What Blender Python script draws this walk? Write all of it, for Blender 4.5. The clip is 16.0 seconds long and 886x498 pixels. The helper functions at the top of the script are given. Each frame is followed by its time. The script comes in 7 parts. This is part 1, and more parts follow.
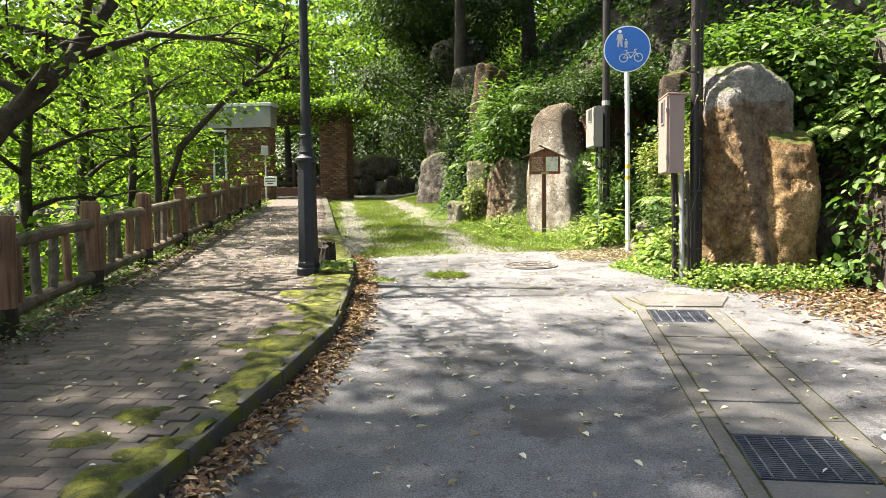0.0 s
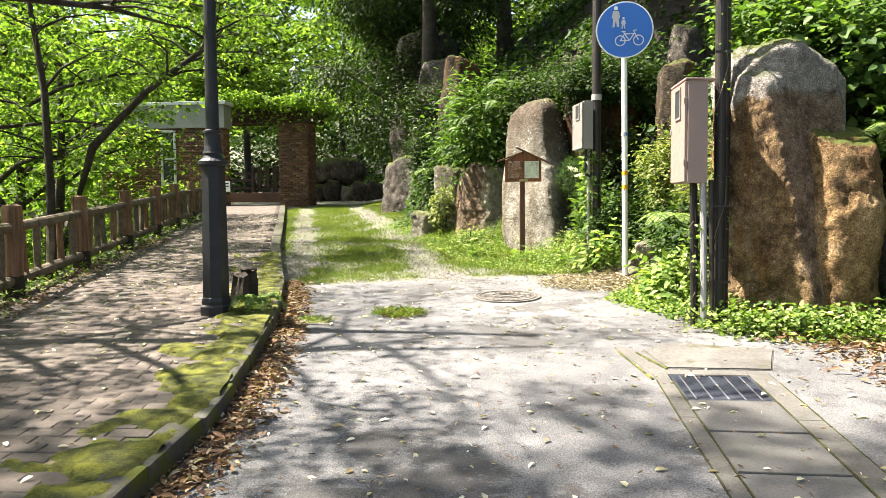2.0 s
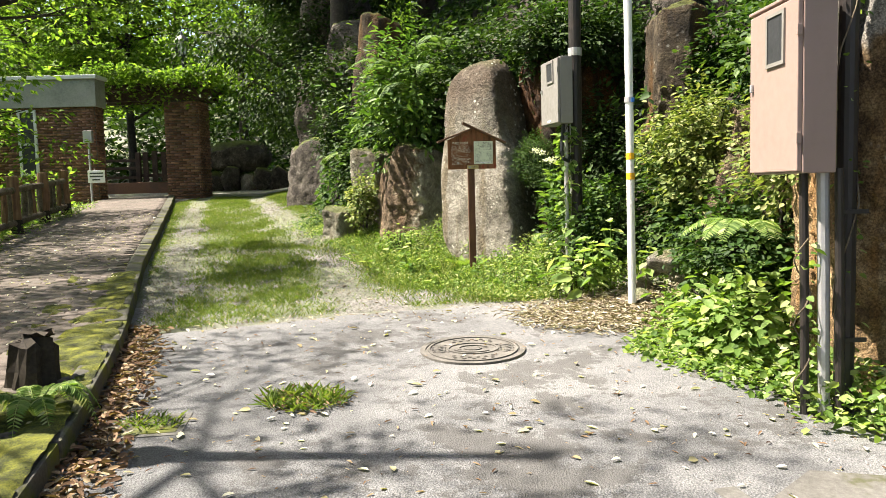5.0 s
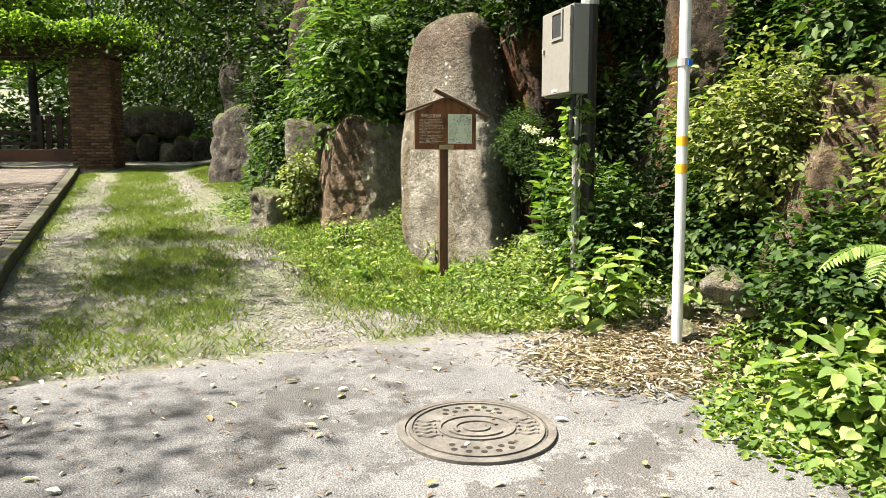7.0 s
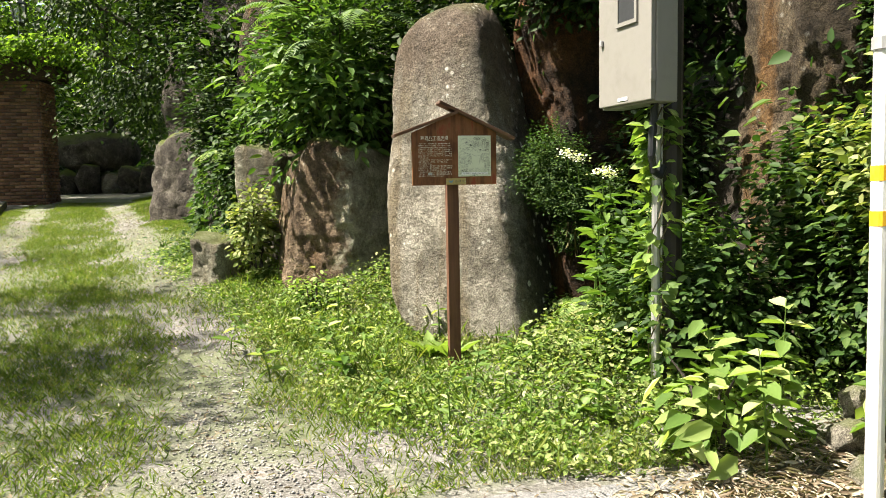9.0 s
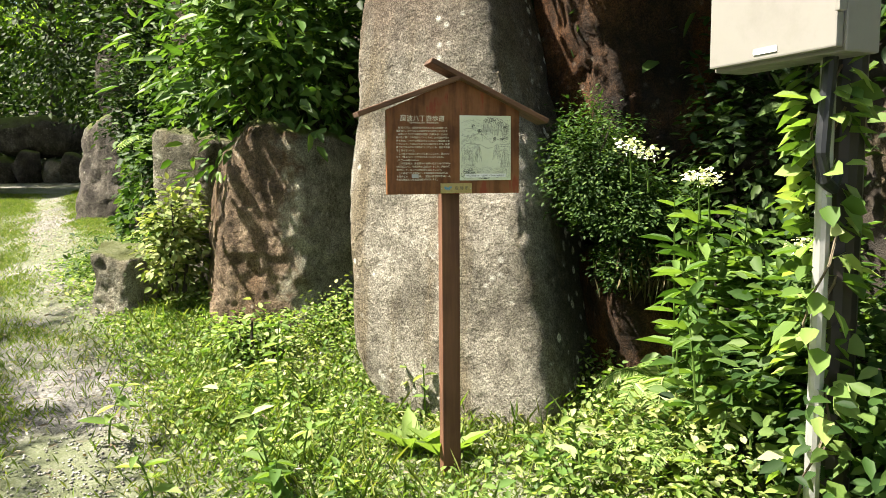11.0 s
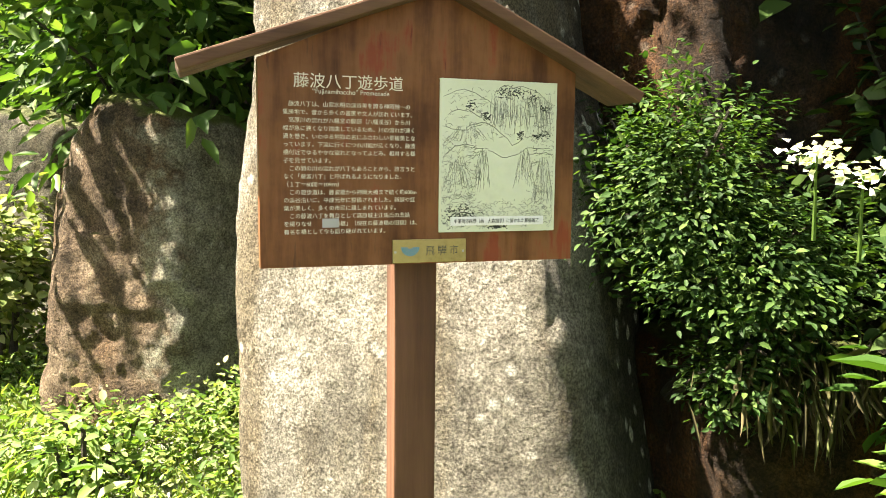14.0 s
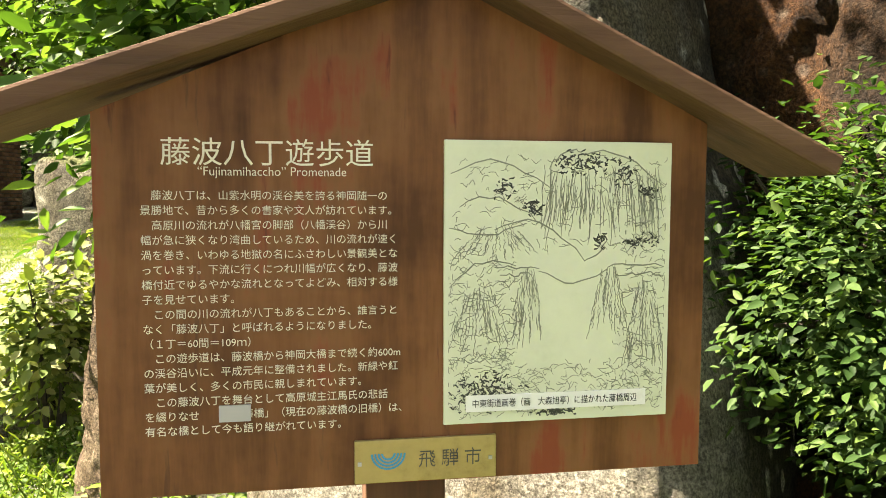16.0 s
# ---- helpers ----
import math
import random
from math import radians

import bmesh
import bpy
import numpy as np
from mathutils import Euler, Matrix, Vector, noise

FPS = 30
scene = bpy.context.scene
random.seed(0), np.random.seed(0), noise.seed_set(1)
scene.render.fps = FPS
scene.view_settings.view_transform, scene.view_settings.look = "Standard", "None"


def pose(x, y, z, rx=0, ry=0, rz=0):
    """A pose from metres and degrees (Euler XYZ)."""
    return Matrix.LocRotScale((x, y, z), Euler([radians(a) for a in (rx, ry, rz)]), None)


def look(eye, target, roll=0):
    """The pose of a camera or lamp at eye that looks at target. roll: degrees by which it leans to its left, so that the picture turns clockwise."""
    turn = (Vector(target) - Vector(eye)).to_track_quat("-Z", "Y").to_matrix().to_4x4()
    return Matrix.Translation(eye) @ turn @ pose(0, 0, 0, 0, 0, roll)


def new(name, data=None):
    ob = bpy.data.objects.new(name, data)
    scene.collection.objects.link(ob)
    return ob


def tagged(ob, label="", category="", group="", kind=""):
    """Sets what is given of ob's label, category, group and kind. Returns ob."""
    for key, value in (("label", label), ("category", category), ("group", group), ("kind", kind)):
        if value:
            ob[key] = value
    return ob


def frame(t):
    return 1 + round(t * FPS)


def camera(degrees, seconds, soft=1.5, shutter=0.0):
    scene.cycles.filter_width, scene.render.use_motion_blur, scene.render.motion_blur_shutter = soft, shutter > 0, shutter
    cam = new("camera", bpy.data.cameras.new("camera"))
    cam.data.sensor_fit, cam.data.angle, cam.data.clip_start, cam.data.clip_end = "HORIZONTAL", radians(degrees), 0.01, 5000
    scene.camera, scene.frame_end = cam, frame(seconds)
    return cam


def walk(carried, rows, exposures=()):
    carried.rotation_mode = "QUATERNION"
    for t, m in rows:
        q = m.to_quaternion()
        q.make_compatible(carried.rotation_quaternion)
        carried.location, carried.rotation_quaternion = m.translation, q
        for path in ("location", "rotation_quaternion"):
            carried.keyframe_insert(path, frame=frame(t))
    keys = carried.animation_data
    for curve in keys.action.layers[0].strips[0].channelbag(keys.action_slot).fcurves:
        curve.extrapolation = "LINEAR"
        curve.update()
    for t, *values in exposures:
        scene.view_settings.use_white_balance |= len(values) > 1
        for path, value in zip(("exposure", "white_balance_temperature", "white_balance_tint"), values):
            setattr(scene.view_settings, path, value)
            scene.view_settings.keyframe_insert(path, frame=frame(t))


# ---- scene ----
cam = camera(60.0, 16.0, soft=0.8)
METRES, EYE, TILT, LEAN, TURN = 12.0, 1.32, 0.0, 0.0, 8.9
ROWS = [
    (0.0, 0.0, 0.0, 0.0, -0.04, -3.43, 0.63),
    (0.5, 0.0077, 0.0392, 0.0022, -1.09, -3.05, 0.86),
    (1.0, 0.0111, 0.079, 0.004, -1.5, -2.96, 0.15),
    (1.5, 0.014, 0.1196, 0.006, -2.41, -2.97, 0.08),
    (2.0, 0.0177, 0.1596, 0.009, -1.85, -3.14, 0.45),
    (2.5, 0.0165, 0.1992, 0.0116, -2.22, -3.81, 0.56),
    (3.0, 0.02, 0.2392, 0.0124, -2.48, -4.11, 1.26),
    (3.5, 0.0193, 0.2755, 0.0133, -2.6, -4.12, 0.91),
    (4.0, 0.0183, 0.3132, 0.0161, -5.2, -4.83, 1.36),
    (4.5, 0.0205, 0.3508, 0.0189, -6.16, -5.07, 1.61),
    (5.0, 0.0177, 0.3871, 0.0211, -8.31, -4.52, 1.46),
    (7.5, 0.0188, 0.5703, 0.0304, -14.37, -6.7, 0.39),
    (8.0, 0.0211, 0.6081, 0.0327, -15.27, -5.96, 1.14),
    (8.5, 0.0268, 0.6441, 0.0357, -14.66, -4.94, 0.9),
    (9.0, 0.0298, 0.6801, 0.0373, -16.18, -4.84, 1.01),
    (11.5, 0.0702, 0.8378, 0.0433, -18.98, -6.28, 0.34),
    (12.0, 0.0771, 0.8613, 0.043, -20.14, -6.84, 0.37),
    (12.5, 0.0844, 0.883, 0.0438, -19.19, -5.35, -0.22),
    (13.0, 0.0883, 0.9024, 0.0451, -20.84, -5.92, 0.06),
    (13.5, 0.0975, 0.921, 0.0474, -21.53, -6.46, -0.01),
    (14.0, 0.1043, 0.9375, 0.0493, -20.96, -6.32, -0.6),
    (14.5, 0.111, 0.9501, 0.0516, -19.82, -6.29, 0.46),
    (15.0, 0.1194, 0.9616, 0.0541, -16.17, -6.15, -0.18),
    (15.5, 0.1232, 0.9715, 0.0556, -15.35, -4.68, 0.27),
    (16.0, 0.1275, 0.978, 0.0563, -12.26, -4.11, -0.18),
]
walk(cam, [(t, pose(0, 0, EYE, TILT, LEAN, TURN) @ pose(METRES * x, METRES * y, METRES * z, 90 + pitch, roll, yaw)) for t, x, y, z, yaw, pitch, roll in ROWS],
     exposures=[(0.0, 2.35, 6900, 14), (2.0, 2.35, 6900, 14), (5.0, 2.0, 6900, 13), (9.0, 1.95, 7000, 11), (11.7, 2.4, 7000, 10), (13.5, 2.85, 7200, 10), (16.0, 2.9, 7900, 11)])

S_UP = 0.057          # the lane climbs this much per metre ahead

# ---- world, sun, exposure ----
SUN_DIR = Vector((-0.53, 0.03, 0.85)).normalized()
elev = math.asin(SUN_DIR.z)
world = bpy.data.worlds.new("world")
scene.world = world
world.use_nodes = True
wn = world.node_tree
sky = wn.nodes.new("ShaderNodeTexSky")
sky.sky_type, sky.sun_disc = "NISHITA", False
sky.sun_elevation, sky.sun_rotation = elev, math.atan2(SUN_DIR.x, SUN_DIR.y)
sky.dust_density, sky.ozone_density, sky.air_density = 3.0, 1.0, 1.0
wn.nodes["Background"].inputs["Strength"].default_value = 0.085
wn.links.new(sky.outputs[0], wn.nodes["Background"].inputs["Color"])
sun = new("sun", bpy.data.lights.new("sun", "SUN"))
sun.data.energy, sun.data.angle, sun.data.color = 5.0, radians(0.9), (1.0, 0.95, 0.86)
sun.matrix_world = look(SUN_DIR * 40, (0, 0, 0))

# ---- plan ----
KERB = [(-12, -1.52), (-2, -1.54), (2.8, -1.57), (4.4, -1.61), (5.65, -1.71), (7.1, -2.02), (8.2, -2.28), (9.6, -2.7), (13.2, -3.98), (18, -5.55), (21.5, -6.7), (26, -8.2), (40, -12)]
CLIFF = [(-14, 5.2), (0, 4.2), (5, 3.5), (7.5, 3.0), (8.6, 2.7), (9.5, 2.1), (11, 1.75), (12.3, 1.35), (13.3, 0.9), (13.9, 0.3), (14.5, -0.5), (15.4, -1.2), (16.5, -1.9), (17.6, -2.5), (19, -2.9), (22, -3.7), (26, -4.4), (30, -4.8), (36, -5), (60, -5)]


def lerp_at(table, y):
    return float(np.interp(y, [p[0] for p in table], [p[1] for p in table]))


def kerb_x(y):
    return lerp_at(KERB, y)


def fence_x(y):
    return -4.46 - 0.285 * (y - 6.74) if y > 0 else -2.54 - 0.1 * y


def cliff_x(y):
    return lerp_at(CLIFF, y)


def smooth(a, b, v):
    v = min(1.0, max(0.0, (v - a) / (b - a)))
    return v * v * (3 - 2 * v)


def base_z(y):
    return S_UP * max(-25.0, min(y, 44.0))


def ground_z(x, y):
    """Height of the soil: lane, bank and hill to the right, gorge to the left."""
    z = base_z(y) - 0.012
    d = x - cliff_x(y)
    z += 0.16 * smooth(-1.7, -0.3, d) * smooth(9.5, 11.0, y)
    if d > -0.15:
        lump = noise.noise((x * 0.9, y * 0.9, 3.1)) * 0.35 + noise.noise((x * 2.7, y * 2.7, 7.7)) * 0.12
        e = d + 0.15
        z += 1.25 * smooth(0, 0.42, e) + 0.95 * max(0, e - 0.2) ** 0.96 + lump * smooth(0.05, 0.8, e)
        z = min(z, base_z(y) + 11 + lump)
    g = fence_x(y) - 0.55 - x
    if y < 23.5 and g > 0:
        drop = min(0.62 * g, 4.5)
        z -= drop * smooth(23.5, 21, y) - 0.25 * noise.noise((x * 0.5, y * 0.5, 1.3)) * smooth(0, 2, g)
        z += 0.25 * smooth(14, 40, g) * (g - 14) if g > 14 else 0
    if y > 31:
        z += 0.22 * (y - 31) * smooth(31, 34, y) if y < 60 else 6.4
    return z


# ---- mesh helpers ----
def mesh_ob(name, bm, material, parent=None, smooth_faces=False):
    me = bpy.data.meshes.new(name)
    bm.to_mesh(me)
    bm.free()
    me.materials.append(material)
    if smooth_faces:
        me.polygons.foreach_set("use_smooth", [True] * len(me.polygons))
    ob = new(name, me)
    ob.parent = parent
    return ob


def thing(name, label, category, at=(0, 0, 0), group="", kind=""):
    ob = new(name)
    ob.empty_display_size = 0.1
    ob.location = at
    return tagged(ob, label, category, group, kind)


def part(name, bm, material, parent, label="", soft=False):
    ob = mesh_ob(name, bm, material, parent, soft)
    return tagged(ob, label)


def from_arrays(name, verts, faces, material, parent=None):
    """One mesh of many alike faces; verts (N,3), faces (M,k)."""
    me = bpy.data.meshes.new(name)
    k = faces.shape[1]
    me.vertices.add(len(verts))
    me.vertices.foreach_set("co", np.asarray(verts, np.float32).ravel())
    me.loops.add(faces.size)
    me.loops.foreach_set("vertex_index", faces.astype(np.int32).ravel())
    me.polygons.add(len(faces))
    me.polygons.foreach_set("loop_start", np.arange(0, faces.size, k, dtype=np.int32))
    me.update(calc_edges=True)
    me.materials.append(material)
    ob = new(name, me)
    ob.parent = parent
    return ob


def box(bm, x0, x1, y0, y1, z0, z1, bevel=0.0, m=None):
    r = bmesh.ops.create_cube(bm, size=1, matrix=Matrix.Translation(((x0 + x1) / 2, (y0 + y1) / 2, (z0 + z1) / 2)) @ Matrix.Diagonal((x1 - x0, y1 - y0, z1 - z0, 1)))
    vs = r["verts"]
    if bevel:
        es = list({e for v in vs for e in v.link_edges})
        vs = list({v for f in bmesh.ops.bevel(bm, geom=es, offset=bevel, segments=2, affect="EDGES", profile=0.6)["faces"] for v in f.verts} | {v for v in vs if v.is_valid})
    if m is not None:
        bmesh.ops.transform(bm, matrix=m, verts=vs)
    return vs


def boxed(*a, **k):
    bm = bmesh.new()
    box(bm, *a, **k)
    return bm


def tube(bm, pts, radii, sides=10, wob=0.0, caps=True):
    """A tapered tube through points."""
    rings = []
    pts = [Vector(p) for p in pts]
    for i, p in enumerate(pts):
        d = (pts[min(i + 1, len(pts) - 1)] - pts[max(i - 1, 0)]).normalized()
        u = d.orthogonal().normalized() if abs(d.z) > 0.95 else d.cross(Vector((0, 0, 1))).normalized()
        w = d.cross(u)
        r = radii[i] if hasattr(radii, "__len__") else radii
        ring = []
        for s in range(sides):
            a = 2 * math.pi * s / sides
            q = r * (1 + wob * noise.noise((p.x * 3 + math.cos(a) * 2, p.y * 3 + math.sin(a) * 2, p.z * 3)))
            ring.append(bm.verts.new(p + (u * math.cos(a) + w * math.sin(a)) * q))
        rings.append(ring)
    for a, b in zip(rings, rings[1:]):
        for s in range(sides):
            bm.faces.new((a[s], a[(s + 1) % sides], b[(s + 1) % sides], b[s]))
    if caps:
        bm.faces.new(rings[0][::-1])
        bm.faces.new(rings[-1])
    return bm


def tubed(pts, radii, sides=10, wob=0.0):
    return tube(bmesh.new(), pts, radii, sides, wob)


def lathe(profile, sides=16, at=(0, 0)):
    """A turned solid from (radius, height) pairs."""
    bm = bmesh.new()
    return tube(bm, [(at[0], at[1], z) for r, z in profile], [r for r, z in profile], sides)


def disc(radius, thick, sides=48):
    bm = bmesh.new()
    bmesh.ops.create_cone(bm, cap_ends=True, segments=sides, radius1=radius, radius2=radius, depth=thick)
    return bm


rng = np.random.default_rng(7)


def unit(v):
    return v / np.maximum(np.linalg.norm(v, axis=1, keepdims=True), 1e-9)


def leaf_cloud(name, pos, way, up, length, width, material, parent=None, fold=0.25, fine=False, droop=0.15):
    """Many leaves in one mesh: pos, pointing way, facing up (N,3), length (N), width as a share of length."""
    n = len(pos)
    way = unit(way)
    side = unit(np.cross(way, up))
    up = np.cross(side, way)
    L = np.asarray(length)[:, None]
    W = L * width * 0.5
    tip = pos + way * L - up * L * droop
    if not fine:
        mid = pos + way * L * 0.45
        v = np.stack([pos, mid + side * W + up * W * fold, tip, mid - side * W + up * W * fold], 1).reshape(-1, 3)
        b = np.arange(n)[:, None] * 4
        f = np.concatenate([b + [0, 1, 2], b + [0, 2, 3]], 0)
        return from_arrays(name, v, f, material, parent)
    a = pos + way * L * 0.28
    c = pos + way * L * 0.66 - up * L * droop * 0.35
    v = np.stack([pos, a + side * W * 0.92 + up * W * fold, c + side * W * 0.8 + up * W * fold, tip, c - side * W * 0.8 + up * W * fold, a - side * W * 0.92 + up * W * fold], 1).reshape(-1, 3)
    b = np.arange(n)[:, None] * 6
    f = np.concatenate([b + [0, 1, 2, 3], b + [0, 3, 4, 5]], 0)
    return from_arrays(name, v, f, material, parent)


def random_dirs(n, lift=0.0):
    a = rng.uniform(0, 2 * math.pi, n)
    v = np.stack([np.cos(a), np.sin(a), rng.normal(lift, 0.35, n)], 1)
    return unit(v)


def near_up(n, spread):
    v = rng.normal(0, spread, (n, 3))
    v[:, 2] += 1
    return unit(v)


# ---- materials ----
def mat(name):
    m = bpy.data.materials.new(name)
    m.use_nodes = True
    nt = m.node_tree
    return m, nt, nt.nodes["Principled BSDF"]


def node(nt, kind, **values):
    n = nt.nodes.new("ShaderNode" + kind)
    for k, v in values.items():
        n.inputs[k.replace("_", " ")].default_value = v
    return n


def coords(nt):
    return nt.nodes.new("ShaderNodeTexCoord").outputs["Object"]


def noise_tex(nt, scale, detail=5.0, rough=0.6, vec=None):
    n = node(nt, "TexNoise", Scale=scale, Detail=detail, Roughness=rough)
    nt.links.new(vec if vec is not None else coords(nt), n.inputs["Vector"])
    return n.outputs["Fac"]


def ramp(nt, fac, stops):
    r = nt.nodes.new("ShaderNodeValToRGB")
    el = r.color_ramp.elements
    while len(el) < len(stops):
        el.new(0.5)
    for e, (p, c) in zip(el, stops):
        e.position, e.color = p, (*c, 1) if len(c) == 3 else c
    nt.links.new(fac, r.inputs["Fac"])
    return r.outputs["Color"]


def mask(nt, fac, lo, hi):
    r = nt.nodes.new("ShaderNodeMapRange")
    r.interpolation_type = "SMOOTHSTEP"
    r.inputs["From Min"].default_value, r.inputs["From Max"].default_value = lo, hi
    nt.links.new(fac, r.inputs["Value"])
    return r.outputs["Result"]


def blend(nt, fac, a, b, how="MIX"):
    m = nt.nodes.new("ShaderNodeMix")
    m.data_type, m.blend_type = "RGBA", how
    for s, v in ((0, fac), (6, a), (7, b)):
        if isinstance(v, (int, float)):
            m.inputs[s].default_value = v
        elif isinstance(v, tuple):
            m.inputs[s].default_value = (*v, 1)
        else:
            nt.links.new(v, m.inputs[s])
    return m.outputs[2]


def maths(nt, op, a, b=0.0):
    m = nt.nodes.new("ShaderNodeMath")
    m.operation = op
    for s, v in ((0, a), (1, b)):
        if isinstance(v, (int, float)):
            m.inputs[s].default_value = v
        else:
            nt.links.new(v, m.inputs[s])
    return m.outputs[0]


def bump(nt, bsdf, height, strength, distance):
    b = node(nt, "Bump", Strength=strength, Distance=distance)
    nt.links.new(height, b.inputs["Height"])
    nt.links.new(b.outputs["Normal"], bsdf.inputs["Normal"])


def surface(name, dark, mid, light, coarse=1.2, fine=30.0, rough=0.85, relief=0.4, depth=0.01, metal=0.0, spot=None, spec=0.3):
    """A worn surface: two scales of colour variation and a fine relief."""
    m, nt, b = mat(name)
    big, small = noise_tex(nt, coarse), noise_tex(nt, fine, 8.0, 0.7)
    both = maths(nt, "ADD", maths(nt, "MULTIPLY", big, 0.55), maths(nt, "MULTIPLY", small, 0.45))
    col = ramp(nt, both, [(0.33, dark), (0.5, mid), (0.68, light)])
    if spot:
        sc, lo, hi, colour = spot
        col = blend(nt, mask(nt, noise_tex(nt, sc, 4.0, 0.65), lo, hi), col, colour)
    nt.links.new(col, b.inputs["Base Color"])
    b.inputs["Roughness"].default_value, b.inputs["Metallic"].default_value = rough, metal
    b.inputs["Specular IOR Level"].default_value = spec
    bump(nt, b, small, relief, depth)
    return m


def normal_z(nt):
    s = nt.nodes.new("ShaderNodeSeparateXYZ")
    nt.links.new(nt.nodes.new("ShaderNodeNewGeometry").outputs["Normal"], s.inputs[0])
    return s.outputs["Z"]


def rock_mat(name, dark, mid, light, stain, lichen=0.5, moss=0.3, grain=38.0, streak=0.6, cap=None, side=None, crack=0.0, facet=None):
    """Weathered stone: mottled colour, vertical rust stains, pale lichen spots and moss on its ledges."""
    m, nt, b = mat(name)
    co = coords(nt)
    big, small = noise_tex(nt, 1.7, 6.0, 0.62, co), noise_tex(nt, grain, 9.0, 0.75, co)
    medium = noise_tex(nt, 7.0, 6.0, 0.7, co)
    chips = noise_tex(nt, 17.0, 5.0, 0.7, co)
    f = maths(nt, "ADD", maths(nt, "MULTIPLY", big, 0.5), maths(nt, "ADD", maths(nt, "MULTIPLY", small, 0.25), maths(nt, "MULTIPLY", medium, 0.25)))
    col = ramp(nt, f, [(0.4, dark), (0.5, mid), (0.59, light)])
    mp = node(nt, "Mapping")
    mp.inputs["Scale"].default_value = (4.0, 4.0, 0.45)
    nt.links.new(co, mp.inputs["Vector"])
    st = noise_tex(nt, 1.0, 6.0, 0.6, mp.outputs["Vector"])
    col = blend(nt, maths(nt, "MULTIPLY", mask(nt, st, 0.46, 0.62), streak), col, stain)
    if facet:
        fx = nt.nodes.new("ShaderNodeSeparateXYZ")
        nt.links.new(nt.nodes.new("ShaderNodeNewGeometry").outputs["Normal"], fx.inputs[0])
        turned = maths(nt, "ADD", fx.outputs["X"], maths(nt, "MULTIPLY", maths(nt, "SUBTRACT", big, 0.5), 0.5))
        col = blend(nt, mask(nt, turned, facet[0], facet[1]), col, ramp(nt, medium, [(0.35, tuple(c * 0.5 for c in facet[2])), (0.5, facet[2]), (0.68, tuple(c * 1.5 for c in facet[2]))]))
    if cap:
        sz = nt.nodes.new("ShaderNodeSeparateXYZ")
        nt.links.new(co, sz.inputs[0])
        lift = maths(nt, "ADD", sz.outputs["Z"], maths(nt, "MULTIPLY", maths(nt, "SUBTRACT", big, 0.5), 1.6))
        col = blend(nt, maths(nt, "MULTIPLY", mask(nt, lift, cap[0], cap[1]), cap[3]), col, ramp(nt, medium, [(0.3, tuple(c * 0.6 for c in cap[2])), (0.7, tuple(min(1, c * 1.3) for c in cap[2]))]))
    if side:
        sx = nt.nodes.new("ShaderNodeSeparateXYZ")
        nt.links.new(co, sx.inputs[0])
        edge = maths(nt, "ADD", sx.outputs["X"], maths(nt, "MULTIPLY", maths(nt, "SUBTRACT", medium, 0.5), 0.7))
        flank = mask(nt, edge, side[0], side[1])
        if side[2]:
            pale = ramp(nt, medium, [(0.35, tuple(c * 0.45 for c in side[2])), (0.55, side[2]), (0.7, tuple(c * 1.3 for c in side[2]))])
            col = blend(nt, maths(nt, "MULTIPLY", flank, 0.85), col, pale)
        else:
            # black flank: algae, with the shade on that side put into the colour
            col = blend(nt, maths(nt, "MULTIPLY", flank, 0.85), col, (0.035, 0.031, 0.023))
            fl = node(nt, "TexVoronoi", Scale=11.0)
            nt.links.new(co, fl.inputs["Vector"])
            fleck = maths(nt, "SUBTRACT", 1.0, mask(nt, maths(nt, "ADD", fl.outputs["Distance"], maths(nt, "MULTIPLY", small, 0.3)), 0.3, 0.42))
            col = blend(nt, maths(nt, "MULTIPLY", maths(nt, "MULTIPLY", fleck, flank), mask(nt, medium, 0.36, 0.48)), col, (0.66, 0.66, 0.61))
    col = blend(nt, 0.55, col, ramp(nt, chips, [(0.36, (0.45, 0.43, 0.4)), (0.5, (1.0, 1.0, 1.0)), (0.64, (1.35, 1.35, 1.33))]), "MULTIPLY")
    vo = node(nt, "TexVoronoi", Scale=16.0)
    nt.links.new(co, vo.inputs["Vector"])
    dots = maths(nt, "MULTIPLY", maths(nt, "SUBTRACT", 1.0, mask(nt, vo.outputs["Distance"], 0.12, 0.3)), mask(nt, noise_tex(nt, 3.1, 4.0, 0.6, co), 0.5, 0.62))
    col = blend(nt, maths(nt, "MULTIPLY", dots, lichen), col, (0.62, 0.62, 0.56))
    speck = noise_tex(nt, grain * 3.2, 4.0, 0.8, co)
    col = blend(nt, 0.75, col, ramp(nt, speck, [(0.4, (0.3, 0.28, 0.25)), (0.5, (0.95, 0.95, 0.95)), (0.6, (1.7, 1.7, 1.65))]), "MULTIPLY")
    up = mask(nt, maths(nt, "ADD", normal_z(nt), maths(nt, "MULTIPLY", big, 0.5)), 0.75, 1.1)
    col = blend(nt, maths(nt, "MULTIPLY", up, moss), col, (0.09, 0.12, 0.02))
    nt.links.new(col, b.inputs["Base Color"])
    b.inputs["Roughness"].default_value = 0.9
    b.inputs["Specular IOR Level"].default_value = 0.25
    seam = node(nt, "TexVoronoi", Scale=1.5)
    seam.feature = "DISTANCE_TO_EDGE"
    ns = node(nt, "TexNoise", Scale=3.0, Detail=5.0)
    nt.links.new(co, ns.inputs["Vector"])
    sc = nt.nodes.new("ShaderNodeVectorMath")
    sc.operation = "MULTIPLY_ADD"
    sc.inputs[1].default_value = (0.5, 0.5, 0.5)
    nt.links.new(ns.outputs["Color"], sc.inputs[0])
    nt.links.new(co, sc.inputs[2])
    nt.links.new(sc.outputs[0], seam.inputs["Vector"])
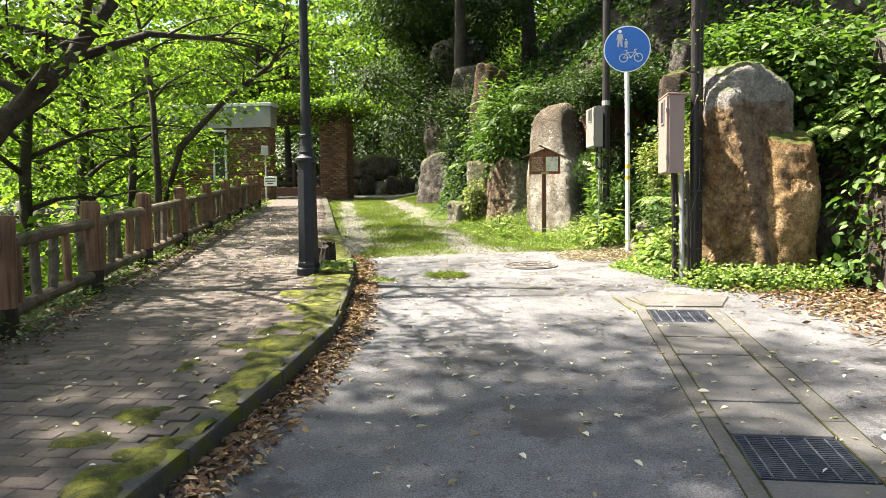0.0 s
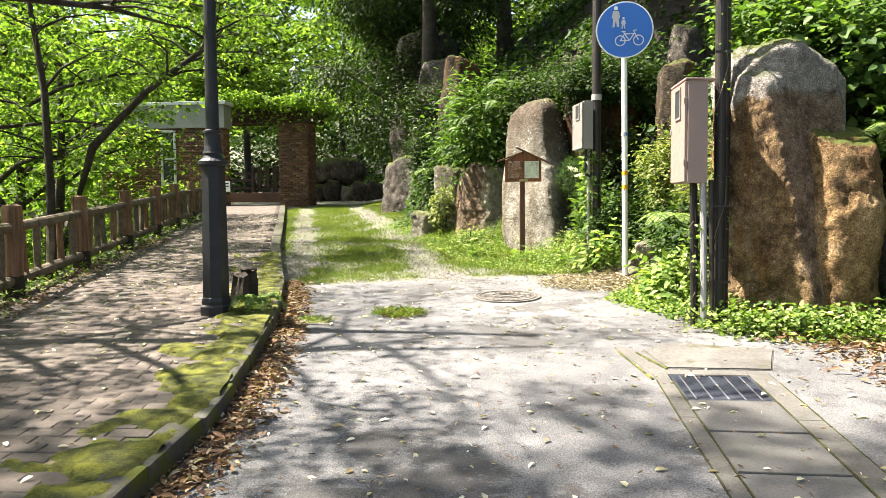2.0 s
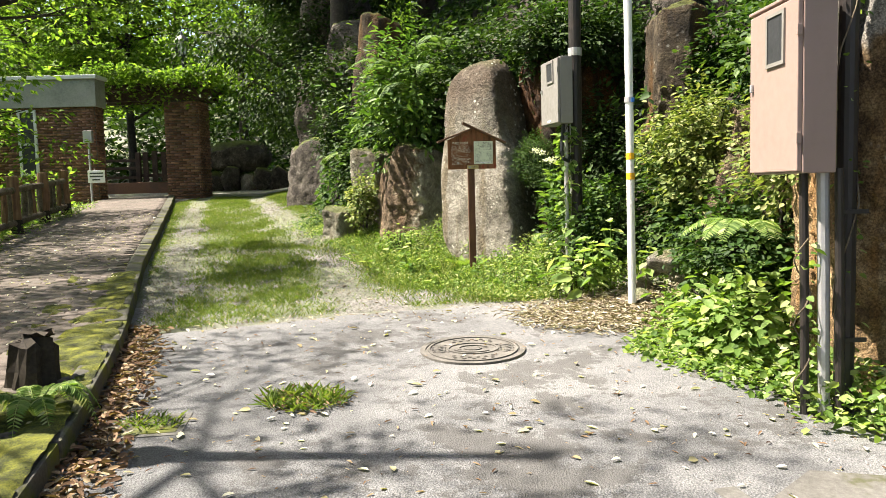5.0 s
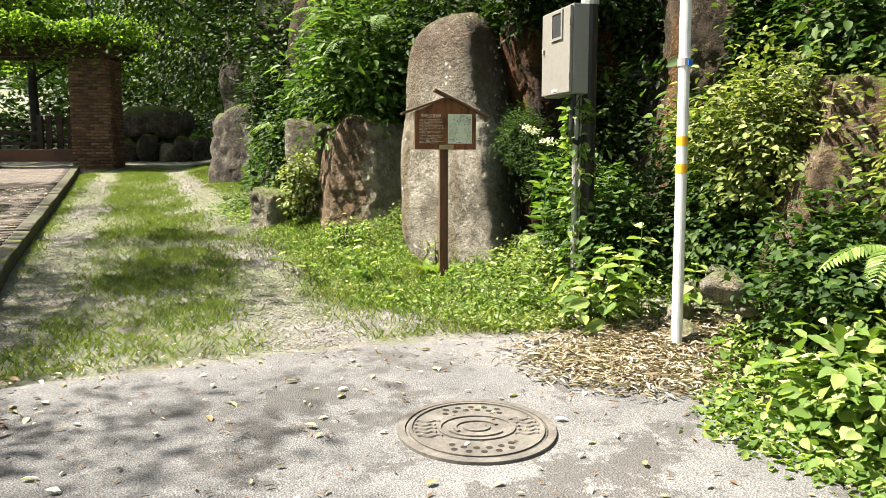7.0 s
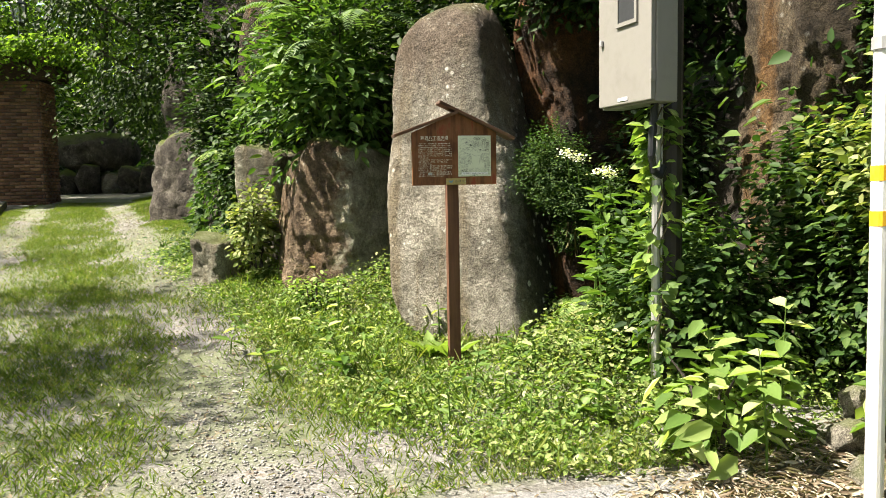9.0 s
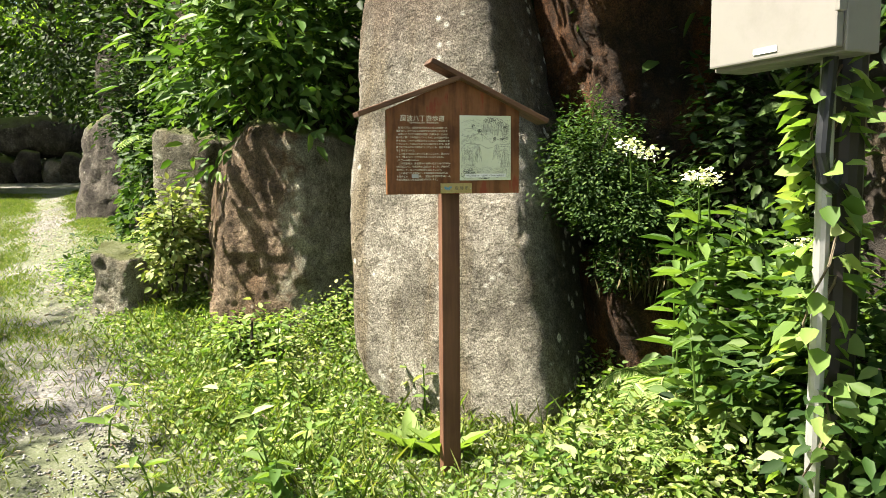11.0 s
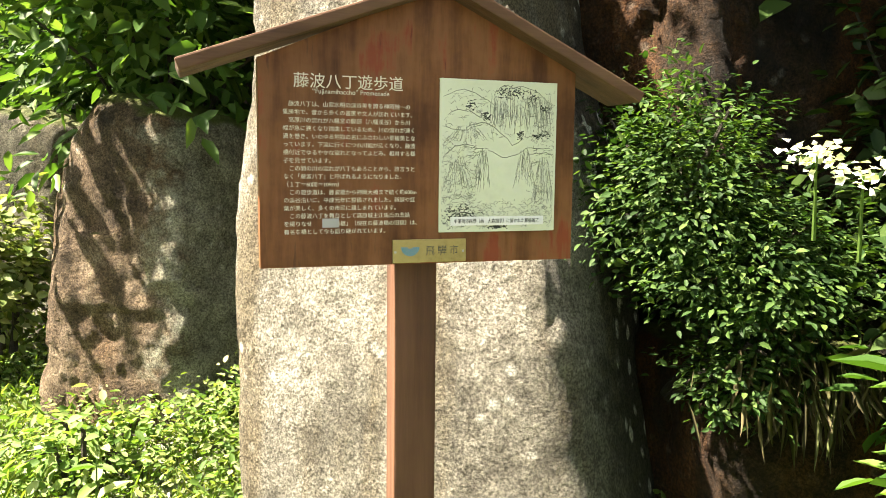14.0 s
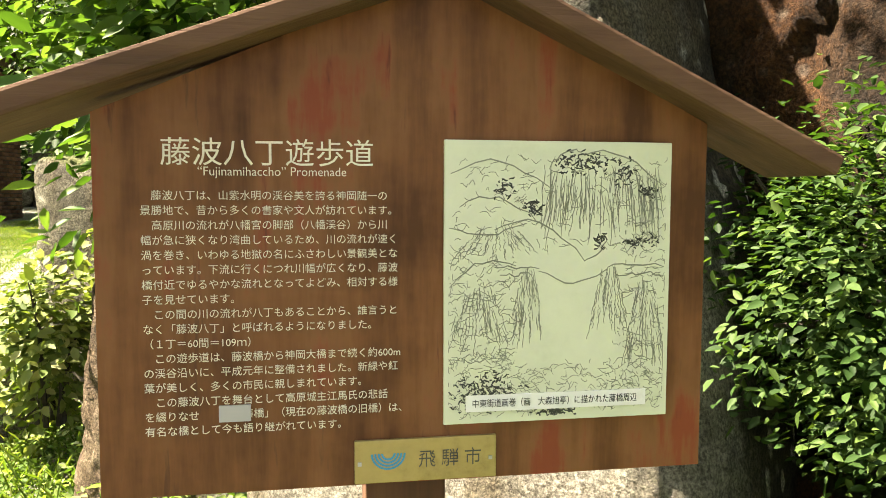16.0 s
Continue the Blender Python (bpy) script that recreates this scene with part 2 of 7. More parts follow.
    gap = mask(nt, seam.outputs["Distance"], 0.0, 0.035)
    if crack:
        nt.links.new(blend(nt, maths(nt, "MULTIPLY", maths(nt, "SUBTRACT", 1.0, gap), crack), col, (0.025, 0.018, 0.012)), b.inputs["Base Color"])
    bump(nt, b, maths(nt, "ADD", maths(nt, "ADD", maths(nt, "ADD", small, chips), medium), maths(nt, "MULTIPLY", gap, 0.1 + crack)), 1.0, 0.045)
    return m


def leaf_mat(name, stops, trans=0.45, rough=0.6):
    """Leaves that differ in hue one by one and let light through."""
    m, nt, b = mat(name)
    isl = nt.nodes.new("ShaderNodeNewGeometry").outputs["Random Per Island"]
    col = ramp(nt, isl, stops)
    col = blend(nt, maths(nt, "MULTIPLY", noise_tex(nt, 2.2, 3.0), 0.5), col, blend(nt, 1.0, col, (0.55, 0.62, 0.5), "MULTIPLY"))
    nt.links.new(col, b.inputs["Base Color"])
    b.inputs["Roughness"].default_value = rough
    b.inputs["Specular IOR Level"].default_value = 0.2
    t = nt.nodes.new("ShaderNodeBsdfTranslucent")
    nt.links.new(blend(nt, 1.0, col, (1.35, 1.5, 0.55), "MULTIPLY"), t.inputs["Color"])
    mx = nt.nodes.new("ShaderNodeMixShader")
    mx.inputs[0].default_value = trans
    nt.links.new(b.outputs[0], mx.inputs[1])
    nt.links.new(t.outputs[0], mx.inputs[2])
    nt.links.new(mx.outputs[0], nt.nodes["Material Output"].inputs["Surface"])
    return m


def paint(name, colour, rough=0.5, metal=0.0, dirt=(0.2, 0.18, 0.15), amount=0.35, scale=6.0, spec=0.5):
    """Painted or plated sheet with faint dirt and a slight unevenness."""
    m, nt, b = mat(name)
    f = mask(nt, noise_tex(nt, scale, 7.0, 0.7), 0.48, 0.75)
    nt.links.new(blend(nt, maths(nt, "MULTIPLY", f, amount), colour, dirt), b.inputs["Base Color"])
    nt.links.new(mask(nt, noise_tex(nt, scale * 4), -1.0 + rough, 1.6), b.inputs["Roughness"])
    b.inputs["Roughness"].default_value, b.inputs["Metallic"].default_value = rough, metal
    b.inputs["Specular IOR Level"].default_value = spec
    bump(nt, b, noise_tex(nt, 60.0), 0.08, 0.002)
    return m


def asphalt_mat():
    m, nt, b = mat("asphalt")
    co = coords(nt)
    grit = node(nt, "TexVoronoi", Scale=120.0)
    nt.links.new(co, grit.inputs["Vector"])
    stone = node(nt, "TexNoise", Scale=120.0, Detail=6.0)
    nt.links.new(co, stone.inputs["Vector"])
    big, med = noise_tex(nt, 0.55, 6.0, 0.6, co), noise_tex(nt, 3.5, 7.0, 0.7, co)
    col = ramp(nt, maths(nt, "ADD", maths(nt, "MULTIPLY", big, 0.6), maths(nt, "MULTIPLY", med, 0.4)), [(0.38, (0.07, 0.072, 0.075)), (0.5, (0.125, 0.127, 0.13)), (0.62, (0.175, 0.176, 0.176))])
    col = blend(nt, 0.8, col, ramp(nt, stone.outputs["Fac"], [(0.38, (0.5, 0.5, 0.5)), (0.5, (0.97, 0.97, 0.97)), (0.62, (1.4, 1.39, 1.35))]), "MULTIPLY")
    col = blend(nt, maths(nt, "MULTIPLY", mask(nt, noise_tex(nt, 1.3, 8.0, 0.78, co), 0.54, 0.57), 0.7), col, (0.05, 0.048, 0.045))
    nt.links.new(col, b.inputs["Base Color"])
    b.inputs["Roughness"].default_value = 0.88
    bump(nt, b, maths(nt, "ADD", grit.outputs["Distance"], stone.outputs["Fac"]), 0.9, 0.006)
    return m


def soil_mat():
    """Soil with gravel, moss-green films and brown litter in patches."""
    m, nt, b = mat("soil")
    co = coords(nt)
    big, med, fine = noise_tex(nt, 0.8, 6.0, 0.65, co), noise_tex(nt, 5.0, 6.0, 0.7, co), noise_tex(nt, 70.0, 6.0, 0.7, co)
    col = ramp(nt, maths(nt, "ADD", maths(nt, "MULTIPLY", fine, 0.6), maths(nt, "MULTIPLY", med, 0.4)), [(0.38, (0.055, 0.05, 0.043)), (0.5, (0.15, 0.145, 0.134)), (0.62, (0.31, 0.305, 0.285))])
    col = blend(nt, maths(nt, "MULTIPLY", mask(nt, big, 0.4, 0.56), 0.6), col, (0.085, 0.115, 0.025))
    col = blend(nt, mask(nt, med, 0.58, 0.7), col, (0.11, 0.075, 0.045))
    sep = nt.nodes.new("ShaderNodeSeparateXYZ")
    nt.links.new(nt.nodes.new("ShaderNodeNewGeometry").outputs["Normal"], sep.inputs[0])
    # steep soil near black: shade behind the bank's leaves put into the colour
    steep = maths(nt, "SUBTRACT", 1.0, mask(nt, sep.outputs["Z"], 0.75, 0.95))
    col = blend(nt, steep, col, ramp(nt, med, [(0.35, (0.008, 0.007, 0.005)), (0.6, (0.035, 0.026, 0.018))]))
    nt.links.new(col, b.inputs["Base Color"])
    b.inputs["Roughness"].default_value = 0.95
    bump(nt, b, maths(nt, "ADD", fine, med), 0.8, 0.02)
    return m


def moss_mat():
    m, nt, b = mat("moss")
    fine = noise_tex(nt, 160.0, 6.0, 0.75)
    col = ramp(nt, maths(nt, "ADD", maths(nt, "MULTIPLY", fine, 0.5), maths(nt, "MULTIPLY", noise_tex(nt, 9.0), 0.5)), [(0.4, (0.014, 0.018, 0.004)), (0.5, (0.07, 0.08, 0.008)), (0.6, (0.2, 0.205, 0.02))])
    nt.links.new(col, b.inputs["Base Color"])
    b.inputs["Roughness"].default_value = 1.0
    bump(nt, b, fine, 1.0, 0.012)
    return m


def random_tint(name, stops, rough=0.85, relief=0.4, grain=45.0, stain=(0.06, 0.07, 0.03), amount=0.4):
    """Pieces that differ one by one (by object and by island)."""
    m, nt, b = mat(name)
    r = maths(nt, "FRACT", maths(nt, "ADD", nt.nodes.new("ShaderNodeObjectInfo").outputs["Random"], nt.nodes.new("ShaderNodeNewGeometry").outputs["Random Per Island"]))
    co = nt.nodes.new("ShaderNodeNewGeometry").outputs["Position"]
    fine = noise_tex(nt, grain, 7.0, 0.7, co)
    col = blend(nt, 0.6, ramp(nt, r, stops), ramp(nt, fine, [(0.3, (0.4, 0.4, 0.4)), (0.7, (1.4, 1.4, 1.4))]), "MULTIPLY")
    col = blend(nt, maths(nt, "MULTIPLY", mask(nt, noise_tex(nt, 1.3, 6.0, 0.7, co), 0.47, 0.66), amount), col, stain)
    nt.links.new(col, b.inputs["Base Color"])
    b.inputs["Roughness"].default_value = rough
    bump(nt, b, fine, relief, 0.006)
    return m


def wood_mat(name, dark, mid, light, rough=0.75, axis=2):
    m, nt, b = mat(name)
    mp = node(nt, "Mapping")
    s = [26.0, 26.0, 26.0]
    s[axis] = 1.6
    mp.inputs["Scale"].default_value = s
    nt.links.new(coords(nt), mp.inputs["Vector"])
    g = noise_tex(nt, 1.0, 6.0, 0.65, mp.outputs["Vector"])
    col = ramp(nt, maths(nt, "ADD", maths(nt, "MULTIPLY", g, 0.6), maths(nt, "MULTIPLY", noise_tex(nt, 3.0), 0.4)), [(0.36, dark), (0.5, mid), (0.64, light)])
    nt.links.new(col, b.inputs["Base Color"])
    b.inputs["Roughness"].default_value = rough
    bump(nt, b, g, 0.5, 0.006)
    return m


ASPHALT, SOIL, MOSS = asphalt_mat(), soil_mat(), moss_mat()
DARK_MOSS = surface("dark_moss", (0.012, 0.013, 0.006), (0.035, 0.038, 0.012), (0.08, 0.085, 0.02), 6, 60, 1.0, 0.8, 0.006)
CONCRETE = surface("concrete", (0.05, 0.05, 0.044), (0.1, 0.097, 0.088), (0.165, 0.16, 0.148), 1.5, 60, 0.9, 0.5, 0.004, spot=(2.3, 0.58, 0.7, (0.09, 0.09, 0.07)))
KERBSTONE = surface("kerb_stone", (0.032, 0.031, 0.027), (0.07, 0.068, 0.058), (0.13, 0.127, 0.11), 2.0, 50, 0.9, 0.6, 0.006, spot=(3.3, 0.46, 0.62, (0.075, 0.085, 0.012)))
PAVER = random_tint("paver", [(0.0, (0.082, 0.067, 0.056)), (0.5, (0.105, 0.086, 0.072)), (1.0, (0.138, 0.113, 0.094))], 0.9, 0.8, 60.0, (0.07, 0.064, 0.05), 0.75)
SAND = surface("joint_sand", (0.06, 0.05, 0.035), (0.12, 0.1, 0.07), (0.17, 0.15, 0.1), 3, 90, 0.95, 0.5, 0.004, spot=(4.0, 0.5, 0.62, (0.06, 0.07, 0.015)))
APRON = surface("apron_concrete", (0.05, 0.048, 0.042), (0.105, 0.101, 0.092), (0.17, 0.165, 0.15), 2.5, 45, 0.95, 0.8, 0.006, spot=(3.0, 0.56, 0.66, (0.06, 0.062, 0.03)))
SLAB = random_tint("gutter_slab", [(0.0, (0.09, 0.089, 0.085)), (1.0, (0.135, 0.132, 0.125))], 0.9, 0.5, 80.0, (0.11, 0.11, 0.09), 0.6)
IRON = surface("cast_iron", (0.06, 0.056, 0.05), (0.12, 0.113, 0.102), (0.2, 0.19, 0.17), 6, 60, 0.8, 0.5, 0.004, metal=0.15)
CROSS_STEEL = surface("cross_bar_steel", (0.06, 0.065, 0.075), (0.12, 0.125, 0.14), (0.2, 0.2, 0.21), 5, 40, 0.6, 0.3, 0.003, metal=0.3)
GRATING = surface("grating_steel", (0.035, 0.042, 0.058), (0.065, 0.075, 0.1), (0.11, 0.12, 0.15), 5, 40, 0.5, 0.3, 0.003, metal=0.6)
# near black: the darkness inside holes put into the colour
HOLE_SHADE = surface("hole_shade", (0.01, 0.01, 0.01), (0.02, 0.018, 0.015), (0.035, 0.03, 0.025), 3, 20, 1.0)
LAMP_BLACK = paint("lamp_black", (0.012, 0.014, 0.018), 0.42, 0.0, (0.05, 0.05, 0.05), 0.35, 9.0, 0.4)
BLACK_POLE = paint("black_pole", (0.02, 0.017, 0.016), 0.5, 0.0, (0.06, 0.04, 0.03), 0.5, 7.0, 0.4)
LOG = wood_mat("log_wood", (0.06, 0.03, 0.016), (0.175, 0.093, 0.048), (0.29, 0.17, 0.095))
LOG_RAIL = surface("log_rail", (0.055, 0.043, 0.03), (0.125, 0.1, 0.07), (0.21, 0.175, 0.13), 5, 40, 0.85, 0.5, 0.006, spot=(6, 0.55, 0.68, (0.05, 0.06, 0.015)))
LOG_FOOT = surface("log_foot", (0.015, 0.012, 0.01), (0.035, 0.028, 0.02), (0.06, 0.05, 0.035), 5, 40, 0.9, 0.5, 0.006)
BARK = surface("bark", (0.015, 0.013, 0.011), (0.045, 0.038, 0.03), (0.1, 0.09, 0.075), 3, 25, 0.95, 0.9, 0.02)


def sign_paint():
    """Brown board paint, run with darker and redder streaks."""
    m, nt, b = mat("sign_board")
    co = coords(nt)
    mp = node(nt, "Mapping")
    mp.inputs["Scale"].default_value = (30.0, 30.0, 3.2)
    nt.links.new(co, mp.inputs["Vector"])
    run = noise_tex(nt, 1.0, 6.0, 0.6, mp.outputs["Vector"])
    blot = noise_tex(nt, 7.0, 5.0, 0.6, co)
    col = ramp(nt, maths(nt, "ADD", maths(nt, "MULTIPLY", run, 0.5), maths(nt, "MULTIPLY", blot, 0.5)), [(0.4, (0.085, 0.032, 0.012)), (0.5, (0.175, 0.07, 0.027)), (0.6, (0.245, 0.115, 0.05))])
    col = blend(nt, maths(nt, "MULTIPLY", mask(nt, maths(nt, "MULTIPLY", run, blot), 0.28, 0.36), 0.8), col, (0.21, 0.035, 0.016))
    col = blend(nt, maths(nt, "MULTIPLY", mask(nt, noise_tex(nt, 2.0, 5.0, 0.65, mp.outputs["Vector"]), 0.6, 0.72), 0.6), col, (0.05, 0.022, 0.014))
    nt.links.new(col, b.inputs["Base Color"])
    b.inputs["Roughness"].default_value = 0.55
    b.inputs["Specular IOR Level"].default_value = 0.22
    bump(nt, b, noise_tex(nt, 90.0, 4.0, 0.6, co), 0.12, 0.002)
    return m


SIGN_WOOD = sign_paint()
BRICK = random_tint("wall_brick", [(0.0, (0.11, 0.05, 0.03)), (0.5, (0.19, 0.095, 0.055)), (1.0, (0.27, 0.145, 0.085))], 0.85, 0.4, 40.0, (0.07, 0.05, 0.04), 0.5)
MORTAR = surface("mortar", (0.05, 0.04, 0.035), (0.09, 0.075, 0.065), (0.14, 0.12, 0.1), 3, 60)
STEEL = paint("galvanised", (0.42, 0.42, 0.43), 0.45, 0.5, (0.22, 0.2, 0.17), 0.5, 8.0)
WHITE_POLE = paint("white_pole", (0.78, 0.78, 0.78), 0.4, 0.0, (0.4, 0.38, 0.32), 0.35, 9.0)
YELLOW = paint("yellow_band", (0.8, 0.42, 0.02), 0.4)
BLUE_SIGN = paint("blue_sign", (0.012, 0.13, 0.5), 0.35, 0.0, (0.05, 0.15, 0.4), 0.3, 5.0)
WHITE_SIGN = paint("white_sign", (0.82, 0.82, 0.82), 0.4, 0.0, (0.6, 0.6, 0.58), 0.2)
BOX_GREY = paint("grey_box", (0.2, 0.193, 0.178), 0.5, 0.0, (0.14, 0.13, 0.115), 0.4, 6.0)
# brown cap and black flank: staining, deepened by shade put into the colour
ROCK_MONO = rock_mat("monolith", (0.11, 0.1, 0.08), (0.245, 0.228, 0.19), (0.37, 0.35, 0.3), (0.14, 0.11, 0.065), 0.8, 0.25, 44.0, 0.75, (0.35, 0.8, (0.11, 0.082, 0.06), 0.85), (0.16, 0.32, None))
ROCK_OCHRE = rock_mat("ochre_rock", (0.075, 0.046, 0.022), (0.29, 0.185, 0.085), (0.44, 0.31, 0.17), (0.12, 0.06, 0.022), 0.2, 0.95, 30.0, 0.75, None, None, 0.1)
ROCK_SPLIT = rock_mat("split_rock", (0.08, 0.048, 0.025), (0.25, 0.165, 0.085), (0.42, 0.31, 0.18), (0.24, 0.12, 0.035), 0.25, 0.95, 30.0, 0.75, (0.66, 0.8, (0.3, 0.29, 0.272), 0.9), None, 0.3, (-0.35, -0.1, (0.22, 0.155, 0.105)))
ROCK_BROWN = rock_mat("brown_rock", (0.042, 0.03, 0.02), (0.125, 0.088, 0.057), (0.22, 0.17, 0.12), (0.14, 0.075, 0.035), 0.45, 0.95, 42.0, 0.45)
ROCK_TWO = rock_mat("half_lichened_rock", (0.05, 0.036, 0.024), (0.15, 0.105, 0.068), (0.26, 0.2, 0.14), (0.14, 0.075, 0.035), 0.35, 0.95, 42.0, 0.45, None, (-0.02, 0.2, (0.26, 0.265, 0.21)))
ROCK_SLAB = rock_mat("ochre_slab", (0.02, 0.015, 0.009), (0.06, 0.046, 0.029), (0.12, 0.096, 0.062), (0.12, 0.06, 0.016), 0.3, 0.6, 36.0, 0.7)
# rust-brown made darker: the hollow's shade is put into the colour
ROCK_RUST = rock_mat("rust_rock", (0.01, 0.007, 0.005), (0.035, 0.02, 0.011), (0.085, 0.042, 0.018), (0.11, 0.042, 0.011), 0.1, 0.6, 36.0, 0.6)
ROCK_GREEN = rock_mat("lichened_rock", (0.06, 0.055, 0.04), (0.17, 0.16, 0.12), (0.32, 0.31, 0.25), (0.12, 0.085, 0.045), 0.7, 0.6, 40.0, 0.4)
ROCK_DARK = rock_mat("dark_rock", (0.03, 0.026, 0.022), (0.085, 0.074, 0.062), (0.17, 0.155, 0.13), (0.04, 0.035, 0.025), 0.25, 0.9, 30.0, 0.5)
ROCK_PALE = rock_mat("pale_rock", (0.12, 0.11, 0.09), (0.29, 0.27, 0.23), (0.45, 0.43, 0.38), (0.2, 0.15, 0.08), 0.4, 0.6, 40.0, 0.4)
LEAF_TREE = leaf_mat("tree_leaf", [(0.0, (0.05, 0.1, 0.02)), (0.5, (0.115, 0.19, 0.036)), (1.0, (0.2, 0.285, 0.07))], 0.65)
# near-black green: part of the deep shade is put into this leaf colour
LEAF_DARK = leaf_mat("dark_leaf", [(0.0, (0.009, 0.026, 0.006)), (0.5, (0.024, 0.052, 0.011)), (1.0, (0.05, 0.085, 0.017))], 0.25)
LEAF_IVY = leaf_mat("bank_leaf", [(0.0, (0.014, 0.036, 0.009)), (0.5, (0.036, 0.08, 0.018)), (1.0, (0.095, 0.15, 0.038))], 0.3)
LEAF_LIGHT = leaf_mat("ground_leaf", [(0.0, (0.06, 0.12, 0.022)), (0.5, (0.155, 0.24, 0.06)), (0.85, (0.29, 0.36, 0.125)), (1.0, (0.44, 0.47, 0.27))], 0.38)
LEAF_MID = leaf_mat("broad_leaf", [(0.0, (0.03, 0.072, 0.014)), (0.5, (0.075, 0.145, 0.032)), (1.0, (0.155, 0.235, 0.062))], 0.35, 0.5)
LEAF_PALE = leaf_mat("pale_shrub_leaf", [(0.0, (0.07, 0.11, 0.025)), (0.55, (0.17, 0.21, 0.06)), (1.0, (0.36, 0.36, 0.17))], 0.3)
GRASS = leaf_mat("grass_blade", [(0.0, (0.07, 0.12, 0.02)), (0.6, (0.13, 0.19, 0.035)), (1.0, (0.24, 0.25, 0.08))], 0.4)
LITTER = leaf_mat("brown_litter", [(0.0, (0.06, 0.03, 0.018)), (0.5, (0.17, 0.1, 0.06)), (0.85, (0.3, 0.2, 0.12)), (1.0, (0.5, 0.42, 0.3))], 0.15, 0.7)
FALLEN = leaf_mat("fallen_leaf", [(0.0, (0.2, 0.15, 0.08)), (0.35, (0.42, 0.38, 0.22)), (0.7, (0.6, 0.57, 0.45)), (1.0, (0.75, 0.73, 0.66))], 0.15, 0.7)
LITTER_PALE = leaf_mat("pale_litter", [(0.0, (0.11, 0.075, 0.05)), (0.5, (0.25, 0.205, 0.15)), (1.0, (0.52, 0.47, 0.39))], 0.15, 0.7)

# ---- ground ----
def fence_line(y):
    return fence_x(max(y, 3.0))


def ground_sheet():
    left = [-400, -150, -60, -38, -27, -20, -15, -11, -8, -6, -4.4, -3.1, -2.1, -1.4, -0.95, -0.6, -0.3, 0]
    right = [-0.15, -0.09, -0.03, 0.03, 0.09, 0.16, 0.24, 0.34, 0.47, 0.62, 0.8, 1.0, 1.25, 1.55, 1.9, 2.3, 2.8, 3.4, 4.1, 5, 6, 7.5, 9.5, 12, 16, 24, 45, 110, 400]
    ys = [-400, -150, -60, -35, -25] + list(np.arange(-18, 2, 1.0)) + list(np.arange(2, 21, 0.25)) + list(np.arange(21, 36, 0.6)) + [38, 41, 45, 50, 56, 63, 75, 100, 150, 400]
    bm = bmesh.new()
    rows = []
    for y in ys:
        f, c = fence_line(min(y, 60)), cliff_x(y)
        xs = [f + a for a in left] + [f + (c - 0.15 - f) * k / 26 for k in range(1, 26)] + [c + a for a in right]
        rows.append([bm.verts.new((x, y, ground_z(x, y))) for x in xs])
    for a, b in zip(rows, rows[1:]):
        for i in range(len(a) - 1):
            bm.faces.new((a[i], a[i + 1], b[i + 1], b[i]))
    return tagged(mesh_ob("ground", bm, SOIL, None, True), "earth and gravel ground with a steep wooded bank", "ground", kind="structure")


ground_sheet()

ROAD_END = [(-3.2, 10.12), (-2.23, 10.33), (-1.34, 10.72), (-0.38, 10.95), (0.42, 10.98), (0.93, 10.7), (4, 10.4)]
ROAD_RIGHT = [(-12, 3.9), (6.8, 3.0), (7.6, 2.3), (8.4, 1.35), (9.4, 1.0), (11, 0.95)]


def gutter_shift(y):
    return -0.022 * (y - 3.5)


def road():
    bm = bmesh.new()

    def patch(x_left, x_right, y0, y1, nx, ny):
        rows = []
        for j in range(ny + 1):
            row = []
            for i in range(nx + 1):
                ym = y0 + (y1 - y0) * j / ny
                x = x_left(ym) + (x_right(ym) - x_left(ym)) * i / nx
                y = ym
                if y1 > 10:
                    end = lerp_at(ROAD_END, x) + 0.05 * noise.noise((x * 4, 0, 0))
                    y = y0 + (end - y0) * j / ny
                    if x < kerb_x(y):
                        x = kerb_x(y)
                z = base_z(y) + 0.006 * noise.noise((x * 0.7, y * 0.7, 5)) + (-0.03 if j == ny and y1 > 10 else 0)
                row.append(bm.verts.new((x, y, z)))
            rows.append(row)
        for a, b in zip(rows, rows[1:]):
            for i in range(nx):
                bm.faces.new((a[i], a[i + 1], b[i + 1], b[i]))

    patch(lambda y: kerb_x(y), lambda y: 0.685 + gutter_shift(y), -12, 6.85, 16, 50)
    patch(lambda y: 1.395 + gutter_shift(y), lambda y: lerp_at(ROAD_RIGHT, y), -12, 6.85, 10, 50)
    patch(lambda y: kerb_x(y), lambda y: lerp_at(ROAD_RIGHT, y), 6.85, 10.9, 26, 22)
    return tagged(mesh_ob("road", bm, ASPHALT, None, True), "worn grey asphalt lane with damp patches", "road", kind="structure")


road()


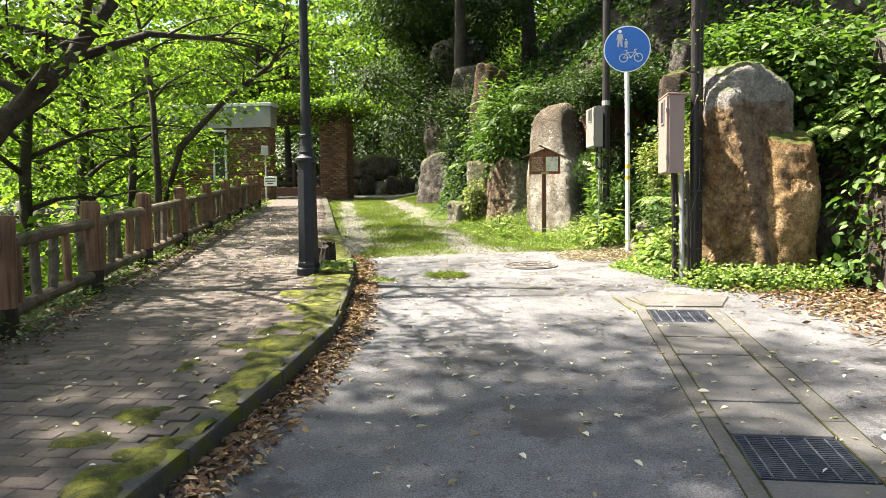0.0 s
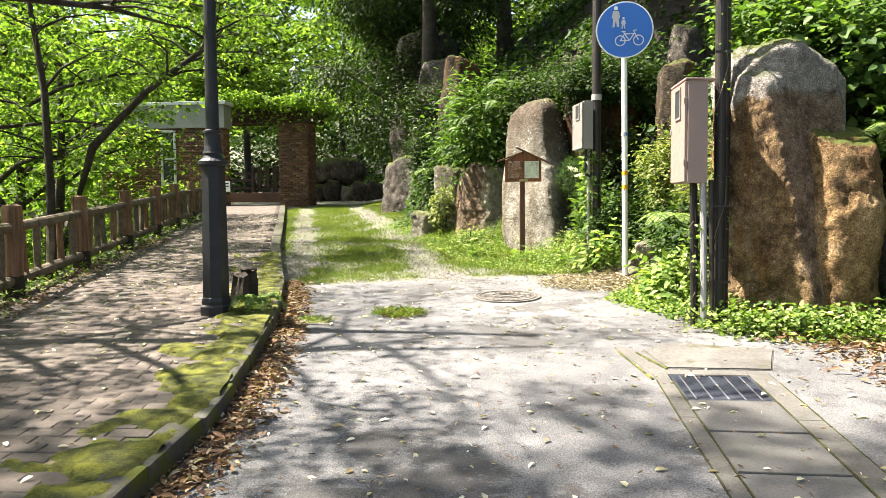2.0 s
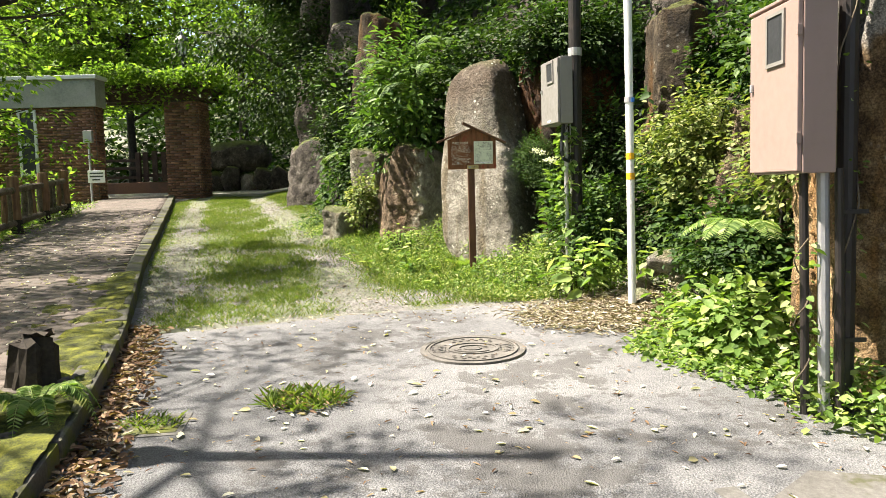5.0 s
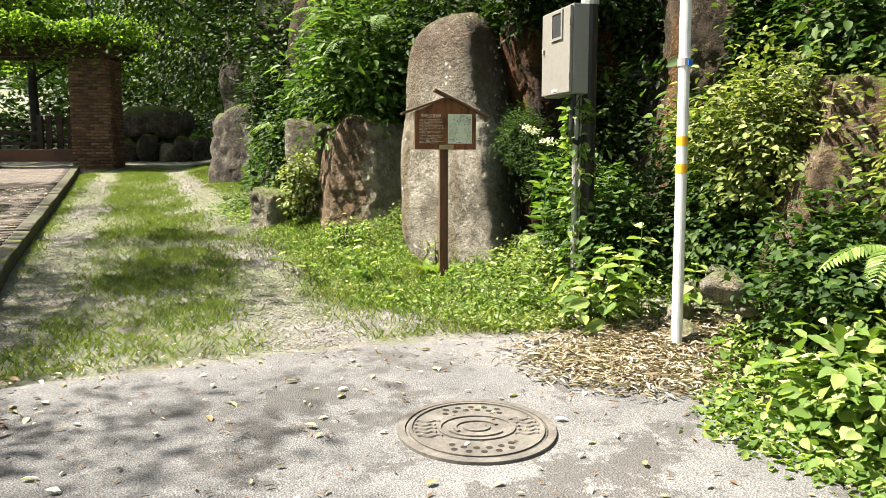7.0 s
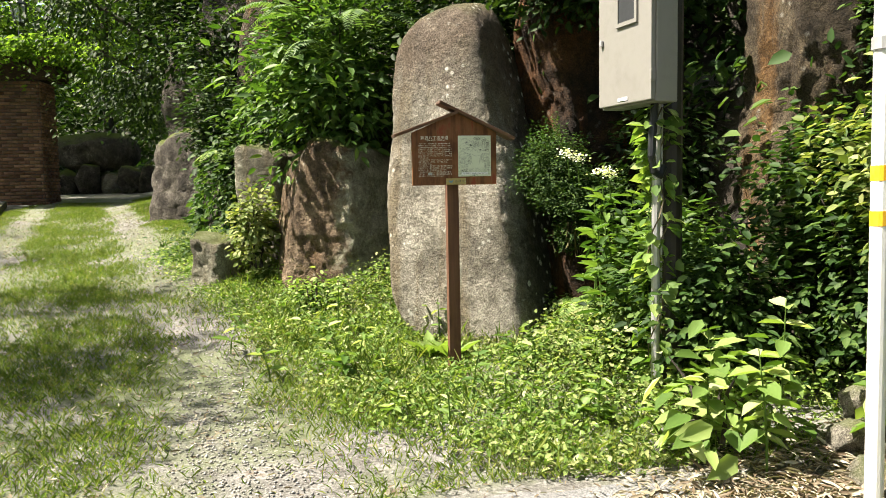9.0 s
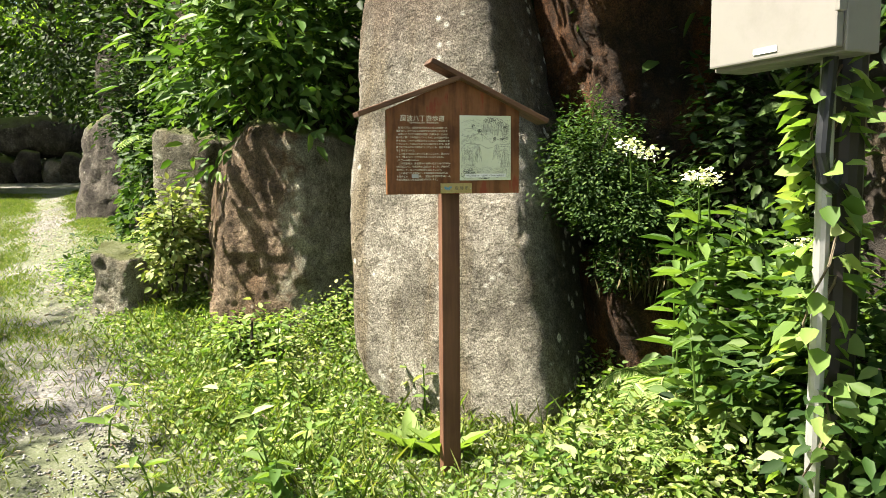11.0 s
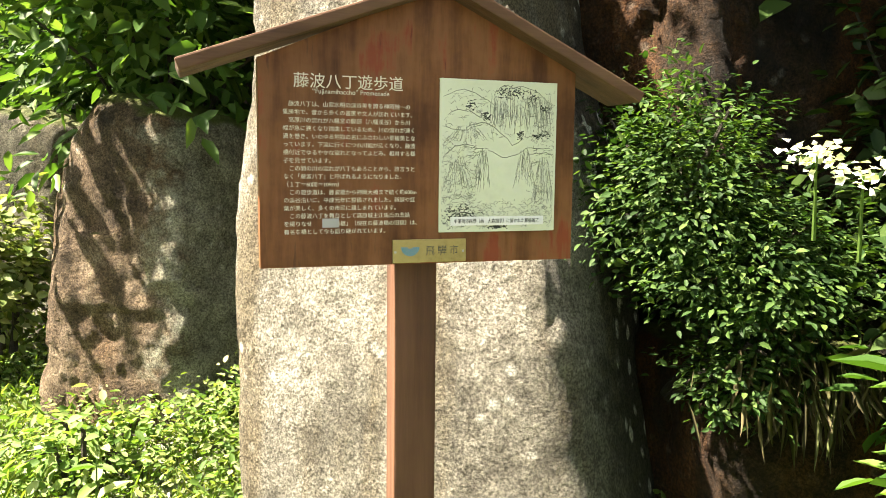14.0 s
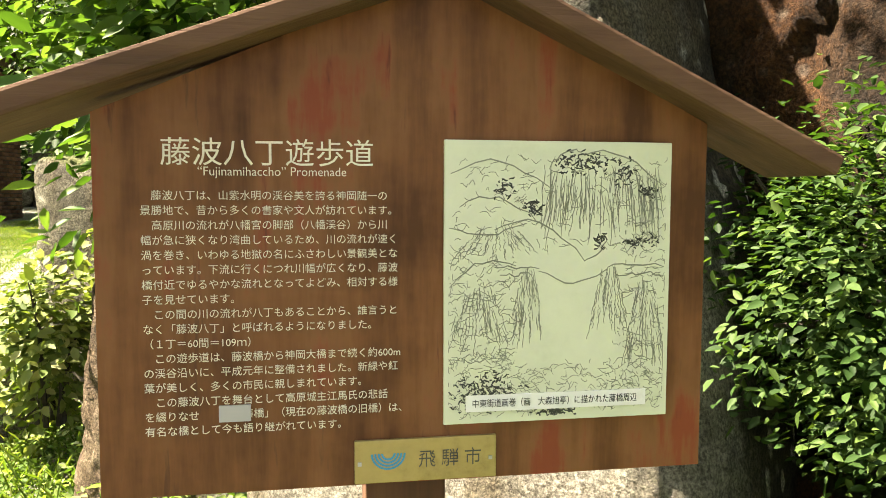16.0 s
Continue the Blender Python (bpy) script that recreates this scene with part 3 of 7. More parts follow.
def gutter():
    g = thing("gutter", "concrete street gutter with slab covers and steel gratings", "gutter", kind="structure")

    def sheared(bm):
        for v in bm.verts:
            v.co.x += gutter_shift(v.co.y)
            v.co.z += base_z(v.co.y)
        return bm

    for y0 in np.arange(-11.8, 6.7, 0.985):
        y1 = min(y0 + 0.98, 6.85)
        part("edging", sheared(boxed(0.69, 0.775, y0, y1, -0.3, 0.006, bevel=0.006)), CONCRETE, g)
        part("edging", sheared(boxed(1.265, 1.39, y0, y1, -0.3, 0.005, bevel=0.006)), CONCRETE, g)
    part("channel", sheared(boxed(0.776, 1.264, -11.8, 6.84, -0.34, -0.28)), HOLE_SHADE, g)
    part("end_wall", sheared(boxed(0.776, 1.264, 6.745, 6.85, -0.28, 0.004, bevel=0.006)), CONCRETE, g)
    for k, y0 in enumerate([3.735 + 0.5 * i for i in range(5)] + [3.225 - 0.5 * (i + 1) for i in range(26)]):
        bm = bmesh.new()
        box(bm, 0.787, 1.253, y0 + 0.008, y0 + 0.492, -0.09, 0.004 + 0.003 * math.sin(k * 2.1), bevel=0.007)
        part("slab", sheared(bm), SLAB, g)
    for y0, y1 in ((3.235, 3.725), (6.245, 6.735)):
        rim = bmesh.new()
        for a in ((0.784, 0.8, y0, y1), (1.24, 1.256, y0, y1), (0.8, 1.24, y0, y0 + 0.014), (0.8, 1.24, y1 - 0.014, y1)):
            box(rim, *a, -0.06, 0.0)
        gr = part("grating", sheared(rim), GRATING, g, "dark steel grating")
        n = 20
        for k in range(n):
            yc = y0 + 0.02 + (y1 - y0 - 0.04) * (k + 0.5) / n
            part("bar", sheared(boxed(0.8, 1.24, yc - 0.007, yc + 0.007, -0.045, -0.001)), GRATING, gr)
        for k in range(5):
            xc = 0.8 + 0.44 * (k + 0.5) / 5
            part("cross_bar", sheared(boxed(xc - 0.004, xc + 0.004, y0 + 0.014, y1 - 0.014, -0.012, 0.001)), CROSS_STEEL, gr)
    bm = bmesh.new()
    for a, b in (((0.46, 7.3), (0.6, 6.62)), ((0.58, 7.28), (0.72, 6.86))):
        a, b = Vector((*a, base_z(a[1]) + 0.003)), Vector((*b, base_z(b[1]) + 0.003))
        tube(bm, [a, b], [0.007, 0.009], 6)
    part("joint_strip", bm, MOSS, g, "mossy joint")
    for x in (0.689, 0.781, 1.259, 1.392):
        for y in np.arange(-3.0, 6.6, 1.2):
            line = [Vector((x + gutter_shift(v) + 0.004 * noise.noise((x, v * 5, 0)), v, base_z(v) + 0.001)) for v in np.linspace(y, y + 1.2, 9)]
            part("joint_strip", tubed(line, [0.005 + 0.006 * abs(noise.noise((x * 9, p.y * 4, 3))) for p in line], 5), DARK_MOSS, g, "dark mossy joint")
    ap = bmesh.new()
    low = [ap.verts.new((x, y, base_z(y) - 0.08)) for x, y in ((0.63, 7.34), (0.72, 6.87), (1.36, 6.87), (1.52, 7.4), (0.86, 7.56))]
    high = [ap.verts.new((v.co.x, v.co.y, v.co.z + 0.092)) for v in low]
    ap.faces.new(high)
    for i in range(5):
        ap.faces.new((low[i], low[(i + 1) % 5], high[(i + 1) % 5], high[i]))
    bmesh.ops.bevel(ap, geom=[e for e in ap.edges if all(v in high for v in e.verts)], offset=0.008, segments=2, affect="EDGES")
    part("apron_slab", ap, APRON, g, "cracked concrete apron at the gutter's end")
    ap = boxed(-0.045, 0.045, -0.36, 0.36, -0.1, 0.008, bevel=0.008, m=pose(0.575, 7.08, base_z(7.08), CLIMB, 0, 14))
    part("edging", ap, CONCRETE, g)
    return g




def arc_point(s):
    """Point and heading on the kerb line, s metres from its start."""
    for (y0, x0), (y1, x1) in zip(KERB, KERB[1:]):
        step = math.hypot(x1 - x0, y1 - y0)
        if s <= step:
            return x0 + (x1 - x0) * s / step, y0 + (y1 - y0) * s / step, math.atan2(x1 - x0, y1 - y0)
        s -= step
    return x1, y1, 0.0


def smooth_arc(s):
    a, b = arc_point(s - 0.4), arc_point(s + 0.4)
    c = arc_point(s)
    return c[0], c[1], math.atan2(b[0] - a[0], b[1] - a[1])


CLIMB = math.degrees(math.atan(S_UP))


def kerb():
    k = thing("kerb", "mossy dark concrete kerb along the raised walk", "kerb", kind="structure")
    bm = bmesh.new()
    box(bm, -0.15, 0, -0.296, 0.296, -0.12, 0.125, bevel=0.018)
    me = bpy.data.meshes.new("kerbstone")
    bm.to_mesh(me)
    bm.free()
    me.materials.append(KERBSTONE)
    s, i = 0.3, 0
    while s < 38.5:
        x, y, a = smooth_arc(s)
        o = new("kerbstone", me)
        o.parent = k
        o.matrix_basis = pose(x, y, base_z(y) + 0.006 * math.sin(i * 1.7), CLIMB, 0.8 * math.sin(i * 2.3), -math.degrees(a) + 0.6 * math.sin(i * 3.1))
        s, i = s + 0.6, i + 1
    return k


gutter()
kerb()


def sidewalk():
    w = thing("pavement", "brown brick-paved walk strewn with fallen leaves", "pavement", kind="structure")
    bm = bmesh.new()
    rows = []
    for s in np.arange(0.1, 38.6, 0.4):
        x, y, a = smooth_arc(s)
        nx, ny = -math.cos(a), math.sin(a)
        wide = min(3.4, max(0.6, (x - fence_line(y)) * math.cos(a) * 1.02 + 0.1))
        rows.append([bm.verts.new((x + nx * q, y + ny * q, base_z(y + ny * q) + z)) for q, z in [(0.15, -0.1), (0.15, 0.106)] + [(0.15 + (wide - 0.15) * k / 8, 0.108) for k in range(1, 9)] + [(wide + 0.15, -0.15)]])
    for a, b in zip(rows, rows[1:]):
        for i in range(len(a) - 1):
            bm.faces.new((a[i + 1], a[i], b[i], b[i + 1]))
    part("bed", bm, SAND, w)
    pm = bmesh.new()
    top = [(-0.0485, -0.0975), (0.0485, -0.0975), (0.0485, 0.0975), (-0.0485, 0.0975)]
    lo = [pm.verts.new((x, y, -0.02)) for x, y in top]
    mid = [pm.verts.new((x, y, 0.009)) for x, y in top]
    hi = [pm.verts.new((x * 0.93, y * 0.965, 0.012)) for x, y in top]
    for ra, rb in ((lo, mid), (mid, hi)):
        for i in range(4):
            pm.faces.new((ra[i], ra[(i + 1) % 4], rb[(i + 1) % 4], rb[i]))
    pm.faces.new(hi)
    me = bpy.data.meshes.new("paver")
    pm.to_mesh(me)
    pm.free()
    me.materials.append(PAVER)
    base = np.array([v.co for v in me.vertices])
    quads = np.array([list(p.vertices) for p in me.polygons])
    far_v, far_f, count = [], [], 0
    row = 0
    for s in np.arange(9.0, 38.4, 0.1):
        x, y, a = smooth_arc(s)
        nx, ny = -math.cos(a), math.sin(a)
        wide = min(3.3, max(0.4, (x - fence_line(y)) * math.cos(a) - 0.05))
        q = 0.26 + (0.1 if row % 2 else 0.0)
        row += 1
        while q < wide:
            px, py = x + nx * q, y + ny * q
            z = base_z(py) + 0.108 + 0.0025 * math.sin(px * 91 + py * 57) + 0.008 * noise.noise((px * 0.8, py * 0.8, 2))
            # width runs across the walk
            m = pose(px, py, z, CLIMB, 0, -math.degrees(a)) @ Matrix.Rotation(math.radians(90 + 2.2 * math.sin(px * 37 + py * 71)), 4, "Z")
            if 3.0 < py < 5.4 and q < 1.35 and count < 300:
                o = new("paver", me)
                o.parent = w
                o.matrix_basis = m
                count += 1
            else:
                v = base @ np.array(m.to_3x3()).T + np.array(m.translation)
                far_f.append(quads + 12 * len(far_v))
                far_v.append(v)
            q += 0.2
    rest = from_arrays("pavers_beyond", np.concatenate(far_v), np.concatenate(far_f), PAVER, w)
    tagged(rest, "brown brick pavers", kind="stuff")
    return w

# ---- rocks ----
def rock(name, label, at, size, seed, material, rot=0.0, tilt=0.0, square=2.6, cuts=7, rough=0.06, detail=5, profile=None, category="rock", warp=0.0):
    """A boulder: a squared-off ball with chiselled planes and two scales of unevenness; at is its foot's middle."""
    r = random.Random(seed)
    bm = bmesh.new()
    bmesh.ops.create_icosphere(bm, subdivisions=detail, radius=1)
    planes = []
    for _ in range(cuts * 3):
        n = Vector((r.uniform(-1, 1), r.uniform(-1, 1), r.uniform(-0.6, 0.9))).normalized()
        planes.append((n, r.uniform(0.7, 1.0)))
    off = Vector((seed * 1.7, seed * 0.9, seed * 2.3))
    for v in bm.verts:
        p = v.co.normalized()
        k = (abs(p.x) ** square + abs(p.y) ** square + abs(p.z) ** square) ** (-1 / square)
        p = p * k
        for n, d in planes:
            e = p.dot(n) - d
            if e > 0:
                p -= n * e * 0.97
        q = 1.0
        if profile:
            q = float(np.interp(p.z, [a for a, b in profile], [b for a, b in profile]))
        p = Vector((p.x * size[0] / 2 * q, p.y * size[1] / 2 * q, (p.z + 0.93) * size[2] / 1.93))
        w = noise.noise(p * 1.15 + off) * warp + noise.noise(p * 1.5 + off) * rough * 0.7 + noise.fractal(p * 4.0 + off, 0.8, 2.1, 6) * rough * 0.45 - abs(noise.noise(p * 11.0 + off)) * rough * 0.3 + (noise.cell(p * 6.5 + off) - 0.5) * rough * 0.22
        p += v.co.normalized() * w
        v.co = p
    bmesh.ops.transform(bm, matrix=pose(0, 0, 0, 0, tilt, rot), verts=bm.verts)
    ob = mesh_ob(name, bm, material, None, True)
    ob.location = at
    return tagged(ob, label, category)


def foot(x, y, sink=0.12):
    return (x, y, ground_z(x, y) - sink)


def hewn(label, at, planes, material, seed, sharp=14, rough=0.03, detail=6, warp=0.05, name="rock", category="rock", stretch=(1, 1, 1.5)):
    """A stone split along flat planes (direction, distance from its middle), its edges rounded off and its faces chipped."""
    bm = bmesh.new()
    bmesh.ops.create_icosphere(bm, subdivisions=detail, radius=1)
    d = unit(np.array([v.co for v in bm.verts]) * stretch)
    p = np.array(planes, float)
    reach = np.maximum(d @ unit(p[:, :3]).T, 0) / p[:, 3]
    r = (reach ** sharp).sum(1) ** (-1.0 / sharp)
    off = Vector((seed * 1.7, seed * 0.9, seed * 2.3))
    for v, way, q in zip(bm.verts, d, r):
        w = Vector(way)
        c = w * float(q)
        chip = noise.fractal(c * 5.0 + off, 0.75, 2.1, 6) * 0.6 - abs(noise.noise(c * 9.0 + off)) * 0.7 + (noise.cell(c * 7.0 + Vector((noise.noise(c * 6.0), noise.noise(c * 5.0 + off), 0)) + off) - 0.5) * 0.35
        v.co = c + w * (noise.noise(c * 1.6 + off) * warp + chip * rough)
    ob = mesh_ob(name, bm, material, None, True)
    ob.location = at
    return tagged(ob, label, category)


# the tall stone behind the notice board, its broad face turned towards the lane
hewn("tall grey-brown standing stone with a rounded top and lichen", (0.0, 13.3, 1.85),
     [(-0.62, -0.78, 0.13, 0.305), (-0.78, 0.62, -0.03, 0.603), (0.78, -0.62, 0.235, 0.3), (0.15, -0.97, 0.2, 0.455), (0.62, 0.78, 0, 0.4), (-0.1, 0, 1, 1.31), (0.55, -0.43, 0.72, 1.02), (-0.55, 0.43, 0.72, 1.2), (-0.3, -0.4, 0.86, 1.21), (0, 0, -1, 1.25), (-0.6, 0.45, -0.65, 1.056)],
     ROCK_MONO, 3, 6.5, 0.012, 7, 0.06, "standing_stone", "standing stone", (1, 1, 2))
# the split boulder by the meter cabinet: a ridged block under a grey cap, and a lower slab beside it
hewn("big ochre-brown split boulder with a ridged face and grey cap", (1.85, 8.62, 1.45),
     [(-1, 0, 0, 0.42), (-0.7, -0.7, -0.1, 0.44), (0.45, -0.88, 0.15, 0.51), (0.75, -0.65, 0.1, 0.62), (1, 0, 0, 0.52), (0, 1, 0, 0.45), (-0.1, 0, 1, 1.28), (0.6, -0.25, 0.75, 1.1), (-0.3, -0.75, 0.6, 0.98), (0, 0, -1, 1.2)],
     ROCK_SPLIT, 11, 32, 0.034, 7, 0.07, "boulder", "rock", (1, 1, 2))
hewn("ochre-brown slab of rock with a mossy ledge beside the boulder", (2.26, 8.36, 1.16),
     [(-1, 0, 0, 0.27), (-0.7, -0.7, 0, 0.37), (0.05, -1, 0.05, 0.37), (0.75, -0.66, 0, 0.35), (1, 0, 0.04, 0.27), (0, 1, 0, 0.4), (0.15, -0.3, 0.93, 0.83), (0, 0, -1, 0.95)],
     ROCK_OCHRE, 14, 16, 0.028, 6, 0.06, "boulder", "rock", (1, 1, 2))
hewn("brown boulder beside the standing stone, one face grey with lichen", (-1.0, 14.6, 1.4),
     [(-1, -0.25, 0.12, 0.38), (-0.75, 0, 0.66, 0.66), (-0.45, -0.9, 0, 0.3), (0.55, -0.83, 0.05, 0.41), (1, 0, 0, 0.5), (0.25, -0.1, 0.96, 0.74), (0, 1, 0, 0.4), (0, 0, -1, 0.75)], ROCK_TWO, 21, 13, 0.03, 6, 0.06)
hewn("pale weathered rock with a flat top", (-1.62, 15.45, 1.42),
     [(-1, -0.1, 0, 0.28), (-0.4, -0.9, 0, 0.26), (0.5, -0.86, 0, 0.34), (1, 0, 0, 0.4), (0.05, -0.1, 1, 0.71), (0, 1, 0, 0.3), (0, 0, -1, 0.8)], ROCK_GREEN, 23, 18, 0.03, 5, 0.06)
hewn("small flat-topped rock in the weeds", (-2.08, 15.25, 1.08),
     [(-1, 0, 0.1, 0.25), (-0.4, -0.9, 0, 0.2), (0.6, -0.8, 0, 0.22), (1, 0, 0, 0.25), (0.1, -0.15, 1, 0.26), (0, 1, 0, 0.22), (0, 0, -1, 0.3)], ROCK_GREEN, 24, 14, 0.025, 5, 0.04)
hewn("tall dark mossy boulder at the path's bend", (-3.1, 20.4, 1.75),
     [(-1, -0.05, 0.08, 0.72), (-0.45, -0.9, 0.05, 0.56), (0.6, -0.8, 0.1, 0.6), (1, 0, 0, 0.65), (-0.3, 0, 0.95, 0.88), (0.5, -0.1, 0.85, 0.95), (0, 1, 0, 0.5), (0, 0, -1, 0.8)], ROCK_DARK, 25, 14, 0.05, 5, 0.1)
hewn("tall dark rock face hung with creepers at the bend", (-3.05, 21.6, 3.6),
     [(-1, -0.1, 0.06, 0.75), (-0.5, -0.86, 0, 0.55), (0.5, -0.86, 0, 0.6), (1, 0, 0, 0.9), (-0.3, 0, 0.95, 2.2), (0.4, 0, 0.9, 2.3), (0, 1, 0, 0.6), (0, 0, -1, 2.6)], ROCK_DARK, 33, 14, 0.07, 5, 0.16, stretch=(1, 1, 3))
hewn("tall ochre rock slab leaning on the bank", (-1.72, 17.4, 2.7),
     [(-1, 0, 0.14, 0.42), (-0.5, -0.86, 0.05, 0.38), (0.5, -0.85, 0, 0.42), (1, 0, 0, 0.5), (-0.4, 0, 0.9, 1.65), (0.4, 0, 0.9, 1.6), (0, 1, 0, 0.4), (0, 0, -1, 1.8)], ROCK_SLAB, 27, 16, 0.04, 5, 0.1, stretch=(1, 1, 2.5))
hewn("tall rust-stained rock slab standing in the bank", (1.72, 12.12, 2.2),
     [(-1, 0, 0.05, 0.3), (-0.45, -0.9, 0, 0.34), (0.55, -0.83, 0, 0.31), (1, 0, 0, 0.2), (-0.25, -0.1, 0.95, 0.98), (0.4, 0, 0.9, 0.98), (0, 1, 0, 0.4), (0, 0, -1, 1.5)], ROCK_SLAB, 28, 34, 0.045, 6, 0.1, stretch=(1, 1, 2.5))
ROCKS = [
    ("tall dark rock overgrown with vines", (-2.05, 18.7), (1.5, 1.0, 3.5), 32, ROCK_DARK, 8, 0, 4.0),
    ("small rounded dark rock at the boulder's foot", (-2.6, 18.6), (0.7, 0.5, 0.55), 26, ROCK_DARK, 30, 0, 2.8),
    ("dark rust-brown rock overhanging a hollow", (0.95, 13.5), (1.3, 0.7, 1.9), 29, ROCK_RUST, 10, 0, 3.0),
    ("dark rock low in the bank", (2.95, 8.6), (0.9, 0.7, 0.75), 30, ROCK_DARK, 0, 0, 2.8),
    ("ochre-brown rock overgrown with creepers", (1.75, 10.4), (0.9, 0.8, 1.5), 31, ROCK_BROWN, 30, 0, 3.0),
]
for label, (x, y), size, seed, m, rot, tilt, sq in ROCKS:
    rock("rock", label, (x, y, base_z(y) + (0.06 if seed != 29 else 0.75)), size, seed, m, rot, tilt, sq, cuts=2, warp=0.06, detail=6 if y < 15.4 else 5)
UPPER = [((1.95, 13.2), 2.55, (0.75, 0.6, 1.35), 41, ROCK_DARK), ((0.35, 15.2), 2.0, (0.7, 0.6, 0.6), 43, ROCK_DARK), ((3.6, 8.6), 1.7, (1.0, 0.7, 0.8), 45, ROCK_DARK)]
for (x, y), up, size, seed, m in UPPER:
    rock("rock", "weathered rock jutting from the leafy bank", foot(x, y, 0.3), size, seed, m, seed * 37, 0, 3.0, detail=4)
# broken concrete and stone rubble by the sign post
for k in range(9):
    a = k * 2.4
    rock("rubble", "broken pale stone lying by the sign post", (1.16 + 0.2 * math.cos(a), 10.62 + 0.25 * math.sin(a), base_z(10.6) + 0.1 * (k % 4)), (0.22, 0.2, 0.15), 60 + k, ROCK_PALE, k * 50, 0, 3.0, detail=3, rough=0.03, category="stone")
# boulder on a low dry-stone row at the far end
rock("boulder", "large dark boulder set on a row of stones", (-7.6, 30.1, 2.22), (2.4, 1.4, 1.15), 71, ROCK_DARK, 4, 0, 2.4, 6, 0.08, 4)
for k in range(6):
    rock("rock", "rounded grey stone in a low dry-stone row", (-8.7 + 0.52 * k, 29.6 + 0.1 * (k % 2), 1.6), (0.74, 0.8, 0.68 + 0.12 * (k % 3)), 80 + k, ROCK_PALE if k % 3 == 0 else ROCK_DARK, k * 31, 0, 2.8, detail=3)

# ---- lamp posts ----
def lamp_post():
    x, y = -2.7, 7.9
    z = base_z(y) + 0.155
    t = thing("street_lamp", "black cast-iron street lamp post with an octagonal foot", "street lamp", (x, y, z))
    part("base", lathe([(0.135, -0.05), (0.135, 0.03), (0.12, 0.045), (0.125, 0.07), (0.118, 0.1), (0.105, 0.11)], 8), LAMP_BLACK, t)
    part("lower_column", lathe([(0.112, 0.1), (0.106, 0.6), (0.099, 1.1), (0.097, 1.17)], 8), LAMP_BLACK, t)
    part("collar", lathe([(0.11, 1.165), (0.12, 1.18), (0.12, 1.205), (0.085, 1.23), (0.075, 1.25), (0.08, 1.27), (0.075, 1.285), (0.066, 1.33), (0.064, 1.42), (0.074, 1.43), (0.074, 1.45), (0.055, 1.46)], 20), LAMP_BLACK, t, soft=False)
    part("upper_column", lathe([(0.054, 1.45), (0.045, 2.6), (0.04, 3.9)], 16), LAMP_BLACK, t)
    part("cap", lathe([(0.055, 3.9), (0.055, 3.94), (0.03, 3.98), (0.004, 4.06)], 16), LAMP_BLACK, t)


lamp_post()
GLASS, gnt, gb = mat("lamp_glass")
gb.inputs["Base Color"].default_value = (0.75, 0.78, 0.75, 1)
gb.inputs["Roughness"].default_value = 0.25
gb.inputs["Transmission Weight"].default_value = 0.6


def far_lamp():
    x, y = -8.1, 26.9
    z0 = base_z(y)
    t = thing("street_lamp", "black lantern on a slim post behind the pergola", "street lamp", (x, y, z0))
    part("column", lathe([(0.07, 0), (0.05, 1.5), (0.04, 3.95)], 10), LAMP_BLACK, t)
    lan = part("lantern", lathe([(0.05, 3.95), (0.1, 4.0), (0.12, 4.03), (0.05, 4.04)], 6), LAMP_BLACK, t)
    part("glass", lathe([(0.1, 4.04), (0.17, 4.42)], 6), GLASS, lan, "frosted lantern glass")
    for k in range(6):
        a = math.pi * k / 3
        part("bar", tubed([(0.105 * math.cos(a), 0.105 * math.sin(a), 4.03), (0.178 * math.cos(a), 0.178 * math.sin(a), 4.43)], 0.012, 5), LAMP_BLACK, lan)
    part("roof", lathe([(0.21, 4.42), (0.2, 4.45), (0.1, 4.56), (0.04, 4.6), (0.03, 4.68), (0.005, 4.72)], 6), LAMP_BLACK, t)


far_lamp()

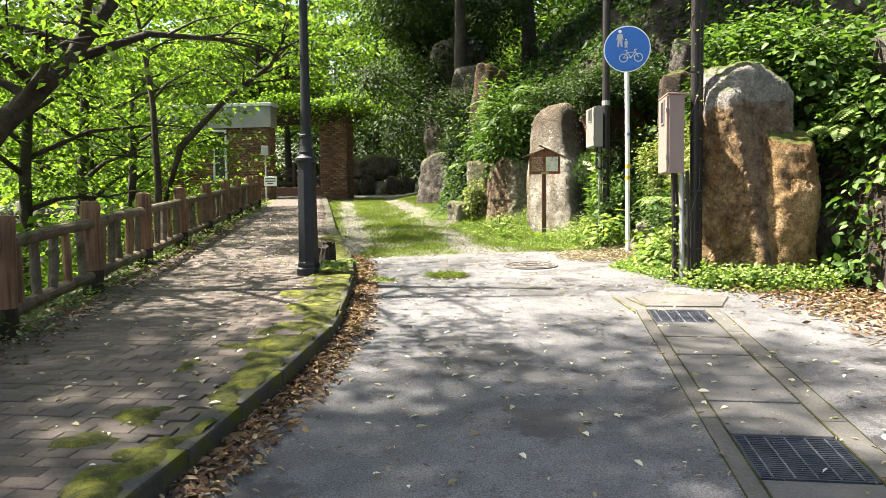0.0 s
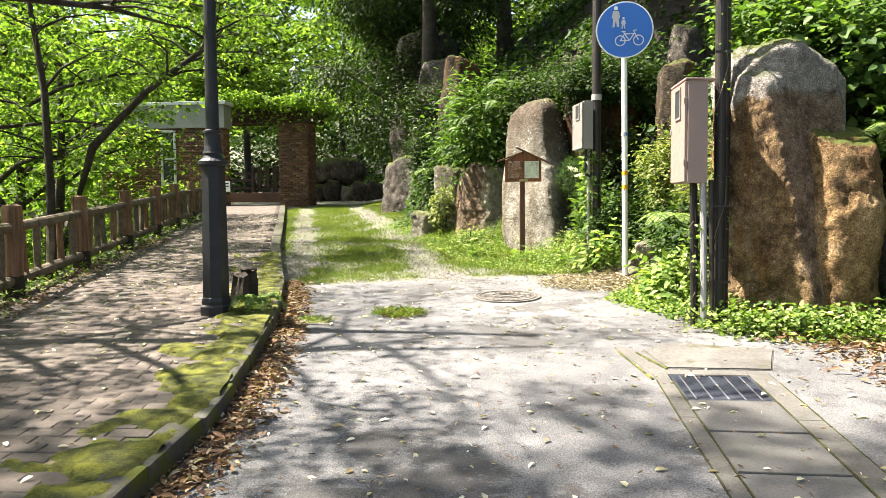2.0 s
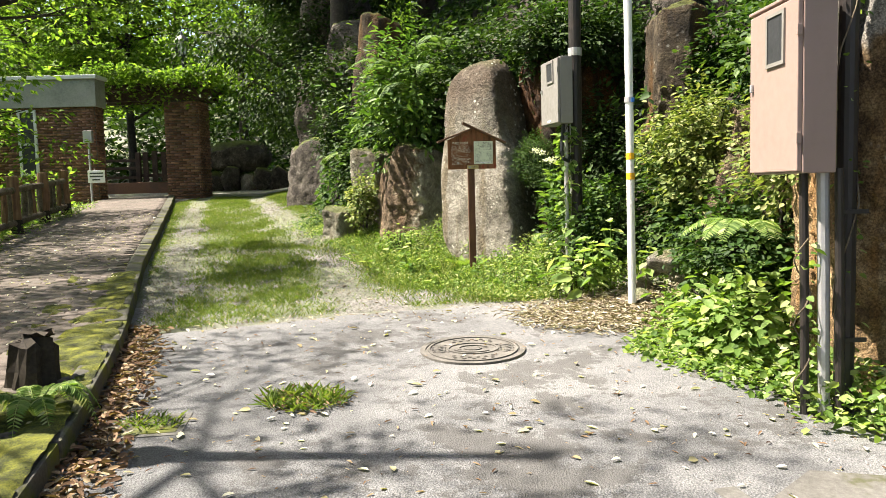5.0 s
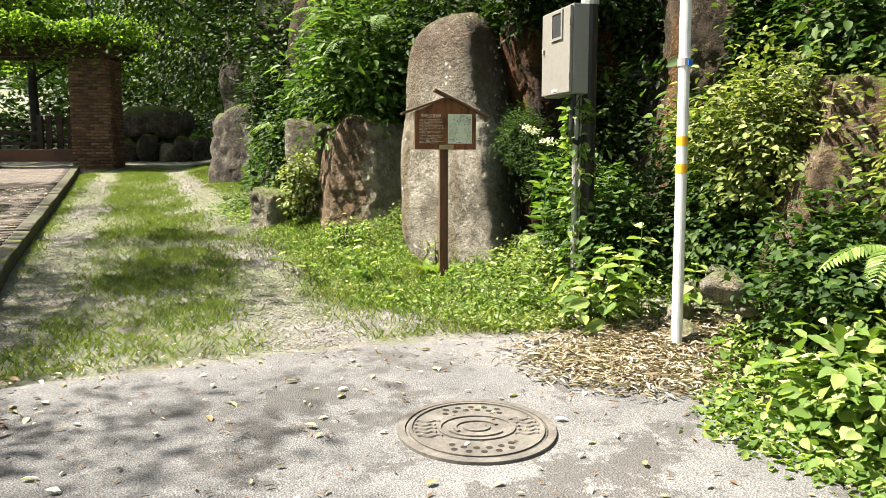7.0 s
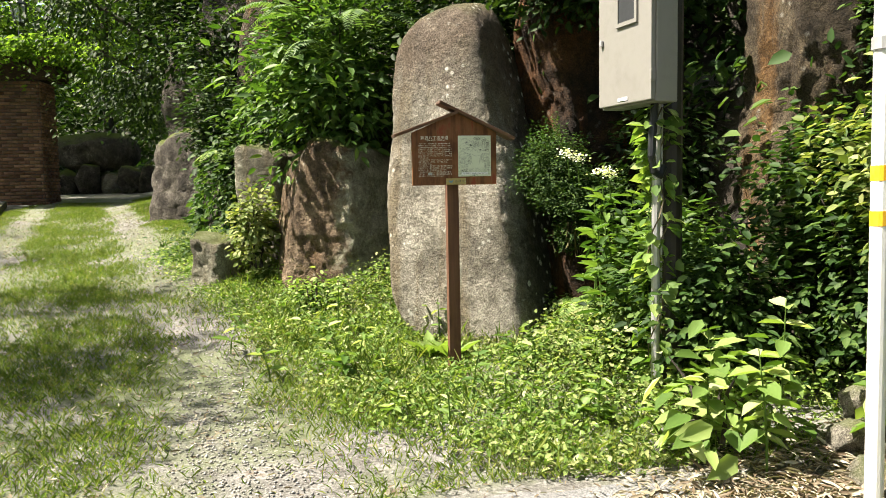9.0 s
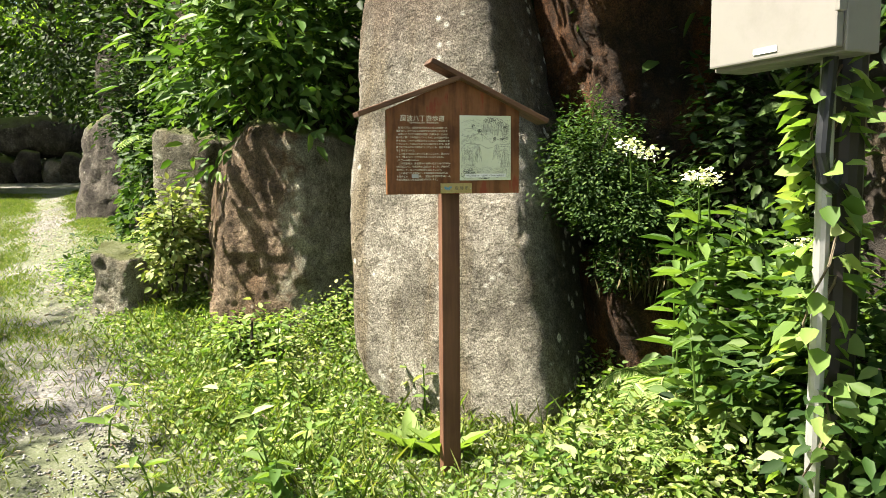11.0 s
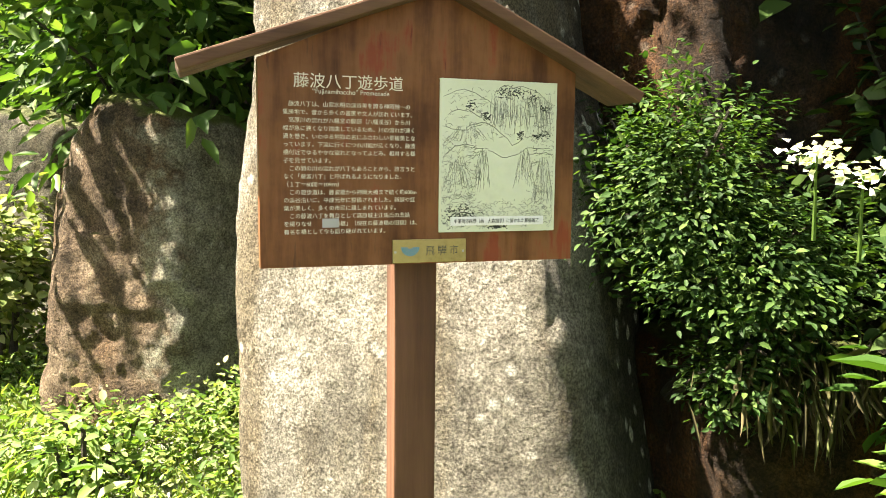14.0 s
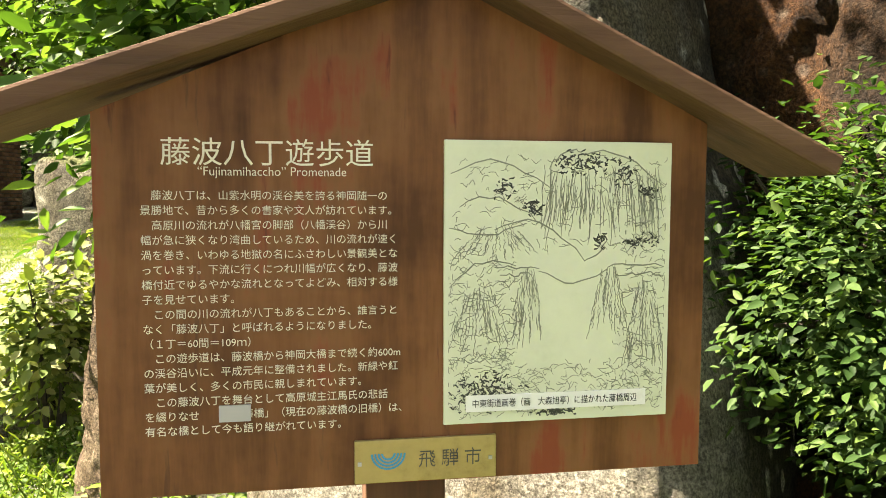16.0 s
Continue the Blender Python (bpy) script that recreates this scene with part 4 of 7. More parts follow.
# ---- log fence ----
def fence():
    t = thing("fence", "weathered brown log railing with slanting pickets", "fence")
    ys = [-0.85, 1.1, 3.0, 4.87, 6.74, 8.55, 10.55, 12.6, 14.6, 16.3, 18.1, 19.9]
    posts = []
    for i, y in enumerate(ys):
        x = fence_x(y) if y >= 3 else -3.39 + 0.03 * (3 - y)
        z = base_z(y) + 0.08
        posts.append(Vector((x, y, z)))
        lean = 0.012 * math.sin(i * 2.7)
        p = part("post", tubed([(x, y, z + 0.2), (x + lean, y, z + 0.5), (x + lean, y, z + 0.86), (x + lean, y, z + 0.905), (x + lean, y, z + 0.915)], [0.093, 0.09, 0.088, 0.08, 0.05], 14, 0.12), LOG, t)
        part("foot", tubed([(x, y, z - 0.35), (x, y, z + 0.12), (x, y, z + 0.25)], [0.098, 0.1, 0.095], 14, 0.12), LOG_FOOT, p, "dark post foot")
    for i, (a, b) in enumerate(zip(posts, posts[1:])):
        up, low = Vector((0, 0, 0.7)), Vector((0, 0, 0.2))
        mid = (a + b) / 2 + Vector((0, 0, 0.012 * math.sin(i * 5)))
        part("top_rail", tubed([a + up, mid + up, b + up], [0.05, 0.054, 0.05], 12, 0.15), LOG_RAIL, t)
        part("bottom_rail", tubed([a + low, mid + low, b + low], [0.05, 0.056, 0.05], 12, 0.15), LOG_RAIL, t)
        for k, f in enumerate((0.14, 0.31, 0.47, 0.66, 0.85)):
            r = math.sin(i * 3.3 + k * 2.1)
            p = a.lerp(b, f) + low
            q = a.lerp(b, f + 0.035 * r) + up
            part("picket", tubed([p, p.lerp(q, 0.5) + Vector((0.008 * r, 0, 0)), q], [0.038, 0.04 + 0.006 * r, 0.036], 9, 0.3), LOG if k % 3 == 0 else LOG_RAIL, t)


fence()

# ---- round sign ----
def round_sign():
    x, y = 0.86, 10.46
    z0 = ground_z(x, y) - 0.02
    t = thing("road_sign", "round blue path sign for walkers and bicycles on a white post", "road sign", (x, y, z0))
    lx = -0.028
    zc = 3.3 - z0
    part("post", tubed([(0, 0, -0.3), (lx * 0.5, 0, 1.4), (lx, 0, zc + 0.05)], 0.03, 16), WHITE_POLE, t)
    for z1, z2 in ((0.985, 1.035), (1.135, 1.185)):
        part("band", tubed([(lx * z1 / zc, 0, z1), (lx * z2 / zc, 0, z2)], 0.0315, 16), YELLOW, t, "yellow reflective band")
    part("clamp", lathe([(0.036, 1.56), (0.036, 1.6)], 12, (lx * 0.6, 0)), STEEL, t)
    part("clip", boxed(lx * 0.6 + 0.008, lx * 0.6 + 0.03, -0.041, -0.03, 1.56, 1.592), BLUE_SIGN, t)
    face = pose(lx, -0.05, zc, 90, 0, -4)

    def plate(bm, off):
        bmesh.ops.transform(bm, matrix=face @ Matrix.Translation((0, 0, off)), verts=bm.verts)
        return bm

    d = part("disc", plate(disc(0.3, 0.006, 64), 0.0), WHITE_SIGN, t)
    part("blue_field", plate(disc(0.286, 0.004, 64), 0.004), BLUE_SIGN, d)

    def flat(outline, off=0.0085, cx=0.0, cy=0.0):
        bm = bmesh.new()
        f = bm.faces.new([bm.verts.new((cx + a, cy + b, 0)) for a, b in outline])
        bmesh.ops.solidify(bm, geom=[f], thickness=0.002)
        return plate(bm, off)

    def line(a, b, w):
        a, b = Vector(a), Vector(b)
        n = Vector((-(b - a).y, (b - a).x)).normalized() * w / 2
        return flat([tuple(a + n), tuple(b + n), tuple(b - n), tuple(a - n)])

    # plain upright figures
    for cx, cy, s in ((-0.09, 0.145, 1.0), (-0.012, 0.075, 0.55)):
        h = disc(0.022 * s, 0.002, 16)
        bmesh.ops.translate(h, vec=(cx, cy + 0.085 * s, 0), verts=h.verts)
        part("symbol_head", plate(h, 0.0085), WHITE_SIGN, d)
        part("symbol_body", flat([(-0.03 * s, 0.055 * s), (0.03 * s, 0.055 * s), (0.045 * s, -0.02 * s), (0.032 * s, -0.02 * s), (0.028 * s, 0.01 * s), (0.034 * s, -0.115 * s), (0.01 * s, -0.115 * s), (0, -0.04 * s), (-0.014 * s, -0.115 * s), (-0.036 * s, -0.115 * s), (-0.028 * s, 0.01 * s), (-0.034 * s, -0.02 * s), (-0.046 * s, -0.02 * s)], cx=cx, cy=cy), WHITE_SIGN, d)
    for cx in (-0.045, 0.145):
        bm = bmesh.new()
        ring = [[bm.verts.new((cx + r * math.cos(2 * math.pi * k / 28), -0.115 + r * math.sin(2 * math.pi * k / 28), 0)) for k in range(28)] for r in (0.058, 0.045)]
        for k in range(28):
            bm.faces.new((ring[0][k], ring[0][(k + 1) % 28], ring[1][(k + 1) % 28], ring[1][k]))
        bmesh.ops.solidify(bm, geom=bm.faces[:], thickness=0.002)
        part("symbol_wheel", plate(bm, 0.0085), WHITE_SIGN, d)
    for a, b in (((-0.045, -0.115), (0.0, -0.045)), ((0.0, -0.045), (0.1, -0.045)), ((0.0, -0.045), (0.05, -0.115)), ((0.05, -0.115), (0.1, -0.045)), ((-0.045, -0.115), (0.05, -0.115)), ((0.145, -0.115), (0.092, -0.012)), ((0.092, -0.012), (0.125, -0.008)), ((0.0, -0.045), (-0.01, -0.02)), ((-0.03, -0.018), (0.012, -0.018))):
        part("symbol_bar", line(a, b, 0.011), WHITE_SIGN, d)


round_sign()

# ---- meter cabinets and poles ----
BRASS = paint("brass_plate", (0.42, 0.33, 0.14), 0.35, 0.7, (0.25, 0.18, 0.07), 0.5, 30.0)
WINDOW_DARK = paint("dark_glass", (0.02, 0.022, 0.025), 0.12, 0.0, (0.05, 0.05, 0.05), 0.2)


def cabinet(name, label, at, angle, wide, deep, tall, material, roof):
    """Box whose door faces local -x; at is the near corner of the door at the bottom. wide runs along +y, deep along +x."""
    t = thing(name, label, "meter box", at)
    t.rotation_euler = (0, 0, radians(angle))
    part("body", boxed(0.012, deep, 0, wide, 0, tall, bevel=0.006), material, t)
    d = part("door", boxed(-0.012, 0.011, 0.006, wide - 0.006, 0.01, tall - 0.012, bevel=0.005), material, t)
    y0, y1 = wide * 0.28, wide * 0.58
    z0, z1 = tall * 0.66, tall * 0.93
    fr = bmesh.new()
    for a in ((y0, y1, z0 - 0.018, z0), (y0, y1, z1, z1 + 0.018), (y0 - 0.018, y0, z0 - 0.018, z1 + 0.018), (y1, y1 + 0.018, z0 - 0.018, z1 + 0.018)):
        box(fr, -0.022, -0.0125, *a)
    f = part("window_frame", fr, BOX_GREY, d, "pale metal window frame")
    part("pane", boxed(-0.0165, -0.0125, y0, y1, z0, z1), WINDOW_DARK, f, "dark glass pane")
    part("knob", boxed(-0.026, -0.0125, wide - 0.05, wide - 0.03, tall * 0.52, tall * 0.57, bevel=0.004), STEEL, d)
    if not roof:
        part("label_plate", boxed(-0.015, -0.0125, wide * 0.42, wide * 0.6, 0.025, 0.04), WHITE_SIGN, d)
    for zz in (tall * 0.2, tall * 0.8):
        part("hinge", boxed(-0.02, 0.004, -0.006, 0.008, zz - 0.025, zz + 0.025, bevel=0.003), material, d)
    if roof:
        bm = bmesh.new()
        box(bm, -0.045, deep + 0.02, -0.02, wide + 0.02, tall + 0.001, tall + 0.016, bevel=0.004, m=pose(0, 0, 0, 0, 2.5, 0))
        part("rain_cap", bm, material, t)
    return t


BOX1_BROWN = paint("purple_brown_box", (0.27, 0.195, 0.17), 0.5, 0.0, (0.2, 0.15, 0.13), 0.3, 5.0)
cabinet("meter_cabinet", "beige-brown steel meter cabinet strapped to black poles", (1.05, 8.08, 1.6), 2.4, 0.5, 0.165, 0.79, BOX1_BROWN, True)
cabinet("meter_cabinet", "grey steel meter cabinet on slim conduits", (0.455, 11.4, 2.115), 13, 0.44, 0.125, 0.58, BOX_GREY, False)


def pole(name, label, x, y, r, top, material, category="pole"):
    z0 = ground_z(x, y)
    t = thing(name, label, category, (x, y, z0))
    part("shaft", tubed([(0, 0, -0.3), (0, 0, top * 0.5), (0.01, 0, top)], [r, r, r * 0.94], 14), material, t)
    return t


p1 = pole("utility_pole", "slim black steel pole carrying a meter cabinet", 1.34, 8.24, 0.045, 5.2, BLACK_POLE)
p1b = pole("utility_pole", "rusty dark steel pole with vines", 1.4, 8.34, 0.038, 5.2, BLACK_POLE)
for zz in (0.35, 0.95, 2.15):
    part("strap", boxed(-0.055, 0.075, -0.058, -0.048, zz, zz + 0.02), BLACK_POLE, p1)
p2 = pole("utility_pole", "black steel pole behind the grey meter cabinet", 0.63, 11.62, 0.055, 5.0, BLACK_POLE)
part("ring", lathe([(0.062, 1.98), (0.062, 2.05)], 14), STEEL, p2)


def conduit(label, pts, r, material):
    t = thing("conduit", label, "conduit", pts[0])
    o = Vector(pts[0])
    part("pipe", tubed([Vector(p) - o for p in pts], r, 10), material, t)
    return t


for k, (dx, dy, r, m) in enumerate(((0.06, 0.1, 0.02, BLACK_POLE), (0.1, 0.18, 0.018, BLACK_POLE), (0.14, 0.08, 0.027, STEEL), (0.19, 0.03, 0.02, BLACK_POLE))):
    x, y = 1.06 + dx, 8.1 + dy
    conduit("cable pipe rising into the meter cabinet" if m is BLACK_POLE else "grey steel pipe rising into the meter cabinet", [(x + 0.02, y, base_z(y) - 0.1), (x + 0.01, y, 1.1), (x, y, 1.62)], r, m)
for dx, dy, r in ((0.06, 0.1, 0.02), (0.12, 0.16, 0.017)):
    x, y = 0.47 + dx, 11.45 + dy
    conduit("slim grey steel conduit below the meter cabinet", [(x, y, base_z(y) - 0.05), (x, y, 1.5), (x, y, 2.13)], r, STEEL)
conduit("bent grey cable sleeve under the cabinet", [(0.5, 11.5, 2.12), (0.49, 11.5, 1.98), (0.485, 11.5, 1.88), (0.5, 11.51, 1.81), (0.54, 11.53, 1.79), (0.565, 11.55, 1.83)], 0.018, LAMP_BLACK)

# ---- manhole and road patches ----
def manhole():
    x, y = -0.395, 9.46
    t = thing("manhole_cover", "round cast-iron manhole cover under dry leaves", "manhole", (x, y, base_z(y)))
    t.rotation_euler = (math.atan(S_UP), 0, 0)
    def ring(r0, r1, z0, z1, n=64, start=0.0, turn=2 * math.pi, squash=1.0):
        """A raised flat band between two radii."""
        bm = bmesh.new()
        rows = []
        for k in range(n + 1):
            c, q = math.cos(start + turn * k / n), math.sin(start + turn * k / n) * squash
            rows.append([bm.verts.new((r * c, r * q, z)) for r, z in ((r0, z0), (r0, z1), (r1, z1), (r1, z0))])
        for u, v in zip(rows, rows[1:]):
            for i in range(3):
                bm.faces.new((u[i], u[i + 1], v[i + 1], v[i]))
        return bm

    part("frame", ring(0.302, 0.335, -0.05, 0.012), IRON, t)
    part("lid", lathe([(0.297, -0.04), (0.297, 0.006), (0.29, 0.009)], 48), IRON, t)
    part("outer_ridge", ring(0.272, 0.287, 0.008, 0.016), IRON, t)
    part("inner_ridge", ring(0.15, 0.165, 0.008, 0.016, squash=0.8), IRON, t)
    part("motif_arc", ring(0.085, 0.1, 0.008, 0.016, 30, 0.3, 3.4, 0.75), IRON, t)
    part("motif_arc", ring(0.045, 0.058, 0.008, 0.016, 24, 3.2, 3.6, 0.75), IRON, t)
    part("motif_arc", ring(0.115, 0.127, 0.008, 0.016, 24, 3.5, 2.2, 0.75), IRON, t)
    for side in (-1, 1):
        for k in range(5):
            yy = (k - 2) * 0.038
            reach = math.sqrt(0.262 ** 2 - yy * yy)
            x0 = 0.172 if abs(k - 2) < 2 else 0.15
            line = [(side * (x0 + (reach - x0) * f), yy + 0.008 * math.sin(f * 9), 0.01) for f in np.linspace(0, 1, 14)]
            part("wave", tubed(line, 0.0065, 6), IRON, t)
    for k in range(11):
        for side in (-1, 1):
            a = side * (0.92 + 0.128 * k)
            r = 0.235 if k % 2 else 0.2
            # flat black discs on the lid, coloured with the shade of round recesses
            part("hole_shade", lathe([(0.014, 0.004), (0.014, 0.0095)], 12, (r * math.cos(a), r * math.sin(a))), HOLE_SHADE, t, "flat dark disc, a round recess's shade as colour")


manhole()


def iron_cover():
    x, y = -1.98, 8.22
    t = thing("valve_cover", "small square concrete cover set in the asphalt", "cover", (x, y, base_z(y)))
    t.rotation_euler = (math.atan(S_UP), 0, radians(8))
    part("frame", boxed(-0.17, 0.17, -0.15, 0.15, -0.05, 0.006, bevel=0.004), CONCRETE, t)
    part("lid", boxed(-0.14, 0.14, -0.12, 0.12, 0.0, 0.009, bevel=0.003), KERBSTONE, t)


iron_cover()

# stump by the lamp post
def stump():
    x, y = -2.72, 8.56
    bm = bmesh.new()
    tube(bm, [(0, 0, -0.1), (0, 0, 0.1), (0.01, 0, 0.22), (0.03, 0.01, 0.27)], [0.13, 0.115, 0.105, 0.09], 18, 0.5)
    for v in bm.verts:
        if v.co.z > 0.2:
            v.co.z += 0.07 * noise.noise((v.co.x * 18, v.co.y * 18, 1)) + 0.5 * max(0, v.co.x - 0.03)
    ob = mesh_ob("tree_stump", bm, LOG_FOOT, None, False)
    ob.location = (x, y, base_z(y) + 0.1)
    tagged(ob, "rotten splintered tree stump beside the lamp", "stump")


stump()

# ---- notice board ----
PAPER = paint("picture_paper", (0.66, 0.69, 0.53), 0.5, 0.0, (0.52, 0.55, 0.4), 0.5, 9.0)
INK = paint("ink", (0.05, 0.055, 0.05), 0.6)
INK_GREY = paint("ink_grey", (0.24, 0.255, 0.2), 0.6, 0.0, (0.4, 0.42, 0.33), 0.8, 60.0)
LETTER = paint("cream_letters", (0.8, 0.74, 0.6), 0.55, 0.0, (0.5, 0.38, 0.28), 0.4, 40.0)
WHITE_STRIP = paint("white_strip", (0.8, 0.8, 0.78), 0.5)
TEAL = paint("teal_mark", (0.02, 0.25, 0.45), 0.4)
ROOF_WOOD = wood_mat("roof_board", (0.045, 0.021, 0.01), (0.1, 0.047, 0.024), (0.155, 0.082, 0.045), 0.85, 0)
POST_WOOD = wood_mat("sign_post", (0.045, 0.02, 0.011), (0.095, 0.038, 0.018), (0.14, 0.062, 0.032), 0.8, 2)
B_W, B_H = 0.49, 0.2935
board = thing("notice_board", "brown wooden notice board with a small gabled roof", "notice board", (-0.288, 12.455, 1.7615))
board.rotation_euler = (0, 0, radians(6.5))


def board_build():
    hw = B_W / 2
    bm = bmesh.new()
    out = [(-hw, 0), (hw, 0), (hw, B_H), (0.02, B_H + 0.115), (-hw, B_H)]
    front = [bm.verts.new((x, -0.012, z)) for x, z in out]
    back = [bm.verts.new((x, 0.012, z)) for x, z in out]
    bm.faces.new(front)
    bm.faces.new(back[::-1])
    for i in range(5):
        bm.faces.new((front[(i + 1) % 5], front[i], back[i], back[(i + 1) % 5]))
    part("panel", bm, SIGN_WOOD, board)
    part("post", boxed(-0.042, 0.026, 0.013, 0.063, -1.15, B_H - 0.01, bevel=0.003), POST_WOOD, board)
    r = bmesh.new()
    a, b = Vector((0.345, 0, B_H - 0.035)), Vector((-0.09, 0, B_H + 0.17))
    box(r, 0, (b - a).length, -0.05, 0.05, -0.008, 0.01, bevel=0.003, m=Matrix.Translation(a) @ Matrix.Rotation(-math.atan2((b - a).z, (b - a).x), 4, "Y"))
    part("roof_board", r, ROOF_WOOD, board)
    r = bmesh.new()
    a, b = Vector((-0.35, 0, B_H - 0.02)), Vector((0.012, 0, B_H + 0.112))
    box(r, 0, (b - a).length, -0.05, 0.05, -0.008, 0.01, bevel=0.003, m=Matrix.Translation(a) @ Matrix.Rotation(-math.atan2((b - a).z, (b - a).x), 4, "Y"))
    part("roof_board", r, ROOF_WOOD, board)


board_build()


def text_part(name, body, size, x, z, y, material, parent, width=None, label=""):
    """Lettering in the built-in font, flat on the board; x, z is its lower left."""
    cu = bpy.data.curves.new(name, "FONT")
    cu.body, cu.size, cu.extrude = body, size, 0.0004
    cu.resolution_u = 3
    cu.offset = 0.0 if size > 0.02 else -0.006 * size
    tmp = bpy.data.objects.new(name, cu)
    scene.collection.objects.link(tmp)
    dg = bpy.context.evaluated_depsgraph_get()
    me = bpy.data.meshes.new_from_object(tmp.evaluated_get(dg))
    bpy.data.objects.remove(tmp)
    bpy.data.curves.remove(cu)
    w = max((v.co.x for v in me.vertices), default=1) or 1
    k = width / w if width else 1
    for v in me.vertices:
        v.co = Vector((x + v.co.x * k, y - v.co.z, z + v.co.y))
    me.materials.clear()
    me.materials.append(material)
    ob = new(name, me)
    ob.parent = parent
    return tagged(ob, label)


BODY_TEXT = [
    "　藤波八丁は、山紫水明の渓谷美を誇る神岡随一の", "景勝地で、昔から多くの書家や文人が訪れています。", "　高原川の流れが八幡宮の脚部（八幡渓谷）から川", "幅が急に狭くなり湾曲しているため、川の流れが速く",
    "渦を巻き、いわゆる地獄の名にふさわしい景観美とな", "っています。下流に行くにつれ川幅が広くなり、藤波", "橋付近でゆるやかな流れとなってよどみ、相対する様", "子を見せています。",
    "　この間の川の流れが八丁もあることから、誰言うと", "なく「藤波八丁」と呼ばれるようになりました。", "（１丁＝60間＝109ｍ）", "　この遊歩道は、藤波橋から神岡大橋まで続く約600m",
    "の渓谷沿いに、平成元年に整備されました。新緑や紅", "葉が美しく、多くの市民に親しまれています。", "　この藤波八丁を舞台として高原城主江馬氏の悲話", "を綴りなせ　　　　藤橋」（現在の藤波橋の旧橋）は、", "有名な橋として今も語り継がれています。"]


def board_writing():
    face = -0.0125
    text_part("title", "藤波八丁遊歩道", 0.0225, -0.197, 0.257, face, LETTER, board, 0.16, "cream painted title")
    text_part("subtitle", "“Fujinamihaccho” Promenade", 0.0098, -0.17, 0.2475, face, LETTER, board, 0.112, "cream painted subtitle")
    for k, line in enumerate(BODY_TEXT):
        text_part("text_line", line, 0.0081, -0.212, 0.2295 - 0.01132 * k, face, LETTER, board)
    part("sticker", boxed(-0.157, -0.133, -0.0142, -0.0125, 0.057, 0.07), STEEL, board, "small worn metal sticker")
    pic = part("picture", boxed(0.019, 0.2115, -0.0165, -0.0125, 0.047, 0.277, bevel=0.0006), PAPER, board, "pale ink landscape print")
    draw_picture(pic)
    part("caption_strip", boxed(0.037, 0.192, -0.0178, -0.0166, 0.057, 0.0705), WHITE_STRIP, pic)
    text_part("caption", "中東街道画巻（画　大森旭亭）に描かれた藤橋周辺", 0.0075, 0.042, 0.061, -0.0179, INK, pic, 0.142)
    plate = part("name_plate", boxed(-0.053, 0.063, -0.0165, -0.0125, 0.002, 0.037, bevel=0.0008), BRASS, board, "weathered brass name plate")
    text_part("plate_text", "飛 騨 市", 0.0155, -0.002, 0.0145, -0.0167, INK, plate, 0.052)
    for k in range(4):
        r0, r1 = 0.004 + 0.0026 * k, 0.0056 + 0.0026 * k
        bm = bmesh.new()
        ring = [[bm.verts.new((-0.026 + rr * 1.05 * math.cos(a), -0.0168, 0.026 + rr * math.sin(a))) for a in np.linspace(math.pi, 2 * math.pi, 14)] for rr in (r0, r1)]
        for i in range(13):
            bm.faces.new((ring[0][i], ring[1][i], ring[1][i + 1], ring[0][i + 1]))
        part("emblem_arc", bm, TEAL, plate, "teal emblem arc")
    for x in (-0.049, 0.058):
        part("screw", boxed(x - 0.0015, x + 0.0015, -0.0178, -0.0166, 0.017, 0.02), STEEL, plate)


